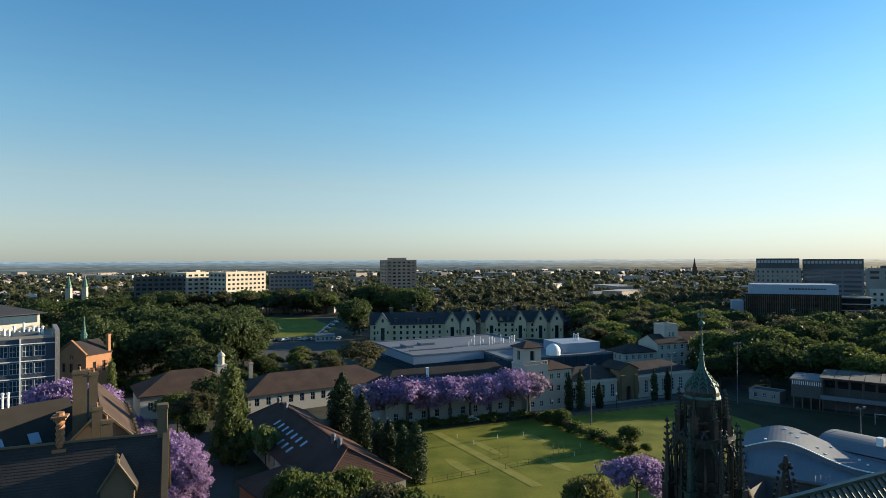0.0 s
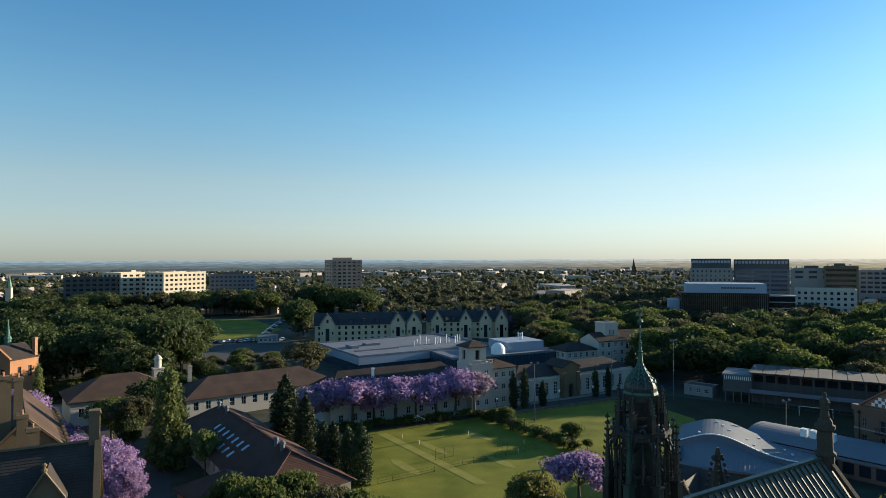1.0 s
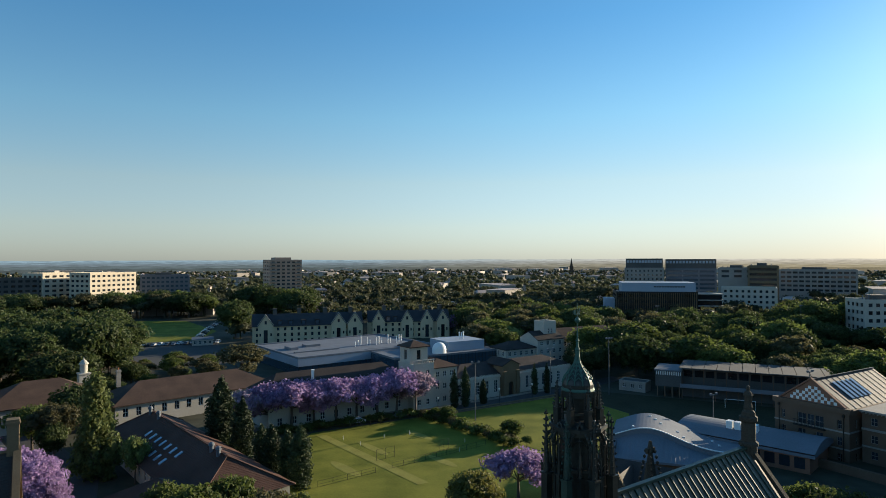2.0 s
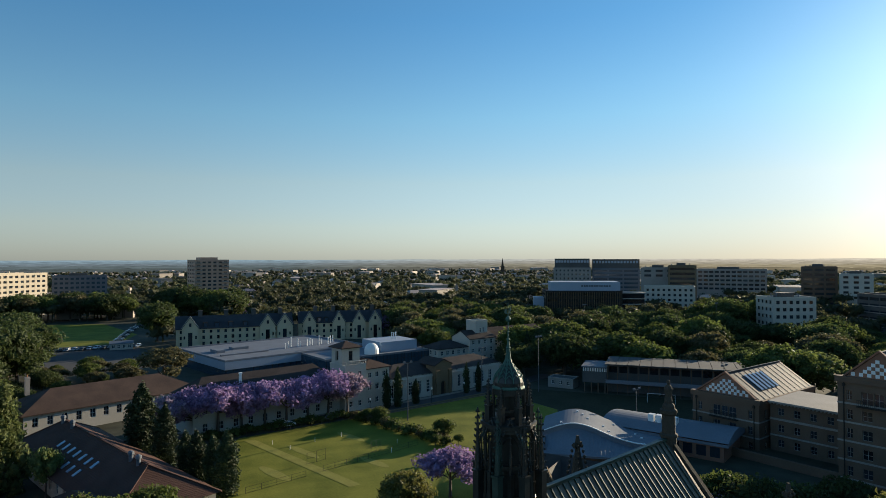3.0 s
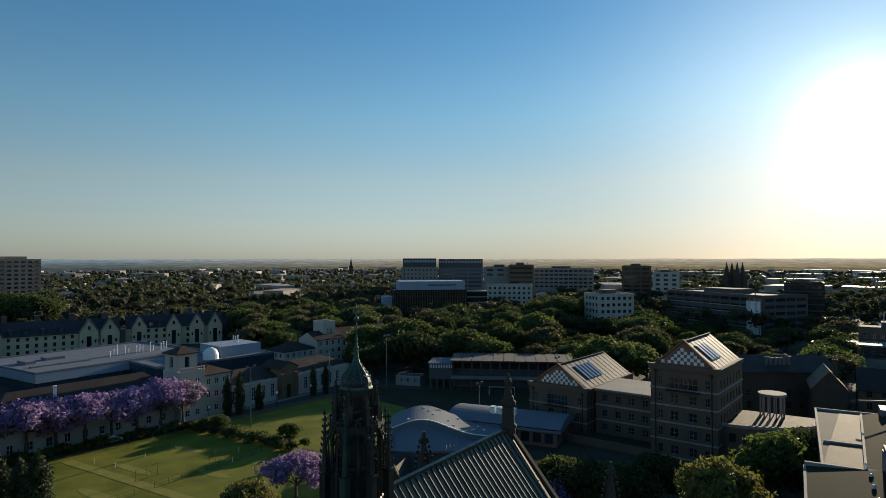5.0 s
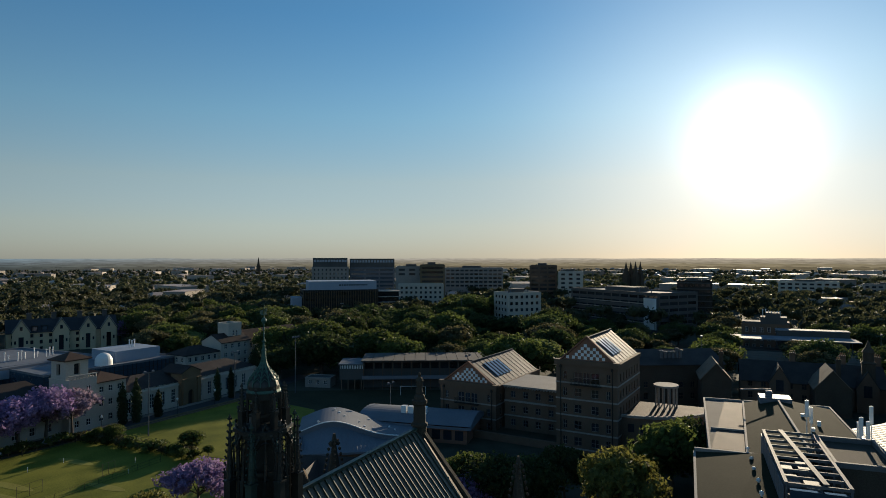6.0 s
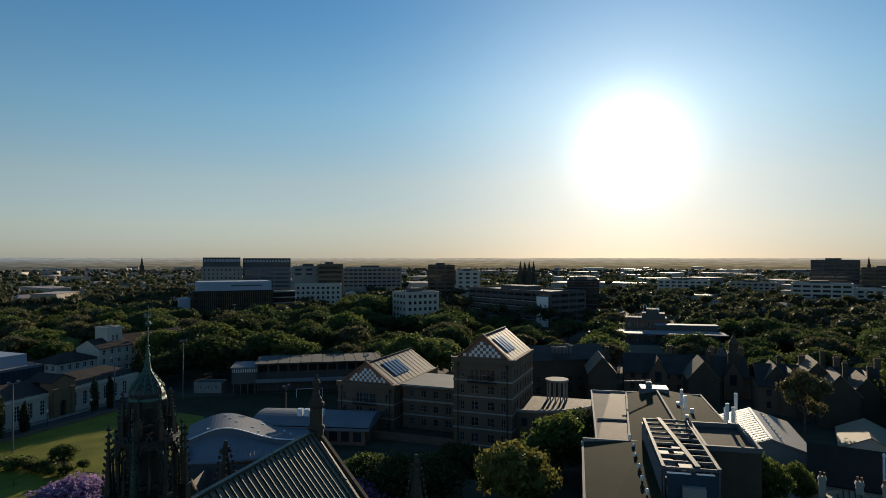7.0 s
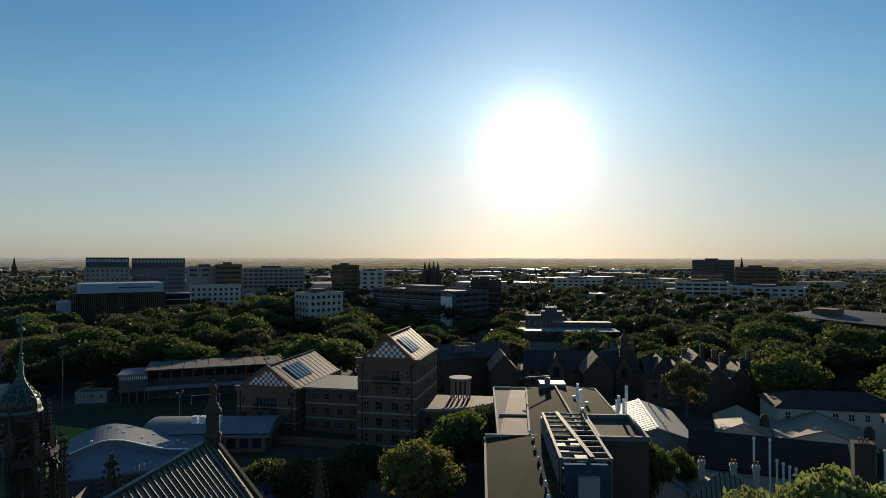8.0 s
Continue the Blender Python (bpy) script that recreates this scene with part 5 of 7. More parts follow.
# onion cap
cap = [(0.98, 7.75), (1.05, 7.92), (1.05, 8.15), (0.97, 8.42), (0.83, 8.68), (0.64, 8.94), (0.45, 9.18), (0.29, 9.42), (0.18, 9.68), (0.12, 10.1), (0.09, 10.6)]
bm = bmesh.new()
turned(bm, cap, 16)
onion = part("onion_cap", bm, IRON_BLACK, fl, "dark onion cap under green ribs")
for i in range(12):
    bm = bmesh.new()
    a = 2 * math.pi * i / 12
    pts = [Vector((r * 1.03 * math.cos(a), r * 1.03 * math.sin(a), z)) for r, z in cap[2:]]
    for p, q in zip(pts, pts[1:]):
        tube(bm, p, q, 0.042, 0.04, 5, cap=False)
    for k in range(1, 6):
        for s in (-1, 1):
            b_ = a + s * math.pi / 12
            r0, z0 = cap[k + 2]
            r1, z1 = cap[k + 3]
            tube(bm, (r0 * 1.03 * math.cos(a), r0 * 1.03 * math.sin(a), z0), (r1 * 1.08 * math.cos(b_), r1 * 1.08 * math.sin(b_), z1), 0.03, 0.03, 4, cap=False)
    part("cap_rib", bm, COPPER_GREEN, onion)
bm = bmesh.new()
turned(bm, [(1.06, 7.62), (1.13, 7.74), (1.07, 7.9)], 16)
part("cap_rim", bm, COPPER_GREEN, onion)
bm = bmesh.new()
turned(bm, [(0.09, 10.3), (0.19, 10.44), (0.09, 10.56), (0.07, 10.95), (0.14, 11.02), (0.06, 11.1), (0.04, 12.2), (0.14, 12.3), (0.2, 12.42), (0.14, 12.56), (0.03, 12.64), (0.02, 13.6)], 10)
needle = part("needle", bm, COPPER_GREEN, fl)
bm = bmesh.new()
box(bm, -0.3, 0.28, -0.02, 0.02, 12.8, 12.86), box(bm, -0.36, -0.14, -0.02, 0.02, 12.86, 13.1), box(bm, 0.02, 0.2, -0.02, 0.02, 12.86, 13.0), box(bm, 0.16, 0.26, -0.02, 0.02, 12.98, 13.2)
part("weathervane", bm, COPPER_GREEN, needle)

# stone pinnacles beside the hall
for x, y, zt, r in ((28.5, 52.2, 22.8, 0.85), (37.9, 37.4, 22.6, 0.75)):
    pin = thing("stone_pinnacle", "weathered gothic stone pinnacle with crockets", "pinnacle", x, y, 0, 20, group="stone pinnacles")
    pinnacle(pin, 0, 0, 11, zt, r * 1.45, STONE_DARK, 13)
    bm = bmesh.new()
    box(bm, -1.5, 1.5, -1.5, 1.5, 0, 11.5)
    part("buttress", bm, SANDSTONE, pin)

# dark gabled roofs between the lantern and the gymnasium
clo, CLW = from_line("cloister_range", "dark slate cloister range with small stone gables", "building", polar(22.5, 86), polar(35.5, 80))
bm = bmesh.new()
box(bm, 0, CLW, 0, 10, 0, 9.0)
part("wall", bm, STONE_DARK, clo)
bm = bmesh.new()
gable_roof(bm, 0, CLW, 0, 10, 9.0, 3.6, 0.4)
part("roof", bm, SLATE, clo)
for gx in (4, 9.5, 15):
    bm = bmesh.new()
    box(bm, gx, gx + 3.6, -0.8, 0, 0, 9.0)
    gable_wall(bm, gx, gx + 3.6, -0.8, 9.0, 3.4)
    gb = part("gable", bm, STONE_DARK, clo)
    bm = bmesh.new()
    gable_roof(bm, gx, gx + 3.6, -0.8, 5, 9.0, 3.3, 0.3, "y")
    part("gable_roof", bm, SLATE, gb)
    bm = bmesh.new()
    coping(bm, (gx - 0.2, -0.9, 8.8), (gx + 1.8, -0.9, 12.5), 0.4, 0.25), coping(bm, (gx + 3.8, -0.9, 8.8), (gx + 1.8, -0.9, 12.5), 0.4, 0.25)
    part("coping", bm, SANDSTONE, gb)


# ---- olive-roofed science building with steel plant frame ----
dk = thing("plant_building", "long building with olive sheet roof and open steel plant frame", "building", 59.0, 33.3, 0, -60)


def dkw(parent, name, x0, x1, y0, y1, h, mat, z0=0.0, label=""):
    bm = bmesh.new()
    box(bm, x0, x1, y0, y1, z0, h)
    return part(name, bm, mat, parent, label)


dkw(dk, "wall", 0.2, 8.2, -12, 23, 13.7, CONCRETE_DARK)
bm = bmesh.new()
face(bm, [(0, -12.3, 13.75), (8.3, -12.3, 13.75), (8.3, 23, 14.6), (0, 23, 14.0)])
face(bm, [(0, -12.3, 13.4), (0, -12.3, 13.75), (0, 23, 14.0), (0, 23, 13.5)])
part("roof_sheet", bm, ROOF_GREEN, dk, "olive green low-pitched roof sheet")
dkw(dk, "ridge_flashing", 0, 8.3, 22.8, 23.2, 14.5, CONCRETE, 13.9)
dkw(dk, "gutter", -0.15, 0.15, -12.3, 23, 14.05, CONCRETE, 13.7)
dkw(dk, "far_wall", 2.0, 22.5, 23.2, 60, 13.4, CONCRETE_DARK)
bm = bmesh.new()
face(bm, [(6.5, 23.2, 13.6), (13.8, 23.2, 15.0), (13.8, 58, 15.0), (8.5, 58, 13.6)])
part("roof_sheet", bm, ROOF_GREEN, dk)
bm = bmesh.new()
face(bm, [(13.8, 23.2, 15.0), (22.2, 23.2, 13.6), (22.2, 58, 13.6), (13.8, 58, 15.0)])
part("roof_sheet", bm, ROOF_GREEN, dk)
bm = bmesh.new()
face(bm, [(2.2, 27, 13.45), (6.4, 24, 13.45), (8.5, 59, 13.45), (5.5, 59, 13.45)])
part("gravel_roof", bm, TILE_BROWN, dk, "brown gravel roof strip")
for a, b in (((2.0, 23.4, 13.4), (2.0, 60, 13.4)), ((2.0, 60, 13.4), (22.4, 60, 13.4)), ((22.4, 60, 13.4), (22.4, 24, 13.4)), ((13.8, 24, 15.0), (13.8, 58, 15.0)), ((8.5, 58, 13.6), (6.5, 23.4, 13.6)), ((2.5, 38, 13.4), (7.2, 38, 13.4))):
    bm = bmesh.new()
    coping(bm, a, b, 0.3, 0.3)
    part("capping", bm, CONCRETE, dk, "pale metal capping")
for i in range(9):
    bm = bmesh.new()
    turned(bm, [(0.12, 13.6), (0.12, 14.45), (0.25, 14.5), (0.22, 14.75), (0.05, 14.85)], 8, centre=(6.6 + 0.1 * (i % 2), -9 + 4.2 * i))
    part("roof_vent", bm, PAINT_WHITE, dk)
for i in range(6):
    bm = bmesh.new()
    box(bm, 16 + (i % 2) * 1.5, 16.5 + (i % 2) * 1.5, 28 + 4.5 * i, 28.5 + 4.5 * i, 14.2, 15.1)
    part("roof_vent", bm, PAINT_WHITE, dk)
# dark stair block and the open frame
dkw(dk, "plant_tower", 14.6, 21.0, 14.0, 25.5, 16.4, STONE_DARK, 0, "dark brick plant tower")
bm = bmesh.new()
for x0, x1, y0, y1 in ((14.5, 21.1, 13.9, 14.3), (14.5, 21.1, 25.2, 25.6), (14.5, 14.9, 14.3, 25.2), (20.7, 21.1, 14.3, 25.2)):
    box(bm, x0, x1, y0, y1, 16.4, 17.0)
part("tower_parapet", bm, STEEL, dk)
dkw(dk, "lower_block", 8.4, 14.6, -10, 26, 12.2, STONE_DARK)
dkw(dk, "side_block", 14.6, 21.0, -10, 14.0, 9.0, STONE_DARK)
frame_ = new("plant_frame")
frame_.parent = dk
tagged(frame_, "open galvanised steel plant frame")
F0, F1, G0, G1 = 8.6, 14.4, 5.0, 26.0
for x in (F0, F1):
    dkw(frame_, "edge_beam", x - 0.18, x + 0.18, G0, G1, 17.0, STEEL, 16.6)
    for i in range(6):
        y0 = G0 + (G1 - G0) * i / 5
        dkw(frame_, "post", x - 0.1, x + 0.1, y0 - 0.1, y0 + 0.1, 16.6, STEEL, 12.2)
for i in range(10):
    y0 = G0 + (G1 - G0) * i / 9
    dkw(frame_, "cross_beam", F0 + 0.19, F1 - 0.19, y0 - 0.1, y0 + 0.1, 16.95, STEEL, 16.65)
bm = bmesh.new()
coping(bm, (12.2, G0, 17.05), (10.6, G1, 17.05), 0.55, 0.12)
part("walkway", bm, STEEL, frame_, "grated walkway across the frame")
for i in range(6):
    dkw(frame_, "air_unit", 9.4 + 2.2 * (i % 2), 11.0 + 2.2 * (i % 2), G0 + 2 + 5.5 * (i // 2), G0 + 5 + 5.5 * (i // 2), 14.2 + 0.2 * (i % 3), METAL_GREY, 12.25)
for i in range(13):
    y0 = G0 + 1.6 * i
    dkw(frame_, "screen_panel", F0 - 0.34, F0 - 0.2, y0, y0 + 1.45, 16.5, METAL_GREY, 12.6)
dkw(frame_, "glass_lobby", 8.9, 14.2, 4.4, 5.0, 16.4, GLASS_BLUE, 11.0, "glazed end of the plant room")
dkw(frame_, "white_tank", 10.4, 12.8, 3.6, 4.35, 15.2, CONCRETE, 12.2)
bm = bmesh.new()
coping(bm, (9.4, -10, 12.3), (9.4, 4.5, 12.3), 1.0, 0.1), coping(bm, (8.8, -10, 13.2), (8.8, 4.5, 13.2), 0.06, 0.06), coping(bm, (10.0, -10, 13.2), (10.0, 4.5, 13.2), 0.06, 0.06)
part("catwalk", bm, STEEL, frame_)
for x, y, h in ((14.8, 33, 20.0), (15.4, 33.5, 19.0), (20.0, 27, 19.5), (21.2, 29, 18.6), (21.8, 30, 20.4), (20.6, 31, 18.0)):
    bm = bmesh.new()
    tube(bm, (x, y, 13.4), (x, y, h), 0.07, 0.05, 6)
    box(bm, x - 0.22, x + 0.22, y - 0.15, y + 0.1, h - 2.4, h - 0.1)
    part("antenna", bm, PAINT_WHITE, dk, "white panel antenna on a mast")
bm = bmesh.new()
box(bm, 11.0, 16.0, 55, 59, 13.6, 15.4), box(bm, 12, 13, 55.5, 57, 15.4, 16.4), tube(bm, (8, 57, 16.2), (13, 57, 16.6), 0.12, 0.12, 6)
part("roof_plant", bm, METAL_GREY, dk)

# ---- tin-roofed hall ----
tin, TW = from_line("tin_hall", "rendered hall with bright sheet-metal gable roof", "building", (115.5, 36.5), (121.0, 24.5))
walls(tin, 0, TW, 0, 23, 6.6, CONCRETE, {"front": grid_openings(TW, 3, 1.6, [(2.4, 4.6)], 1)})
bm = bmesh.new()
gable_wall(bm, 0, TW, 0, 6.6, 2.1)
part("gable", bm, CONCRETE, tin)
bm = bmesh.new()
gable_roof(bm, 0, TW, 0, 23, 6.6, 2.1, 0.5, "y")
rf = part("roof", bm, TIN, tin, "pale zinc sheet roof")
for i in range(16):
    bm = bmesh.new()
    y = 0.4 + 1.45 * i
    coping(bm, (TW / 2, y, 8.72), (-0.3, y, 6.55), 0.06, 0.07)
    part("seam", bm, TIN, rf)
bm = bmesh.new()
coping(bm, (TW / 2, -0.4, 8.7), (TW / 2, 23.4, 8.7), 0.5, 0.12)
part("ridge_cap", bm, PAINT_WHITE, rf)
for i in range(8):
    bm = bmesh.new()
    y = 2 + 2.6 * i
    turned(bm, [(0.15, 7.6), (0.15, 8.3), (0.22, 8.35), (0.1, 8.6)], 8, centre=(TW / 2 + 1.8, y))
    part("roof_vent", bm, PAINT_WHITE, rf)

# ---- low white houses with dark slope, flues and hipped roofs ----
low, WL = from_line("long_workshop", "long white workshop with steep dark roof and white flues", "building", (111.6, 23.4), (116.4, 0.4))
walls(low, 0, WL, 0, 9, 5.2, RENDER_WHITE, {"front": grid_openings(WL, 8, 1.2, [(1.6, 3.2)], 1)})
bm = bmesh.new()
gable_roof(bm, 0, WL, 0, 9, 5.4, 4.4, 0.5)
part("roof", bm, PAINT_DARK, low, "near-black sheet roof")
for i, (x, h) in enumerate(((9.6, 11.0), (11.9, 11.0), (12.9, 7.8), (13.8, 7.4), (14.7, 7.0), (15.6, 6.8), (16.5, 6.4))):
    bm = bmesh.new()
    turned(bm, [(0.17, 0), (0.17, h - 0.4), (0.25, h - 0.4), (0.25, h - 0.2), (0.14, h)], 8, centre=(x, -1.2))
    part("flue", bm, PAINT_WHITE, low)
for nm, a, b, d, h, rise, mat, lab_ in (
    ("tiled_house", (136.3, 23.2), (138.2, 14.2), 16, 4.9, 2.2, IRON_TAN, "house with sunlit tan gabled iron roof"),
    ("tiled_house", (137.6, 12.4), (140.2, -3.2), 17, 4.6, 2.8, IRON_TAN, "long house with broad sunlit tan gabled roof"),
    ("rendered_terrace", (152, 14), (162, -10), 12, 8.0, 2.6, TILE_DARK, "white rendered terrace with dark roof"),
    ("verandah_cottage", (99.0, 20.4), (101.6, 10.6), 8, 4.4, 2.6, IRON_TAN, "small cottage with ribbed brown iron roof and chimneys"),
    ("blue_shed", (97.2, 29.2), (100.0, 20.9), 11, 4.2, 3.0, METAL_GREY, "small shed with pale blue sheet roof"),
    ("rendered_villa", (139, -7), (142, -20), 10, 9.5, 2.6, TILE_DARK, "tall white villa with verandah columns"),
):
    t, w = from_line(nm, lab_, "house", a, b)
    walls(t, 0, w, 0, d, h, RENDER_WHITE, {"front": grid_openings(w, max(2, int(w / 3)), 1.1, [(h - 2.6, h - 1.0)], 0.6)})
    bm = bmesh.new()
    (hip_roof(bm, 0, w, 0, d, h, rise, 0.6) if nm not in ("blue_shed", "tiled_house") else gable_roof(bm, 0, w, 0, d, h, rise, 0.5, "y"))
    part("roof", bm, mat, t)
    if nm in ("blue_shed", "tiled_house"):
        bm = bmesh.new()
        gable_wall(bm, 0, w, 0.02, h, rise * 0.94)
        part("gable", bm, RENDER_WHITE, t)
    if nm == "verandah_cottage":
        for i in range(14):
            bm = bmesh.new()
            x = 0.5 + i * (w - 1) / 13
            k = min(x, w - x, d / 2) / (d / 2)
            coping(bm, (x, -0.6, h + 0.02), (x, -0.6 + (d / 2 + 0.6) * k, h + rise * k), 0.12, 0.1)
            part("roof_rib", bm, TILE_DARK, t)
        for cx in (1.5, 6.0, w - 1):
            chimney(t, cx, d * 0.5, h + 0.5, h + rise + 1.6, 0.9, 0.7, RENDER_WHITE, 2)
    if nm == "tiled_house":
        bm = bmesh.new()
        turned(bm, [(0.9, h + 1.2), (0.9, h + 2.6), (0.6, h + 3.3), (0.1, h + 3.6)], 14, centre=(w - 0.5, 3))
        part("round_dormer", bm, TILE_BROWN, t)
stack = thing("brick_chimney_stack", "dark stone chimney stack beside white service pipes", "chimney", 108.5, -0.9, 0, -75)
chimney(stack, 0, 0, 0, 13.5, 2.6, 1.8, STONE_DARK, 3, "shaft")
pipes(stack, [(2.6, -0.4), (3.3, -0.4), (4.0, -0.4)], 0, 12.0, 13.2, 0.2, 8)

# ---- dark brick gothic college roofs and the grandstand beyond ----
for nm, lab_, a, b, d, h, rise, gab in (
    ("gothic_college", "dark brick college range with slate roofs and gables", polar(64.0, 192), polar(74.0, 196), 14, 6.6, 4.4, (7, 19, 27)),
    ("gothic_college", "dark brick college with sunlit slate gables and chimneys", polar(74.6, 180), polar(83.5, 186), 14, 7.5, 4.4, (5, 13, 22)),
    ("brick_annexe", "dark brick annexe with plant on its roof", polar(55.8, 178), polar(62.8, 188), 16, 11.0, 3.0, ()),
):
    t, w = from_line(nm, lab_, "building", a, b, group="gothic college")
    walls(t, 0, w, 0, d, h, BRICK_BROWN if gab else STONE_DARK, {"front": grid_openings(w, int(w / 3.4), 1.2, [(1.4, 3.2), (4.6, 6.2)], 0.8)}, frame_mat=SANDSTONE)
    bm = bmesh.new()
    gable_roof(bm, 0, w, 0, d, h, rise, 0.5)
    part("roof", bm, SLATE, t)
    for gx in gab:
        bm = bmesh.new()
        box(bm, gx, gx + 5, -1.4, 0, 0, h)
        gable_wall(bm, gx, gx + 5, -1.4, h, 4.2)
        gb = part("gable_bay", bm, BRICK_BROWN, t)
        bm = bmesh.new()
        gable_roof(bm, gx, gx + 5, -1.4, d / 2, h, 4.2, 0.35, "y")
        part("gable_roof", bm, SLATE, gb)
        bm = bmesh.new()
        box(bm, gx + 1.6, gx + 3.4, -1.5, -1.39, h - 2.6, h + 0.4)
        part("gable_window", bm, GLASS_DARK, gb)
        chimney(t, gx + 6.4, d / 2 + 1, h + 2, h + rise + 2.4, 1.4, 1.0, BRICK_BROWN, 3)
    if not gab:
        pipes(t, [(8 + 1.1 * i, 3) for i in range(6)], h + 1.2, 1.0, 2.4, 0.4, 6, STEEL)
for a0, d0, w0, d1, h0, r0, rz0 in ((69.3, 184, 8, 12, 7.2, 4.6, -62), (77.4, 178, 9, 13, 9.4, 5.0, -68), (79.0, 170, 8, 12, 8.6, 4.4, -70), (61.0, 172, 7, 12, 9.5, 4.0, -56), (80.9, 174, 7, 11, 8.0, 4.2, -70), (75.0, 182, 6, 10, 8.4, 3.8, -66)):
    t = thing("slate_gabled_house", "dark brick wing with steep slate roof catching low sun", "building", *polar(a0, d0), 0, rz0, "gothic wings")
    dkw(t, "wall", 0, w0, 0, d1, h0, STONE_DARK)
    bm = bmesh.new()
    gable_roof(bm, 0, w0, 0, d1, h0, r0, 0.4, "y")
    part("roof", bm, STONE_SLATE, t, "worn pale slate slopes")
    bm = bmesh.new()
    gable_wall(bm, 0, w0, 0, h0, r0)
    part("gable", bm, STONE_DARK, t)
    chimney(t, w0 * 0.8, d1 * 0.7, h0, h0 + r0 + 1.6, 1.0, 0.8, STONE_DARK, 2)
tur = thing("bell_turret", "small dark bell turret on the college roof", "turret", *polar(72.8, 196), 0, 0)
bm = bmesh.new()
turned(bm, [(1.6, 0), (1.6, 12.4), (1.9, 12.6), (1.3, 13.2), (1.3, 15.4), (1.6, 15.5), (0.7, 16.8), (0.1, 18.6)], 8)
part("shaft", bm, STONE_DARK, tur)
stand, GW = from_line("grandstand", "long low grandstand with white roof edge and tiered seats", "grandstand", polar(62.6, 262), polar(72.4, 268))
dkw(stand, "seating_bank", 0, GW, 4, 12, 5.0, CONCRETE_DARK)
for i in range(6):
    dkw(stand, "tier_step", 0.2, GW - 0.2, 4 - 0.9 * (i + 1), 4 - 0.9 * i, 4.4 - 0.7 * i, CONCRETE)
dkw(stand, "roof", -0.6, GW + 0.6, 1.5, 14, 9.4, METAL_WHITE, 9.0)
for i in range(10):
    dkw(stand, "post", 0.5 + i * (GW - 1) / 9 - 0.12, 0.5 + i * (GW - 1) / 9 + 0.12, 11.2, 11.5, 9.0, STEEL, 0)
dkw(stand, "back_roof", GW * 0.45, GW, 16, 22, 11.6, METAL_WHITE, 11.2)
dkw(stand, "back_wall", GW * 0.46, GW - 0.2, 16.3, 21.6, 11.2, CONCRETE_DARK)
club, CW = from_line("club_house", "ornate dark club house with stepped roof turrets", "building", polar(64.1, 292), polar(67.6, 292))
walls(club, 0, CW, 0, 10, 12.5, BRICK_BROWN, {"front": grid_openings(CW, 6, 1.2, [(2, 4), (5.5, 7.5), (9, 11)], 0.6)})
for x0, x1, h in ((0, CW, 13.2), (CW * 0.4, CW * 0.95, 15.2), (CW * 0.5, CW * 0.8, 17.0)):
    dkw(club, "stepped_roof", x0, x1, 1, 9, h, CONCRETE_DARK, 12.0 if h < 14 else h - 2.1)
pipes(club, [(CW * (0.45 + 0.06 * i), 4) for i in range(7)], 15.2, 1.5, 3.2, 0.15, 5)
wide, QW = from_line("library_building", "wide dark building with broad pale sheet roof", "building", polar(85.4, 320), polar(93.5, 300))
dkw(wide, "body", 0, QW, 0, 40, 12.4, CONCRETE_DARK)
for i in range(22):
    dkw(wide, "fin", i * QW / 22, i * QW / 22 + 0.25, -0.3, 0, 12.0, METAL_GREY, 1)
bm = bmesh.new()
face(bm, [(-2, -2, 14.6), (QW + 2, -2, 12.9), (QW + 2, 42, 14.4), (-2, 42, 15.6)])
face(bm, [(-2, -2, 14.1), (QW + 2, -2, 12.4), (QW + 2, -2, 12.9), (-2, -2, 14.6)])
part("roof", bm, ZINC, wide)
dkw(wide, "penthouse", 4, 14, 14, 22, 17.2, BRICK_BROWN, 14)

# ---- buildings by the drive: slate range, stone chimneys, glass office, tiled hall ----
rng_, RW = from_line("slate_range", "gothic stone range with blue slate roof and tall chimneys", "building", (-56.1, 65.8), (-33.5, 75.0), z=-0.7)
dkw(rng_, "wall", 0, RW, -7, 7, 11.6, SANDSTONE)
for s in (-1, 1):
    bm = bmesh.new()
    tiled_rows(bm, (0 if s < 0 else RW, s * 7.6, 10.9), (RW if s < 0 else 0, s * 7.6, 10.9), (0 if s < 0 else RW, 0, 20), (RW if s < 0 else 0, 0, 20), 34, lift=0.035)
    part("roof_slope", bm, SLATE, rng_, "blue-grey slates in courses")
bm = bmesh.new()
coping(bm, (0, 0, 20), (RW, 0, 20), 0.4, 0.2)
part("ridge", bm, SANDSTONE, rng_)
bm = bmesh.new()
for s in (-1, 1):
    coping(bm, (RW + 0.2, 0, 20.1), (RW + 0.2, s * 7.8, 10.8), 0.7, 0.5)
face(bm, [(RW, -7.4, 11), (RW, 7.4, 11), (RW, 0, 20)])
part("gable_coping", bm, SANDSTONE, rng_)
chimney(rng_, RW - 0.2, 0.3, 18, 23.5, 1.1, 1.3, SANDSTONE, 0)
bm = bmesh.new()
for k in range(26):
    a = k * 0.3
    z0, z1 = 19.4 + k * 0.13, 19.4 + (k + 1) * 0.13
    for q in range(8):
        t0, t1 = a + q * math.pi / 4, a + (q + 1) * math.pi / 4
        r0 = 0.5 if q % 2 else 0.4
        r1 = 0.4 if q % 2 else 0.5
        face(bm, [(13.6 + r0 * math.cos(t0), r0 * math.sin(t0), z0), (13.6 + r1 * math.cos(t1), r1 * math.sin(t1), z0), (13.6 + r1 * math.cos(t1 + 0.3), r1 * math.sin(t1 + 0.3), z1), (13.6 + r0 * math.cos(t0 + 0.3), r0 * math.sin(t0 + 0.3), z1)])
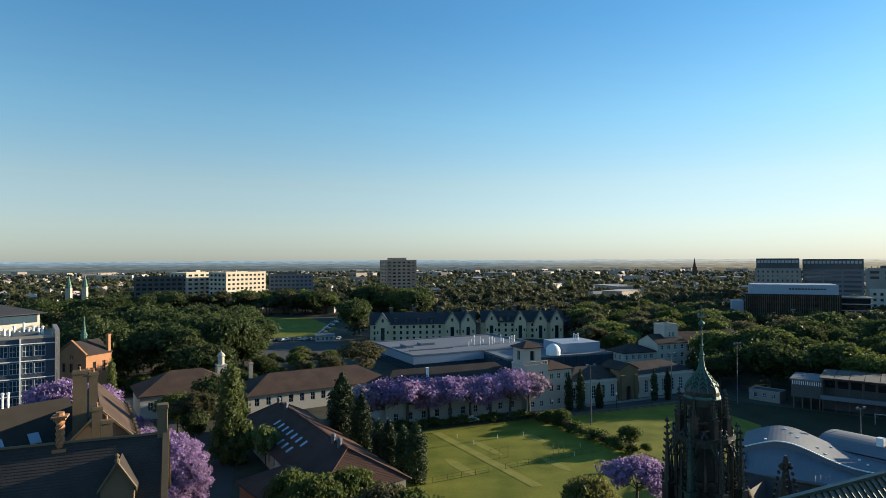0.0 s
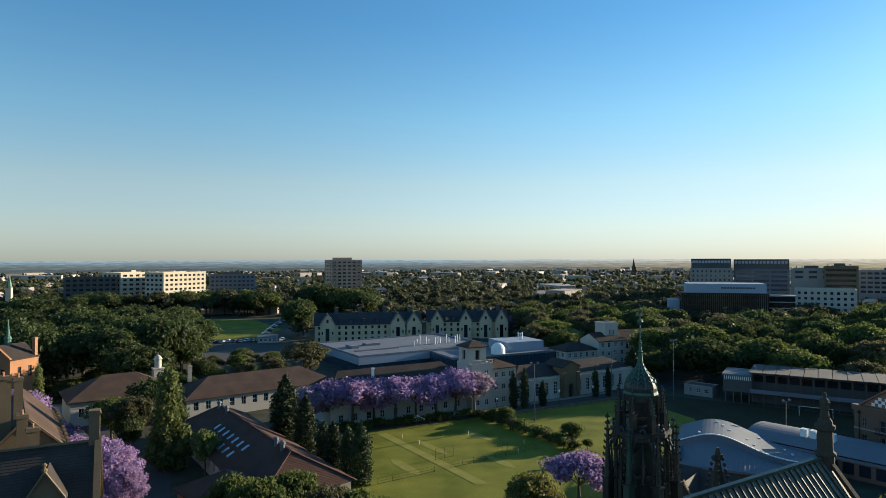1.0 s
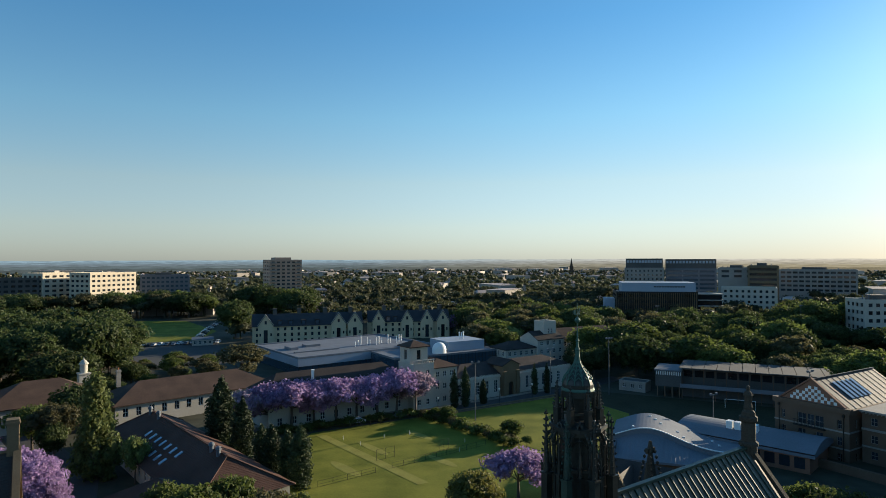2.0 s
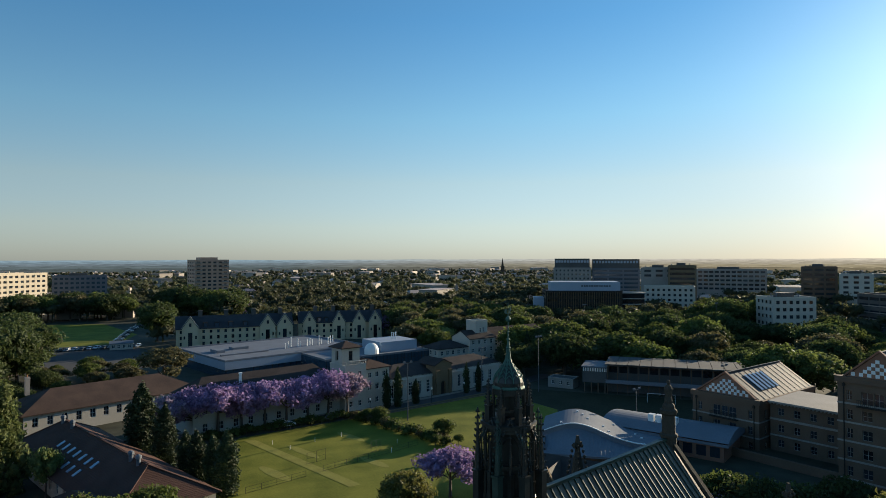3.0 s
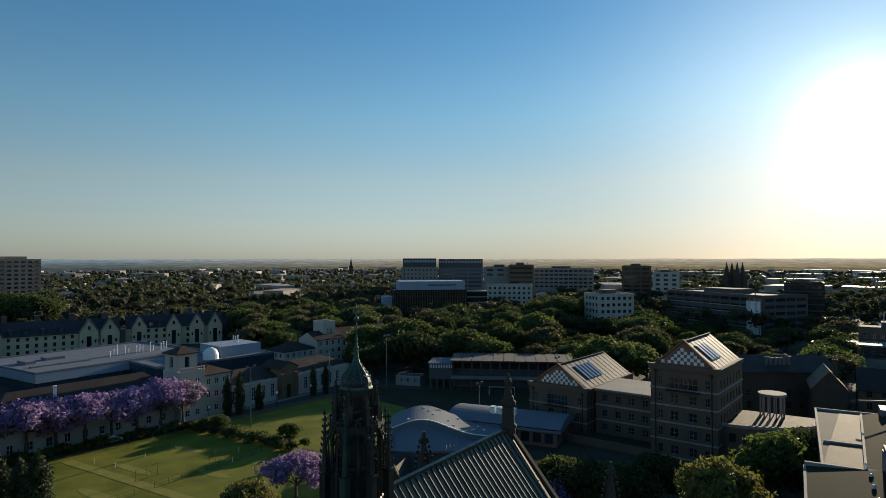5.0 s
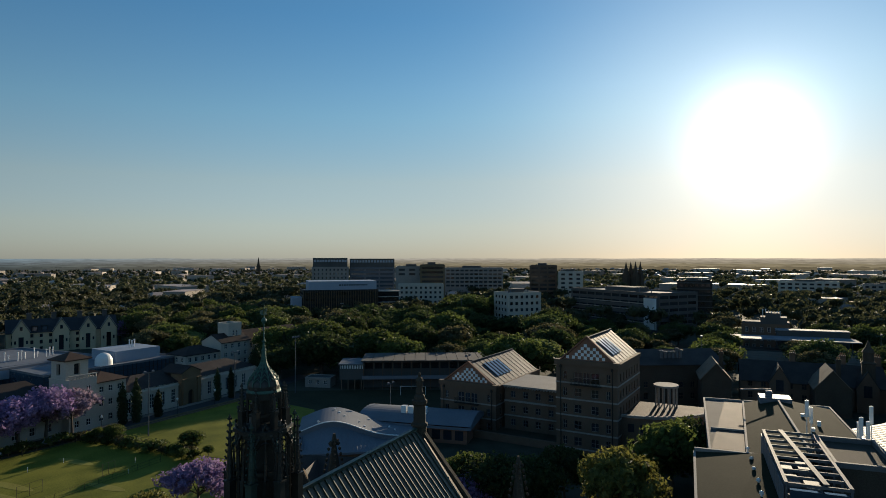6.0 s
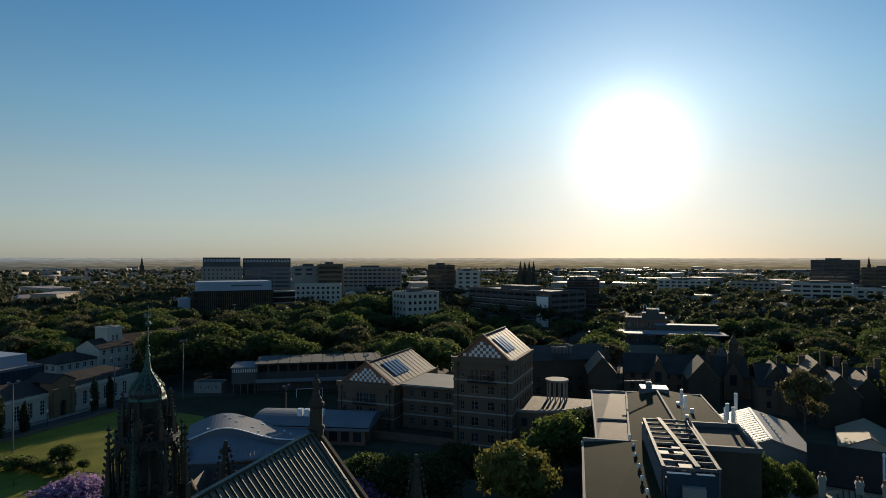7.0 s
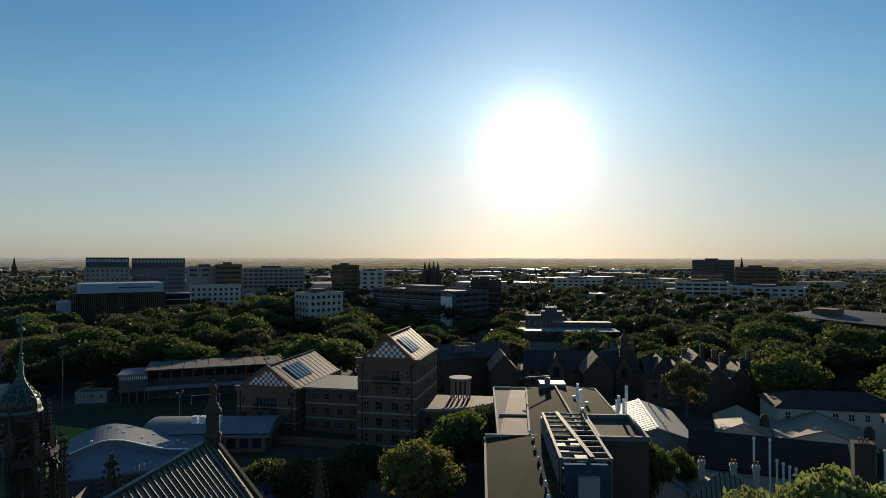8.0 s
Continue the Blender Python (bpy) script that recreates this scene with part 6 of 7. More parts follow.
box(bm, 12.9, 14.3, -0.7, 0.7, 17.6, 19.5), box(bm, 13.0, 14.2, -0.6, 0.6, 22.7, 23.0), box(bm, 12.8, 14.4, -0.8, 0.8, 23.0, 23.2), turned(bm, [(0.5, 23.2), (0.42, 23.5), (0.46, 23.6)], 8, centre=(13.6, 0))
part("twisted_chimney", bm, BRICK_ORANGE, rng_, "spiral orange brick chimney")
box_dm = bmesh.new()
box(box_dm, 18.4, 21.6, -6.4, -1.5, 13, 16.2)
gable_wall(box_dm, 18.4, 21.6, -6.4, 16.2, 2.6)
dm = part("dormer", box_dm, SANDSTONE, rng_, "stone gothic dormer")
bm = bmesh.new()
gable_roof(bm, 18.4, 21.6, -6.2, 0, 16.2, 2.4, 0.3, "y")
part("dormer_roof", bm, SLATE, dm)
bm = bmesh.new()
coping(bm, (18.1, -6.5, 15.9), (20, -6.5, 18.9), 0.45, 0.3), coping(bm, (21.9, -6.5, 15.9), (20, -6.5, 18.9), 0.45, 0.3), turned(bm, [(0.2, 18.9), (0.3, 19.3), (0.1, 19.5), (0.25, 19.8), (0.05, 20.0)], 8, centre=(20, -6.5))
part("finial_coping", bm, SANDSTONE, dm)
hall2 = thing("stone_hall", "stone gothic hall with stone-tiled roof and tall chimney stacks", "building", -52.8, 96.5, 0, 120.4)
dkw(hall2, "wall", 3, 33, -5, 5, 10.6, SANDSTONE)
for s in (-1, 1):
    bm = bmesh.new()
    tiled_rows(bm, (3 if s < 0 else 33, s * 5.4, 10.6), (33 if s < 0 else 3, s * 5.4, 10.6), (3 if s < 0 else 33, 0, 16), (33 if s < 0 else 3, 0, 16), 22, lift=0.04)
    part("roof_slope", bm, TILE_BROWN, hall2, "weathered brown roof slope")
bm = bmesh.new()
gable_wall(bm, -5.2, 5.2, 2.9, 10.6, 5.5, along="y")
for s in (-1, 1):
    coping(bm, (2.9, 0, 16.2), (2.9, s * 5.6, 10.5), 0.6, 0.4)
part("gable", bm, SANDSTONE, hall2)
for i in range(10):
    dkw(hall2, "battlement", 4 + 2.9 * i, 5.4 + 2.9 * i, -5.9, -5.5, 11.4, SANDSTONE, 9.6)
chimney(hall2, 6.5, 2.9, 10, 22.4, 1.6, 2.0, SANDSTONE, 2, "tall_chimney")
chimney(hall2, 6.5, 1.0, 10, 22.0, 1.5, 1.2, SANDSTONE, 1, "tall_chimney")
chimney(hall2, 0.5, 0.6, 8, 17.5, 1.6, 1.4, SANDSTONE, 2, "brick_chimney")
chimney(hall2, -2.5, -0.6, 8, 16.0, 1.3, 1.6, SANDSTONE, 1, "stone_chimney")
dark, DW = from_line("slate_wing", "long dark slate-roofed wing with rooflights and white flues", "building", polar(-38.5, 112), polar(-29.6, 118))
dkw(dark, "wall", 0, DW, 0, 16, 9.0, STONE_DARK)
bm = bmesh.new()
gable_roof(bm, 0, DW, 0, 16, 9.0, 7.6, 0.4)
drf = part("roof", bm, PAINT_DARK, dark, "almost black slate roof")
for x in (2, 7, 12):
    bm = bmesh.new()
    coping(bm, (x, 2.2, 11.3), (x, 3.6, 12.6), 1.6, 0.12)
    part("rooflight", bm, SKYLIGHT, drf)
pipes(dark, [(5.2, 8), (5.9, 8), (6.6, 8), (9.2, 8), (10, 8)], 16.4, 1.6, 2.4, 0.18, 9)
OFFICE_BLUE = material("blue_spandrel", (0.05, 0.065, 0.09), 0.5, vary=0.15, scale=0.5, spec=0.2)
office, OW = from_line("glass_office", "concrete-framed glass office with blue spandrels and rooftop flues", "building", (-126.4, 121.4), (-90.6, 145.6))
ops = [(0.8 + 2.4 * i, 2.9 + 2.4 * i, z, z + 2.5) for z in (2.6, 6.5, 10.4, 14.3, 18.2) for i in range(17)]
walls(office, 0, OW, 0, 16, 22.4, OFFICE_BLUE, {"front": ops, "right": [(1 + 2.4 * i, 3.1 + 2.4 * i, z, z + 2.5) for z in (6.5, 10.4, 14.3, 18.2) for i in range(6)]}, bars=(3, 2), glass_mat=GLASS_BLUE, frame_mat=PAINT_WHITE)
for i in range(7):
    dkw(office, "pier", 0.3 + 7.2 * i, 0.62 + 7.2 * i, -0.4, 0, 22.4, PAINT_WHITE)
for z in (5.4, 9.3, 13.2, 17.1, 21.0):
    dkw(office, "floor_band", 0, OW, -0.12, -0.01, z + 0.22, PAINT_WHITE, z)
dkw(office, "end_wall", OW - 0.02, OW + 0.9, -0.4, 16, 24.0, CONCRETE)
flat_roof(office, 0, OW, 0, 16, 22.4, CONCRETE, 0.5, 0.4, CONCRETE)
pipes(office, [(2 + 0.95 * i, 3 + 2 * ((i * 3) % 4)) for i in range(42)], 22.4, 1.0, 2.6, 0.24, 12, PAINT_WHITE)
for i in range(5):
    dkw(office, "roof_duct", 3 + 8 * i, 8 + 8 * i, 1.6 + i % 2, 2.5 + i % 2, 23.7, METAL_GREY, 22.4)
church, CHW = from_line("brick_hall", "orange brick hall with gable and green copper spirelet", "building", polar(-31.7, 212), polar(-29.8, 204))
walls(church, 0, CHW, 0, 9, 13.4, BRICK_ORANGE, {"front": [(1.6, 2.8, 8, 10.6), (4.4, 5.6, 8, 10.6), (7.4, 8.6, 8, 10.6), (4.6, 5.0, 11.8, 13.0), (5.4, 5.8, 11.8, 13.0)], "right": grid_openings(9, 2, 1.1, [(8, 11)], 1.2)}, frame_mat=SANDSTONE)
bm = bmesh.new()
gable_wall(bm, 0, CHW, 0, 13.4, 3.6)
coping(bm, (-0.2, 0, 13.3), (CHW / 2, 0, 17.1), 0.6, 0.3), coping(bm, (CHW + 0.2, 0, 13.3), (CHW / 2, 0, 17.1), 0.6, 0.3)
part("gable", bm, BRICK_ORANGE, church)
bm = bmesh.new()
gable_roof(bm, 0, CHW, 0.3, 9, 13.4, 3.5, 0.3, "y")
part("roof", bm, TILE_DARK, church)
chimney(church, CHW - 0.6, 8.2, 12, 18.4, 1.0, 0.9, BRICK_ORANGE, 0)
bm = bmesh.new()
turned(bm, [(0.8, 15.5), (0.8, 18.2), (1.0, 18.3), (0.5, 19.4), (0.08, 23.8)], 8, centre=(CHW / 2, 4))
part("spirelet", bm, COPPER_GREEN, church)
bl, BLW = from_line("lecture_building", "flat-roofed lecture building with wide dark roof and rooflights", "building", polar(-38, 262), polar(-32.9, 275))
dkw(bl, "wall", 0, BLW, 0, 22, 21.0, RENDER_WHITE)
dkw(bl, "glass_band", 1, BLW - 1, -0.1, 0.02, 20.6, GLASS_BLUE, 17.6)
bm = bmesh.new()
hip_roof(bm, -1, BLW + 1, -1, 23, 21.0, 4.0, 0.8)
part("roof", bm, SLATE_BLUE, bl)
hip, _ = from_line("skylight_hall", "long brick hall with red-brown tiled hipped roof and rooflights", "building", (-37.0, 141.0), (-16.3, 106.0))
HL = 47.5
walls(hip, -5, HL, -7.6, 7.6, 4.0, RENDER_WHITE, {"front": grid_openings(HL + 5, 14, 1.2, [(1.2, 3.0)], 1)})
for s in (-1, 1):
    bm = bmesh.new()
    p = [(-5.6, s * 8.3, 3.7), (HL + 0.6, s * 8.3, 3.7), (0.5, 0, 8.2), (HL - 7, 0, 8.2)]
    tiled_rows(bm, p[0] if s < 0 else p[1], p[1] if s < 0 else p[0], p[2] if s < 0 else p[3], p[3] if s < 0 else p[2], 26, lift=0.05)
    part("roof_slope", bm, TILE_RED, hip, "red-brown tiles in courses")
for x0, x1 in ((-5.6, 0.5), (HL + 0.6, HL - 7)):
    bm = bmesh.new()
    s = 1 if x0 < 0 else -1
    tiled_rows(bm, (x0, s * 8.3, 3.7), (x0, -s * 8.3, 3.7), (x1, s * 0.01, 8.2), (x1, -s * 0.01, 8.2), 26, lift=0.05)
    part("roof_hip", bm, TILE_RED, hip)
bm = bmesh.new()
coping(bm, (0.5, 0, 8.2), (HL - 7, 0, 8.2), 0.4, 0.16)
for s in (-1, 1):
    coping(bm, (HL - 7, 0, 8.2), (HL + 0.6, s * 8.3, 3.7), 0.4, 0.16), coping(bm, (0.5, 0, 8.2), (-5.6, s * 8.3, 3.7), 0.4, 0.16)
part("ridge_tiles", bm, TILE_RED, hip)
for i in range(7):
    for k, j in ((0.36, 0), (0.62, 1)):
        if j and i > 5:
            continue
        bm = bmesh.new()
        x = 11 + 2.9 * i + 1.2 * j
        y = -8.3 * k
        coping(bm, (x, y, 8.25 - 4.5 * k), (x, y - 1.3, 8.25 - 4.5 * (k + 1.3 / 8.3)), 0.8, 0.14)
        part("rooflight", bm, SKYLIGHT, hip, "small bright rooflight")
for x in (1.5, 7, HL - 12, HL - 9):
    bm = bmesh.new()
    turned(bm, [(0.35, 7.6), (0.35, 8.8), (0.5, 8.9), (0.45, 9.3), (0.1, 9.5)], 10, centre=(x, -0.6))
    part("roof_vent", bm, METAL_GREY, hip)
annex, _ = from_line("tiled_annexe", "low annexe with dark hipped tile roof below the hall", "building", (-30, 107), (-17, 91))
walls(annex, 0, 20, -5, 6, 3.4, BRICK_RED)
bm = bmesh.new()
hip_roof(bm, 0, 20, -5, 6, 3.4, 3.0, 0.6)
part("roof", bm, TILE_BROWN, annex)
brown, BW = from_line("arts_building", "long cream building with brown tiled roof and white cupola", "building", (-50.2, 160.4), (-15.6, 182.0))
walls(brown, 0, BW, 0, 15, 5.2, RENDER_WHITE, {"front": grid_openings(BW, 13, 1.2, [(2.2, 4.3)], 0.8)})
bm = bmesh.new()
hip_roof(bm, 0, BW, 0, 15, 5.2, 4.0, 0.7)
part("roof", bm, TILE_BROWN, brown)
walls(brown, -24, 0, 10, 26, 6.0, RENDER_WHITE, {"front": grid_openings(24, 7, 1.2, [(2.2, 4.3)], 0.8)})
bm = bmesh.new()
hip_roof(bm, -24, 0, 10, 26, 6.0, 4.6, 0.7)
part("roof", bm, TILE_BROWN, brown)
bm = bmesh.new()
box(bm, -2.1, 0.5, 25.5, 28.1, 6, 9.6), box(bm, -2.3, 0.7, 25.3, 28.3, 9.4, 9.7)
turned(bm, [(0.95, 9.7), (0.95, 11.9), (1.2, 12.0), (1.2, 12.2), (0.9, 12.6), (0.5, 13.1), (0.12, 13.3), (0.08, 13.9)], 12, centre=(-0.8, 26.8))
part("cupola", bm, RENDER_WHITE, brown, "white timber cupola")
chimney(brown, 6, 20, 6, 10.5, 1.0, 0.9, CONCRETE, 1)


# ---- buildings further off ----
def far_block(name, label, az0, az1, dist, top, depth, mat, storeys, cols, glass=None, roof=None, turn=0.0, fill=0.6, crown=True):
    a, b = polar(az0, dist), polar(az1, dist + turn)
    t, w = from_line(name, label, "building", a, b, group="distant buildings")
    base = max(0.0, top - storeys * 3.4)
    rows_ = [(base + 3.4 * i + 1.0, base + 3.4 * i + 2.6) for i in range(storeys)]
    plain_walls(t, 0, w, 0, depth, top, mat, {"front": grid_openings(w, cols, (w - 1.6) / cols * fill, rows_, 0.8), "left": grid_openings(depth, 4, (depth - 1.6) / 4 * fill, rows_, 0.8), "right": grid_openings(depth, 4, (depth - 1.6) / 4 * fill, rows_, 0.8)}, 0.35, glass)
    flat_roof(t, 0, w, 0, depth, top, roof or CONCRETE, 0.9, 0.5, mat)
    if crown:
        dkw(t, "lift_house", w * 0.3, w * 0.62, depth * 0.3, depth * 0.7, top + 2.6, CONCRETE_DARK, top)
        pipes(t, [(w * (0.12 + 0.13 * i), depth * 0.4) for i in range(6)], top, 0.8, 2.2, 0.25, int(dist), METAL_GREY)
    return t, w


tw, w = far_block("apartment_tower", "red-brown brick apartment tower with pale balconies", -5.19, -2.44, 600, 39.0, 24, BRICK_ROSE, 9, 6, crown=False, turn=9)
for i in range(9):
    for x0, x1 in ((0.4, 6.0), (w - 6.5, w - 0.4)):
        dkw(tw, "balcony", x0, x1, -1.4, 0, 39 - 3.4 * i - 1.6, CONCRETE, 39 - 3.4 * i - 2.6)
dkw(tw, "roof_house", w * 0.2, w * 0.7, 4, 18, 42.0, BRICK_ROSE, 39)
far_block("residential_block", "cream concrete residential block with small square windows", -19.2, -15.9, 500, 30.2, 20, CREAM_BLOCK, 6, 9, crown=False, turn=26)
far_block("residential_block", "cream block with darker end and square windows", -22.4, -19.5, 520, 30.0, 20, CREAM_BLOCK, 6, 6, crown=False, turn=22)
far_block("residential_block", "dark low residential block with pale stair tower", -26.4, -22.6, 520, 27.0, 18, CONCRETE_DARK, 5, 8, crown=False)
far_block("glass_office_block", "dark glass office with broad overhanging roof", -15.6, -11.8, 560, 27.0, 22, METAL_GREY, 5, 10, GLASS_BLUE)
hb, w = far_block("health_building", "dark glass health building with bronze fins and white top", 25.87, 32.6, 385, 19.6, 30, PAINT_DARK, 4, 14, GLASS_DARK, turn=6, fill=0.8, crown=False)
for i in range(44):
    dkw(hb, "fin", i * w / 44, i * w / 44 + 0.18, -0.5, 0, 19.8, SANDSTONE, 5)
dkw(hb, "plant_screen", 3.5, w - 0.5, 4, 26, 25.6, PANEL_PALE, 19.6, "white metal plant screen")
for i in range(12):
    dkw(hb, "sign_bar", 22 + 1.5 * i, 23.1 + 1.5 * i, 3.94, 3.998, 23.6, PAINT_DARK, 22.8)
dkw(hb, "side_block", -6.5, -0.4, 6, 20, 16, PANEL_PALE, 0)
for i in range(5):
    dkw(hb, "canopy", w, w + 15, 2 + 0.6 * i, 20, 5.6 + 3.4 * i, CONCRETE, 5.0 + 3.4 * i)
dkw(hb, "side_glass", w, w + 14, 4.5, 20, 19.0, GLASS_DARK, 0)
r1, w = far_block("research_building", "tall pale research building with slot windows", 26.6, 29.9, 540, 31.5, 30, CONCRETE, 7, 9, fill=0.35, crown=False)
dkw(r1, "attic", 1, w - 1, 1, 28, 40.0, CONCRETE_DARK, 31.5)
for i in range(12):
    dkw(r1, "attic_window", 1.8 + i * (w - 3) / 12, 3.6 + i * (w - 3) / 12, 0.9, 1.05, 38.5, SKYLIGHT, 36.5)
r2, w = far_block("research_building", "grey louvred research building with glazed attic", 30.0, 34.06, 545, 31.0, 30, METAL_GREY, 7, 3, GLASS_BLUE, fill=0.9, crown=False)
dkw(r2, "attic", 0, w, 1, 28, 39.4, CONCRETE_DARK, 31)
for i in range(15):
    dkw(r2, "attic_window", 0.8 + i * (w - 1) / 15, 2.4 + i * (w - 1) / 15, 0.9, 1.05, 38, SKYLIGHT, 36)
far_block("hospital_block", "beige concrete hospital block with stepped upper floors", 34.16, 37.2, 480, 32.5, 28, CONCRETE, 2, 3)
far_block("hospital_block", "cream hospital block with banded floors", 36.4, 38.69, 470, 34.1, 24, SANDSTONE, 5, 1, fill=0.95)
far_block("hospital_block", "pale grey lower hospital wing with square windows", 34.4, 38.58, 450, 20.1, 20, RENDER_WHITE, 5, 9, fill=0.45, crown=False)
far_block("slab_block", "long grey slab block with banded windows", 38.68, 44.02, 560, 30.3, 20, CONCRETE, 5, 12, fill=0.75)
far_block("concrete_tower", "brown concrete tower with taller core", 46.43, 48.9, 520, 33.0, 20, BRICK_BROWN, 8, 3, fill=0.8)
far_block("white_block", "white rendered block with banded dark windows", 49.0, 51.2, 500, 28.5, 20, RENDER_WHITE, 5, 3, fill=0.5)
far_block("white_block", "small white six-storey block with plant on its roof", 44.44, 47.45, 330, 20.8, 16, RENDER_WHITE, 5, 6, turn=10, fill=0.55)
fb, w = far_block("faculty_building", "long grey faculty building with banded windows and a white louvred end", 50.15, 57.6, 395, 20.6, 30, CONCRETE_DARK, 5, 10, turn=-50, fill=0.9)
for i in range(12):
    dkw(fb, "louvre", w - 9.5 + 0.72 * i, w - 9.05 + 0.72 * i, -0.9, -0.5, 18.4, PAINT_WHITE, 2.0)
dkw(fb, "louvre_frame", w - 9.8, w - 0.6, -0.5, -0.3, 18.8, METAL_GREY, 1.6)
for i in range(4):
    dkw(fb, "floor_edge", 0, w - 10, -0.35, -0.01, 5.4 + 3.4 * i, CONCRETE, 4.9 + 3.4 * i)
ft, w = far_block("faculty_tower", "dark faculty tower with vertical ribs and banded floors", 59.1, 61.9, 380, 26.0, 24, PAINT_DARK, 7, 6, fill=0.7)
for i in range(7):
    dkw(ft, "floor_edge", -0.1, w + 0.1, -0.3, -0.01, 26.0 - 3.4 * i, CONCRETE_DARK, 25.5 - 3.4 * i)
far_block("apartment_slab", "dark apartment slab with banded balconies", 78.38, 81.66, 700, 37.1, 26, CONCRETE_DARK, 8, 4, fill=0.9)
far_block("apartment_slab", "dark stepped apartment block", 81.7, 84.9, 650, 30.6, 26, BRICK_BROWN, 7, 4, fill=0.9)
far_block("white_block", "white stepped office block with dark window bands", 77.0, 81.23, 550, 19.8, 24, RENDER_WHITE, 4, 6, fill=0.8)
far_block("white_block", "long pale office block with window bands", 81.3, 86.8, 560, 16.1, 24, RENDER_WHITE, 3, 9, fill=0.6)
far_block("office_block", "pale mid-rise office beyond the oval", 66.8, 71.0, 640, 18, 22, RENDER_WHITE, 4, 8, fill=0.6)
far_block("office_block", "grey mid-rise office beyond the trees", 72.5, 76.0, 660, 16, 22, CONCRETE, 3, 8, fill=0.6)
for i, (a0, d0) in enumerate(((-31.0, 430), (-29.9, 445))):
    sp = thing("church_tower", "pale stone church tower with green spire", "church", *polar(a0, d0), 0, 10, group="church towers")
    dkw(sp, "tower", -1.4, 1.4, -1.4, 1.4, 24, CREAM_BLOCK)
    bm = bmesh.new()
    turned(bm, [(1.8, 24), (1.5, 25.5), (0.15, 31.5)], 8)
    part("spire", bm, COPPER_GREEN, sp)
for a0, d0, h in ((22.0, 1250, 42), (54.9, 700, 36), (55.3, 705, 36), (55.7, 700, 36), (56.1, 705, 36), (82.2, 1400, 43)):
    sp = thing("church_spire", "thin dark church spire on the skyline", "church", *polar(a0, d0), 0, 0, group="skyline spires")
    bm = bmesh.new()
    box(bm, -3, 3, -3, 3, 0, h * 0.6)
    turned(bm, [(3, h * 0.6), (2.2, h * 0.7), (0.15, h)], 8)
    part("spire", bm, STONE_DARK, sp)


# ---- planting ----
bpy.context.view_layer.update()
FOOTPRINTS = []
for ob in [o for o in scene.objects if o.parent is None and o.type == "EMPTY"]:
    lo, hi = [1e9, 1e9], [-1e9, -1e9]
    inv = ob.matrix_world.inverted()
    for ch in ob.children_recursive:
        if ch.type == "MESH":
            m = inv @ ch.matrix_world
            for c in ch.bound_box:
                p = m @ Vector(c)
                for k in (0, 1):
                    lo[k], hi[k] = min(lo[k], p[k]), max(hi[k], p[k])
    FOOTPRINTS.append((inv, lo, hi))


OPEN = [(*polar(-15.0, 395), 72), (*polar(64.2, 390), 32), (*polar(-13, 288), 34)]


def clear(x, y, r):
    if any(math.hypot(x - a, y - b) < c for a, b, c in OPEN):
        return False
    for inv, lo, hi in FOOTPRINTS:
        p = inv @ Vector((x, y, 0))
        if lo[0] - r < p.x < hi[0] + r and lo[1] - r < p.y < hi[1] + r:
            return False
    return True


def belt(keys, az0, az1, d0, d1, step, lo, hi, group, seed, gap=2.5):
    rng = np.random.default_rng(seed)
    for x, y in sector(az0, az1, d0, d1, step, seed):
        if clear(x, y, gap):
            k = keys[int(rng.integers(len(keys)))]
            tree(k, x, y, lo + (hi - lo) * rng.random(), 360 * rng.random(), group=group, wide=0.9 + 0.45 * rng.random())


# jacaranda avenue
for i in range(9):
    x, y = -19 + 5.15 * i, 147.8 + 1.75 * i + (0.8 if i % 2 else 0)
    tree(("jacaranda_pale" if i in (0, 8) else ("jacaranda_a", "jacaranda_b")[i % 2]), x, y, 11.0 + 1.6 * ((i * 7) % 5) / 5, 47 * i, group="jacaranda avenue", wide=0.9 + 0.05 * ((i * 3) % 4))
for x, y, h in ((31, 100.5, 8.6), (-49.5, 100, 9.6), (-84.5, 137.5, 15.0), (-79.5, 141, 13.0), (-62, 128, 6), (-70, 140, 5.5), (-58, 116, 6), (56, 72, 9), (61, 70, 8), (28, 340, 10), (66, 322, 12), (-12, 420, 16)):
    tree("jacaranda_b" if h < 9 else "jacaranda_a", x, y, h, x * 31 % 360, group="scattered jacarandas", wide=1.15 if h < 11 else 0.8)
for x, y, h, sp in ((-40.3, 93.2, 15.6, 40), (-37.6, 91.4, 12.0, 200)):
    tree("jacaranda_near", x, y, h, sp, group="scattered jacarandas", wide=0.92)
# cypresses
for x, y, h in ((-21.9, 134.5, 15.2), (-17.0, 129, 12.0), (-10.4, 118.5, 9.4), (-7.4, 115.5, 9.2), (-5.0, 112.5, 10.6), (-12.4, 121, 8.8)):
    tree("cypress", x, y, h, x * 17 % 360, group="field cypresses", wide=1.2)
for a, d, h in ((11.35, 168.0, 9.8), (12.35, 169.5, 10.2), (18.65, 186.5, 8.6), (19.75, 188.5, 8.4), (24.2, 238, 12)):
    tree("pencil_pine", *polar(a, d), h, a * 50, group="pencil cypresses")
tree("cypress", *polar(14.0, 173), 6.6, 20, group="field cypresses", wide=1.05)
tree("cypress", *polar(21.8, 205), 11.5, 80, group="field cypresses", wide=1.2)
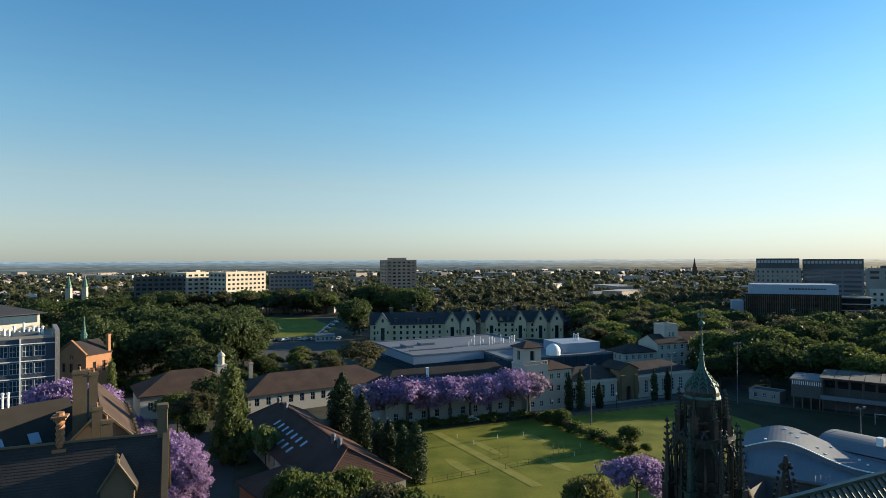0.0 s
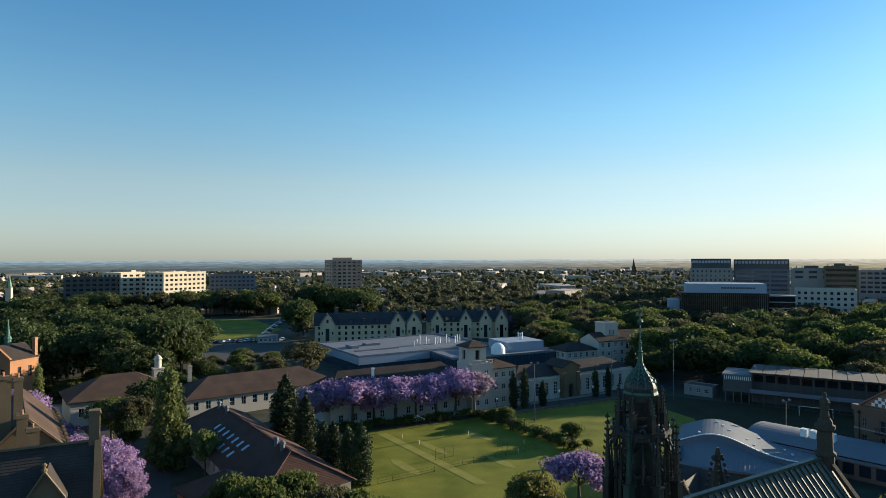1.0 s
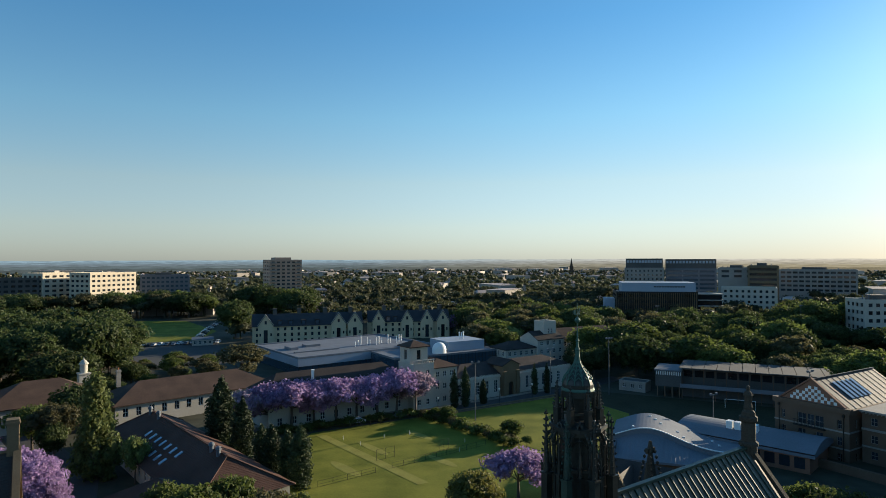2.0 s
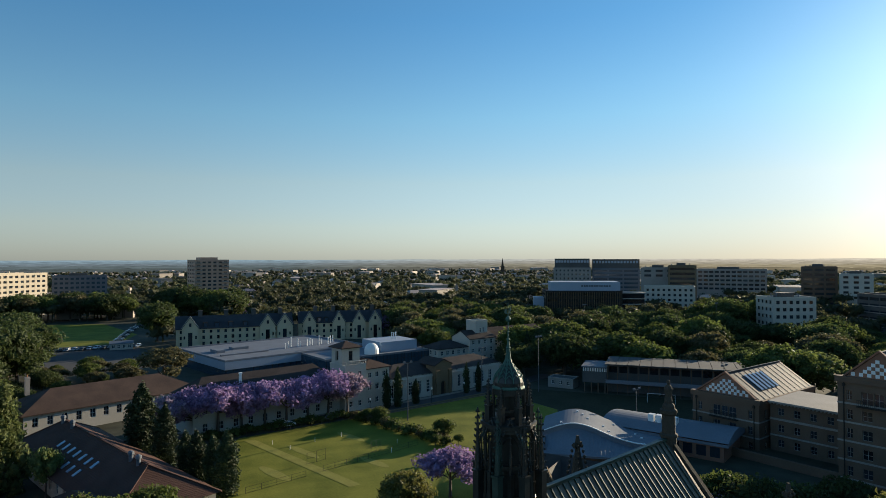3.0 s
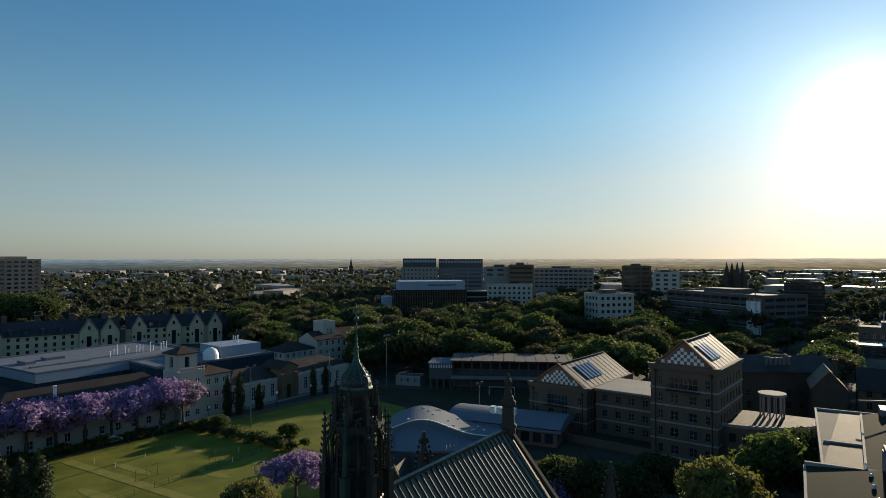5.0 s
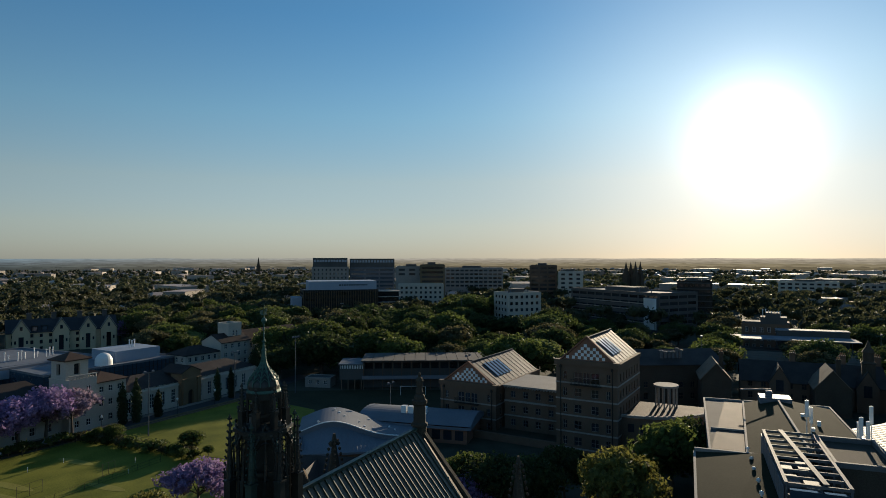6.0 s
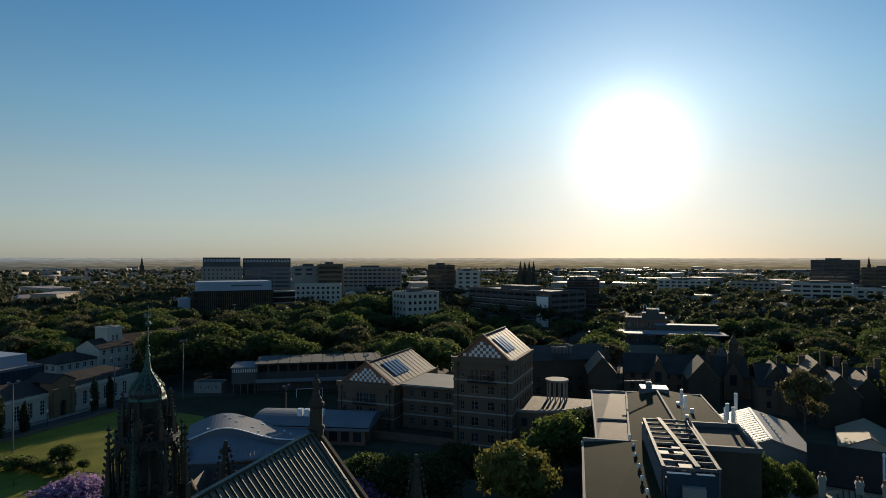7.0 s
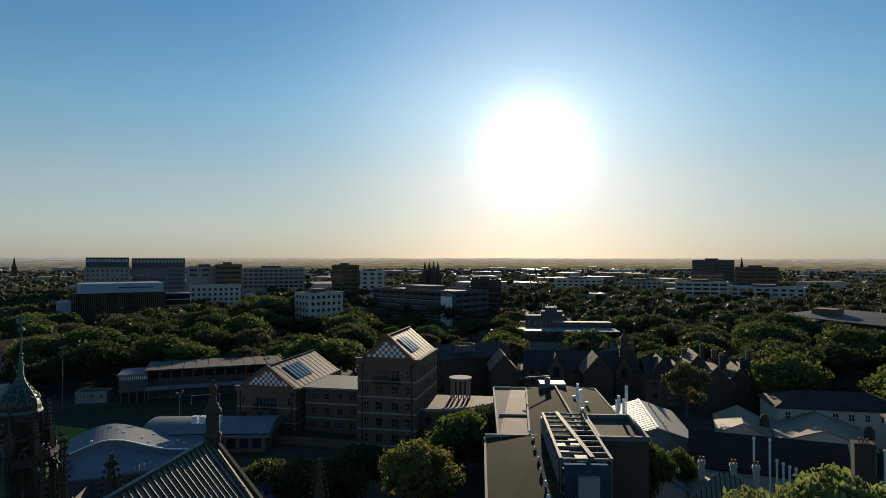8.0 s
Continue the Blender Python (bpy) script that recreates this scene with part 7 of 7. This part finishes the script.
# hedge across the field
for i in range(17):
    k = i / 16
    tree("shrub" if i % 3 else "bush_pale", 23.5 + 15.2 * k + 0.5 * (i % 2), 157 - 27.5 * k, 1.9 + 0.9 * ((i * 5) % 4) / 4, 61 * i, group="field hedge")
for x, y, h in ((28.5, 150.5, 4.2), (39.7, 133.4, 4.8), (36.5, 129, 2.6), (41.5, 128.2, 2.4), (26, 153.5, 3.2), (33, 118, 2.2)):
    tree("mid_a", x, y, h, x * 40 % 360, group="field saplings", label="young green tree in the field hedge")
for i in range(16):
    tree("shrub", -15 + 2.5 * i, 146.6 + 0.8 * i, 1.5 + 0.4 * (i % 3), 77 * i, group="avenue hedge")
# near clumps
for key, a, d, h, wd in (
    ("gold", 13.1, 92, 9.4, 0.95), ("mid_b", -11.6, 88, 11.0, 0.85), ("mid_a", -8.6, 92, 10.6, 0.8), ("olive_a", -5.3, 84, 10.8, 0.9), ("mid_b", -2.8, 83, 10.0, 0.85), ("mid_a", -13.5, 97, 9.0, 0.8),
    ("poplar", -18.8, 131, 18.4, 1.0), ("light", -15.9, 125, 9.2, 0.55), ("dark_a", -21.6, 147, 8, 0.7), ("olive_a", -21.5, 152, 11, 1.0), ("mid_a", -23.0, 158, 10, 1.0), ("dark_a", -20, 168, 12, 1.0),
    ("poplar", -28.0, 178, 14.2, 0.6), ("olive_b", -7.6, 203, 15.0, 1.35),
    ("gold", 54.4, 92, 13.8, 0.9), ("mid_a", 58.6, 112, 13.2, 0.9), ("dark_a", 60.3, 118, 12.5, 0.9), ("dark_a", 43.2, 94, 11.2, 1.0), ("mid_b", 40.8, 99, 9.5, 1.0), ("dark_a", 46.5, 99, 9.5, 1.0), ("dark_b", 49.5, 104, 10.0, 0.9),
    ("mid_b", 45.2, 193, 17.2, 1.1), ("light", 47.2, 200, 15.5, 1.2), ("mid_b", 74.9, 101, 12.4, 0.6), ("mid_a", 73.3, 97, 9.6, 0.6), ("mid_a", 77.2, 108, 9.6, 0.6),
    ("olive_b", 77.9, 152, 17.8, 0.75), ("light", 82.6, 80, 14.6, 0.62), ("light", 85.9, 79, 15.6, 0.6), ("light", 88.6, 82, 18.2, 0.6), ("light", 91.4, 82, 17.0, 0.65), ("mid_a", 62.2, 230, 13, 1.0), ("light", 61.6, 205, 10, 1.0),
):
    tree(key, *polar(a, d), h, a * 97 % 360, group="campus trees", wide=wd)
# belts of park trees
belt(["dark_a", "dark_b", "dark_b"], -31, -17.0, 222, 330, 15, 17, 23, "park trees", 21)
belt(["olive_a", "olive_b", "dark_b"], -24, -16.8, 205, 245, 14, 15, 20, "park gums", 22)
belt(["dark_b", "mid_b", "olive_b"], -10.5, -6.6, 335, 420, 17, 17, 23, "park trees", 23)
belt(["mid_a", "olive_a", "dark_a"], 11.5, 25.5, 262, 400, 17, 12, 17, "college trees", 24)
belt(["light", "mid_b"], 15, 22.5, 246, 300, 15, 12, 16, "college trees", 25)
belt(["olive_a", "dark_b", "dark_a", "mid_a", "dark_b"], 21.5, 41, 214, 330, 15, 9, 17.5, "park gums", 26)
belt(["dark_a", "olive_a", "mid_a", "dark_b", "dark_b"], 41, 49.5, 205, 320, 16, 9, 17.5, "park gums", 27)
belt(["dark_a", "mid_a", "dark_b"], 44.0, 48.2, 296, 318, 10, 11.5, 14.5, "park gums", 37, 1.0)
belt(["dark_a", "olive_a", "mid_a"], 49.5, 60, 205, 330, 14, 7, 11.5, "park gums", 35)
belt(["dark_b", "dark_a", "mid_b"], 38.5, 46, 335, 400, 17, 17, 22, "hospital trees", 28)
belt(["dark_a", "mid_a", "olive_a"], 61, 86, 212, 330, 19, 11, 15, "college trees", 29)
belt(["mid_a", "dark_a", "mid_b"], 82.5, 97, 150, 320, 19, 13, 18, "college trees", 30)

belt(["dark_b", "mid_b", "dark_a"], -9.0, -1.5, 392, 450, 16, 19, 25, "oval trees", 33)
belt(["dark_b", "dark_a", "mid_b"], -33.5, -27.5, 385, 420, 14, 19, 24, "oval trees", 36)
belt(["dark_b", "dark_a", "mid_b", "olive_b"], -28, -9.5, 468, 496, 15, 16, 20, "oval trees", 34)
belt(["dark_a", "mid_a", "olive_a"], -16.8, -9.2, 215, 250, 9, 5, 8, "car park trees", 31)

belt(["mid_a", "dark_a"], -30, -17, 205, 222, 8, 4, 7, "park undergrowth", 32, 1.0)

# ---- poles, goal, fences, cars ----
def light_pole(x, y, h, heads, label):
    t = thing("floodlight_pole", label, "light pole", x, y, 0, 20, group="floodlight poles")
    bm = bmesh.new()
    tube(bm, (0, 0, 0), (0, 0, h), 0.16, 0.08, 8)
    part("pole", bm, STEEL, t)
    bm = bmesh.new()
    box(bm, -1.1, 1.1, -0.08, 0.08, h - 0.1, h + 0.05)
    part("cross_arm", bm, STEEL, t)
    for i in range(heads):
        bm = bmesh.new()
        xx = -1.0 + 2.0 * i / max(1, heads - 1)
        box(bm, xx - 0.25, xx + 0.25, -0.35, 0.1, h + 0.05, h + 0.45)
        part("lamp_head", bm, METAL_GREY, t)


light_pole(35.6, 151.0, 14.2, 2, "tall grey floodlight pole at the field edge")
light_pole(64.1, 175.5, 13.2, 2, "grey floodlight pole near the entrance porch")
light_pole(80.9, 171.9, 16.4, 3, "tall floodlight pole beside the dark pitch")
light_pole(85.7, 128.5, 9.0, 2, "short floodlight pole behind the sports hall")
light_pole(112, 130, 13.0, 2, "floodlight pole near the pavilion")
for a, d, h in ((29.3, 330, 16), (40.2, 330, 18), (61.0, 205, 16), (73.6, 255, 14), (80.9, 245, 15)):
    light_pole(*polar(a, d), h, 4, "distant floodlight mast among trees")
for x, y in ((27.5, 158.5), (46, 166.3), (57, 171)):
    t = thing("street_lamp", "short street lamp with pale lantern head", "street lamp", x, y, 0, 0, group="street lamps")
    bm = bmesh.new()
    tube(bm, (0, 0, 0), (0, 0, 3.8), 0.07, 0.05, 6)
    part("post", bm, PAINT_DARK, t)
    bm = bmesh.new()
    turned(bm, [(0.1, 3.8), (0.28, 4.2), (0.3, 4.3), (0.05, 4.5)], 8)
    part("lantern", bm, PAINT_WHITE, t)
goal = thing("football_goal", "white football goal at the end of the pitch", "goal", 103.8, 150.4, 0, -37)
for n, a, b in (("post", (0, 0, 0), (0, 0, 2.5)), ("post", (7.3, 0, 0), (7.3, 0, 2.5)), ("crossbar", (0, 0, 2.5), (7.3, 0, 2.5)), ("back_stay", (0, 0, 2.5), (0, 1.6, 0)), ("back_stay", (7.3, 0, 2.5), (7.3, 1.6, 0))):
    bm = bmesh.new()
    tube(bm, a, b, 0.06, sides=6)
    part(n, bm, PAINT_WHITE, goal)


def mesh_fence(a, b, h, label):
    t, w = from_line("wire_fence", label, "fence", a, b, group="practice fences")
    n = max(2, int(w / 2.4))
    for i in range(n + 1):
        bm = bmesh.new()
        tube(bm, (w * i / n, 0, 0), (w * i / n, 0, h), 0.035, sides=5)
        part("post", bm, PAINT_DARK, t)
    for z in (0.1, h * 0.5, h):
        bm = bmesh.new()
        tube(bm, (0, 0, z), (w, 0, z), 0.02, sides=4)
        part("rail", bm, PAINT_DARK, t)


mesh_fence((9.2, 124.5), (13, 126.5), 2.2, "thin wire practice net frame on the grass")
mesh_fence((-2, 112), (8.5, 117.6), 1.1, "low wire fence across the field")
mesh_fence((11.8, 119.5), (33, 130.5), 1.1, "low wire fence across the field")
mesh_fence((-2.5, 146.5), (22, 155.5), 1.2, "dark wire fence under the jacarandas")
mesh_fence((22.5, 128.5), (24.8, 129.7), 2.2, "wire practice net frame on the grass")
for x, y in ((6.5, 135), (12, 139.5), (18, 141.5), (3, 140), (26.5, 127), (29, 133)):
    t = thing("field_post", "short white marker post on the field", "post", x, y, 0, 0, group="marker posts")
    bm = bmesh.new()
    tube(bm, (0, 0, 0), (0, 0, 1.0), 0.035, sides=6)
    part("post", bm, PAINT_WHITE, t)


def car_meshes(paint):
    body = bmesh.new()
    prof = [(-2.1, 0.35), (-2.15, 0.75), (-1.3, 0.9), (-0.7, 1.4), (0.9, 1.42), (1.6, 0.95), (2.1, 0.85), (2.15, 0.35)]
    for s in (-1, 1):
        face(body, [(x, s * (0.85 if z < 1 else 0.72), z) for x, z in (prof if s < 0 else prof[::-1])])
    for (x0, z0), (x1, z1) in zip(prof, prof[1:]):
        w0, w1 = (0.85 if z0 < 1 else 0.72), (0.85 if z1 < 1 else 0.72)
        face(body, [(x0, -w0, z0), (x0, w0, z0), (x1, w1, z1), (x1, -w1, z1)])
    gl = bmesh.new()
    for s in (-1, 1):
        face(gl, [(-1.2, s * 0.85, 0.95), (1.45, s * 0.85, 0.97), (0.85, s * 0.75, 1.34), (-0.68, s * 0.75, 1.34)])
    face(gl, [(-1.33, -0.7, 0.95), (-1.33, 0.7, 0.95), (-0.75, 0.62, 1.36), (-0.75, -0.62, 1.36)]), face(gl, [(1.62, -0.7, 0.98), (1.62, 0.7, 0.98), (0.98, 0.62, 1.38), (0.98, -0.62, 1.38)])
    wh = bmesh.new()
    tube(wh, (0, -0.1, 0), (0, 0.1, 0), 0.33, sides=12)
    return mesh_of("body", body, paint), mesh_of("windows", gl, GLASS_DARK), mesh_of("wheel", wh, PAINT_DARK)


CAR_WHITE = car_meshes(material("white_car_paint", (0.7, 0.7, 0.7), 0.25, vary=0.03))
CAR_DARK = car_meshes(material("dark_car_paint", (0.03, 0.035, 0.045), 0.25, vary=0.05))
CAR_SILVER = car_meshes(material("silver_car_paint", (0.4, 0.41, 0.43), 0.25, metal=0.5, vary=0.03))


def car(x, y, rz, kit, label, group="parked cars"):
    t = thing("car", label, "car", x, y, 0.05, rz, group)
    piece("body", kit[0], t, Matrix())
    piece("glazing", kit[1], t, Matrix())
    for wx in (-1.3, 1.35):
        for wy in (-0.78, 0.78):
            piece("wheel", kit[2], t, pose(wx, wy, 0.33))


car(-85.1, 182.0, 118, CAR_DARK, "dark car on the tree-lined drive")
car(6.5, 153.6, 20, CAR_WHITE, "white car parked under the jacarandas")
car(17.0, 157.4, 15, CAR_SILVER, "silver car parked under the jacarandas")
rng = np.random.default_rng(40)
for i in range(16):
    a, d = -17.0 + 0.5 * i, 318 + 3 * rng.random()
    car(*polar(a, d), 70 + 20 * rng.random(), (CAR_WHITE, CAR_DARK, CAR_SILVER)[i % 3], ("white", "dark", "silver")[i % 3] + " car parked by the oval")
for i in range(14):
    a, d = -11.0 + 0.12 * i, 345 + 6 * i
    car(*polar(a, d), 20, (CAR_SILVER, CAR_WHITE, CAR_DARK)[i % 3], ("silver", "white", "dark")[i % 3] + " car parked along the oval's edge")
hut, HTW = from_line("white_hut", "small white marquee hut by the oval", "hut", polar(-11.6, 312), polar(-9.9, 312))
walls(hut, 0, HTW, 0, 5, 3.0, RENDER_WHITE, {"front": grid_openings(HTW, 4, 1.2, [(0.8, 2.2)], 0.4)})
bm = bmesh.new()
gable_roof(bm, 0, HTW, 0, 5, 3.0, 0.8, 0.3)
part("roof", bm, METAL_WHITE, hut)

# ---- far woods, suburbs and hills ----
FAR_LEAF = leafy("far_leaves", (0.066, 0.08, 0.034), (0.095, 0.092, 0.046), 0.48, vary=0.5)


def far_woods(seed, d0, d1, step, sides, quads):
    rng = np.random.default_rng(seed)
    verts, faces, at = [], [], 0
    for x, y in sector(-42, 103, d0, d1, step, seed):
        if rng.random() < 0.15 or not clear(x, y, 3):
            continue
        h = 8 + 8 * rng.random() ** 1.5
        r = 4 + 3.5 * rng.random()
        for k in range(sides):
            ox, oy = (rng.random(2) - 0.5) * r * 1.3
            rr = r * (0.42 + 0.3 * rng.random())
            cz = h - rr * (0.6 + 0.5 * rng.random())
            v, f = lump(rng, (x + ox, y + oy, cz), (rr * 0.8, rr * 0.8, rr * 0.62), 0.3)
            verts.append(v)
            faces += [[i + at for i in q] for q in f]
            at += len(v)
            if quads:
                q = leaf_quads(rng, (x + ox, y + oy, cz), (rr, rr, rr * 0.75), quads, 0.75 if d0 < 600 else 1.0)
                verts.append(q)
                faces += [[at + 4 * i, at + 4 * i + 1, at + 4 * i + 2, at + 4 * i + 3] for i in range(quads)]
                at += 4 * quads
        # short trunk to the ground
        v = np.array([(x - 0.4, y, 0), (x + 0.4, y, 0), (x + 0.3, y, h * 0.6), (x - 0.3, y, h * 0.6)])
        verts.append(v)
        faces.append([at, at + 1, at + 2, at + 3])
        at += 4
    me = bpy.data.meshes.new("far_wood")
    me.from_pydata(np.concatenate(verts).tolist(), [], faces)
    me.materials.append(FAR_LEAF)
    return tagged(new("far_wood", me), "dark suburban trees massed towards the horizon", "woods", kind="stuff")


far_woods(51, 335, 620, 15, 4, 44)
far_woods(52, 620, 1100, 20, 3, 16)
far_woods(53, 1100, 1650, 24, 2, 3)

wall_mat = material("suburb_walls", (0.3, 0.28, 0.25), 0.85, vary=0.15, scale=0.05, island=0.45, tint=(0.36, 0.3, 0.25))
roof_mat = material("suburb_roofs", (0.3, 0.27, 0.25), 0.7, vary=0.2, scale=0.05, island=0.75, tint=(0.3, 0.2, 0.16))
rng = np.random.default_rng(60)
bm = bmesh.new()
verts, faces, mats = [], [], []
for x, y in sector(-42, 103, 480, 1900, 58, 61):
    if not clear(x, y, 12):
        continue
    big = rng.random() < 0.14
    w, d, h = (20 + 40 * rng.random(), 14 + 16 * rng.random(), 7 + 9 * rng.random()) if big else (10 + 10 * rng.random(), 8 + 5 * rng.random(), 5 + 4 * rng.random())
    a = rng.random() * 3.14
    c, s = math.cos(a), math.sin(a)
    rise = 0.4 if big else 2.5
    k = 0.45 if not big else 0.5
    base = len(verts)
    pts = [(-w / 2, -d / 2, 0), (w / 2, -d / 2, 0), (w / 2, d / 2, 0), (-w / 2, d / 2, 0), (-w / 2, -d / 2, h), (w / 2, -d / 2, h), (w / 2, d / 2, h), (-w / 2, d / 2, h)]
    verts += [(x + p[0] * c - p[1] * s, y + p[0] * s + p[1] * c, p[2]) for p in pts]
    faces += [[base + i for i in q] for q in ((0, 1, 5, 4), (1, 2, 6, 5), (2, 3, 7, 6), (3, 0, 4, 7))]
    mats += [0] * 4
    base = len(verts)
    o = 0.5
    pts = [(-w / 2 - o, -d / 2 - o, h), (w / 2 + o, -d / 2 - o, h), (w / 2 + o, d / 2 + o, h), (-w / 2 - o, d / 2 + o, h), (-w / 2 * k, 0, h + rise), (w / 2 * k, 0, h + rise)]
    verts += [(x + p[0] * c - p[1] * s, y + p[0] * s + p[1] * c, p[2]) for p in pts]
    faces += [[base + i for i in q] for q in ((0, 1, 5, 4), (1, 2, 5), (2, 3, 4, 5), (3, 0, 4))]
    mats += [1] * 4
bm.free()
me = bpy.data.meshes.new("far_suburb")
me.from_pydata(verts, [], faces)
me.materials.append(wall_mat), me.materials.append(roof_mat)
me.polygons.foreach_set("material_index", mats)
tagged(new("far_suburb", me), "distant suburb of pale houses and sheds among trees", "suburb", kind="stuff")


def haze_glow(name, near, far_):
    """Plain glowing distance: haze painted as emission, paler and bluer, warmer on the sun's side."""
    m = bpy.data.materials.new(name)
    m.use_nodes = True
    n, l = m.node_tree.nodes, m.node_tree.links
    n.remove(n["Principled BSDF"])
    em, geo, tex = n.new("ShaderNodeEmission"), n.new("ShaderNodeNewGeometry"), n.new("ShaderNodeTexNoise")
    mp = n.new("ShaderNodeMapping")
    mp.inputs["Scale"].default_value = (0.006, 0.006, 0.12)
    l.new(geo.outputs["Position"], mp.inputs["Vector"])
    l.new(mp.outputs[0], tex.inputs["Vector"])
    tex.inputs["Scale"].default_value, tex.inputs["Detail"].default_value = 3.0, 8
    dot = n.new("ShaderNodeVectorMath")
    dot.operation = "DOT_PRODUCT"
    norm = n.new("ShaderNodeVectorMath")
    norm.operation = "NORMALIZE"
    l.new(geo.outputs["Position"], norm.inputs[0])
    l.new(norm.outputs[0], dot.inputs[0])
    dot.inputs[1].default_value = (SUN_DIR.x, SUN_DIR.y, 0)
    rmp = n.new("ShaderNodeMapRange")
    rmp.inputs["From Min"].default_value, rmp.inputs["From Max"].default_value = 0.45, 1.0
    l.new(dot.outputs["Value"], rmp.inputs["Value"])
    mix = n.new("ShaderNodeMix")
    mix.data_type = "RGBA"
    # far_ is the haze colour painted on the side towards the sun
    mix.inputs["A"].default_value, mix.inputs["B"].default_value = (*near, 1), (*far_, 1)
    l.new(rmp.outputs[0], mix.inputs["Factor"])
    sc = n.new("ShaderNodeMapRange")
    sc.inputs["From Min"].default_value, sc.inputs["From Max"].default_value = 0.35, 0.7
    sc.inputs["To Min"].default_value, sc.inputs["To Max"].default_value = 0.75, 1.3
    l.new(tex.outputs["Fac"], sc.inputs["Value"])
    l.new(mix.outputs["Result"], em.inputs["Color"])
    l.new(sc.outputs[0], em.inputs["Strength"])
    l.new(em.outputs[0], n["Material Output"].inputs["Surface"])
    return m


# glowing strips of far land, each with its haze painted into the colour
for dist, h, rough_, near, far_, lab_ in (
    (1700, 10, 4.0, (0.03, 0.037, 0.034), (0.075, 0.062, 0.038), "dark woods and suburbs beyond the campus, haze painted in"),
    (2050, 14, 3.5, (0.042, 0.052, 0.052), (0.12, 0.1, 0.062), "wooded suburbs towards the horizon, haze painted in"),
    (2500, 18, 3.0, (0.06, 0.076, 0.08), (0.19, 0.16, 0.1), "suburbs towards the horizon, painted grey with haze"),
    (3000, 22, 2.5, (0.08, 0.1, 0.112), (0.22, 0.19, 0.135), "suburbs near the horizon, painted pale with haze"),
    (3700, 28, 2.5, (0.1, 0.135, 0.155), (0.27, 0.235, 0.175), "plain near the horizon, painted pale with haze"),
    (4600, 36, 4.0, (0.13, 0.18, 0.21), (0.34, 0.3, 0.235), "hills on the horizon, painted pale blue with haze"),
):
    bm = bmesh.new()
    steps = 1400
    prev = None
    for i in range(steps + 1):
        a = -48 + 160 * i / steps
        x, y = polar(a, dist)
        hh = h + rough_ * (noise.noise(Vector((a * (1.4 if dist < 4000 else 0.25), dist, 0))) + (0.5 * noise.noise(Vector((a * 9, dist, 3))) + 0.35 * noise.noise(Vector((a * 31, dist, 5))) if dist < 4000 else 0.0))
        cur = (bm.verts.new((x, y, -1)), bm.verts.new((x, y, hh)))
        if prev:
            bm.faces.new((prev[0], cur[0], cur[1], prev[1]))
        prev = cur
    single("backdrop", bm, haze_glow("distance", near, far_), lab_, "backdrop", kind="structure")
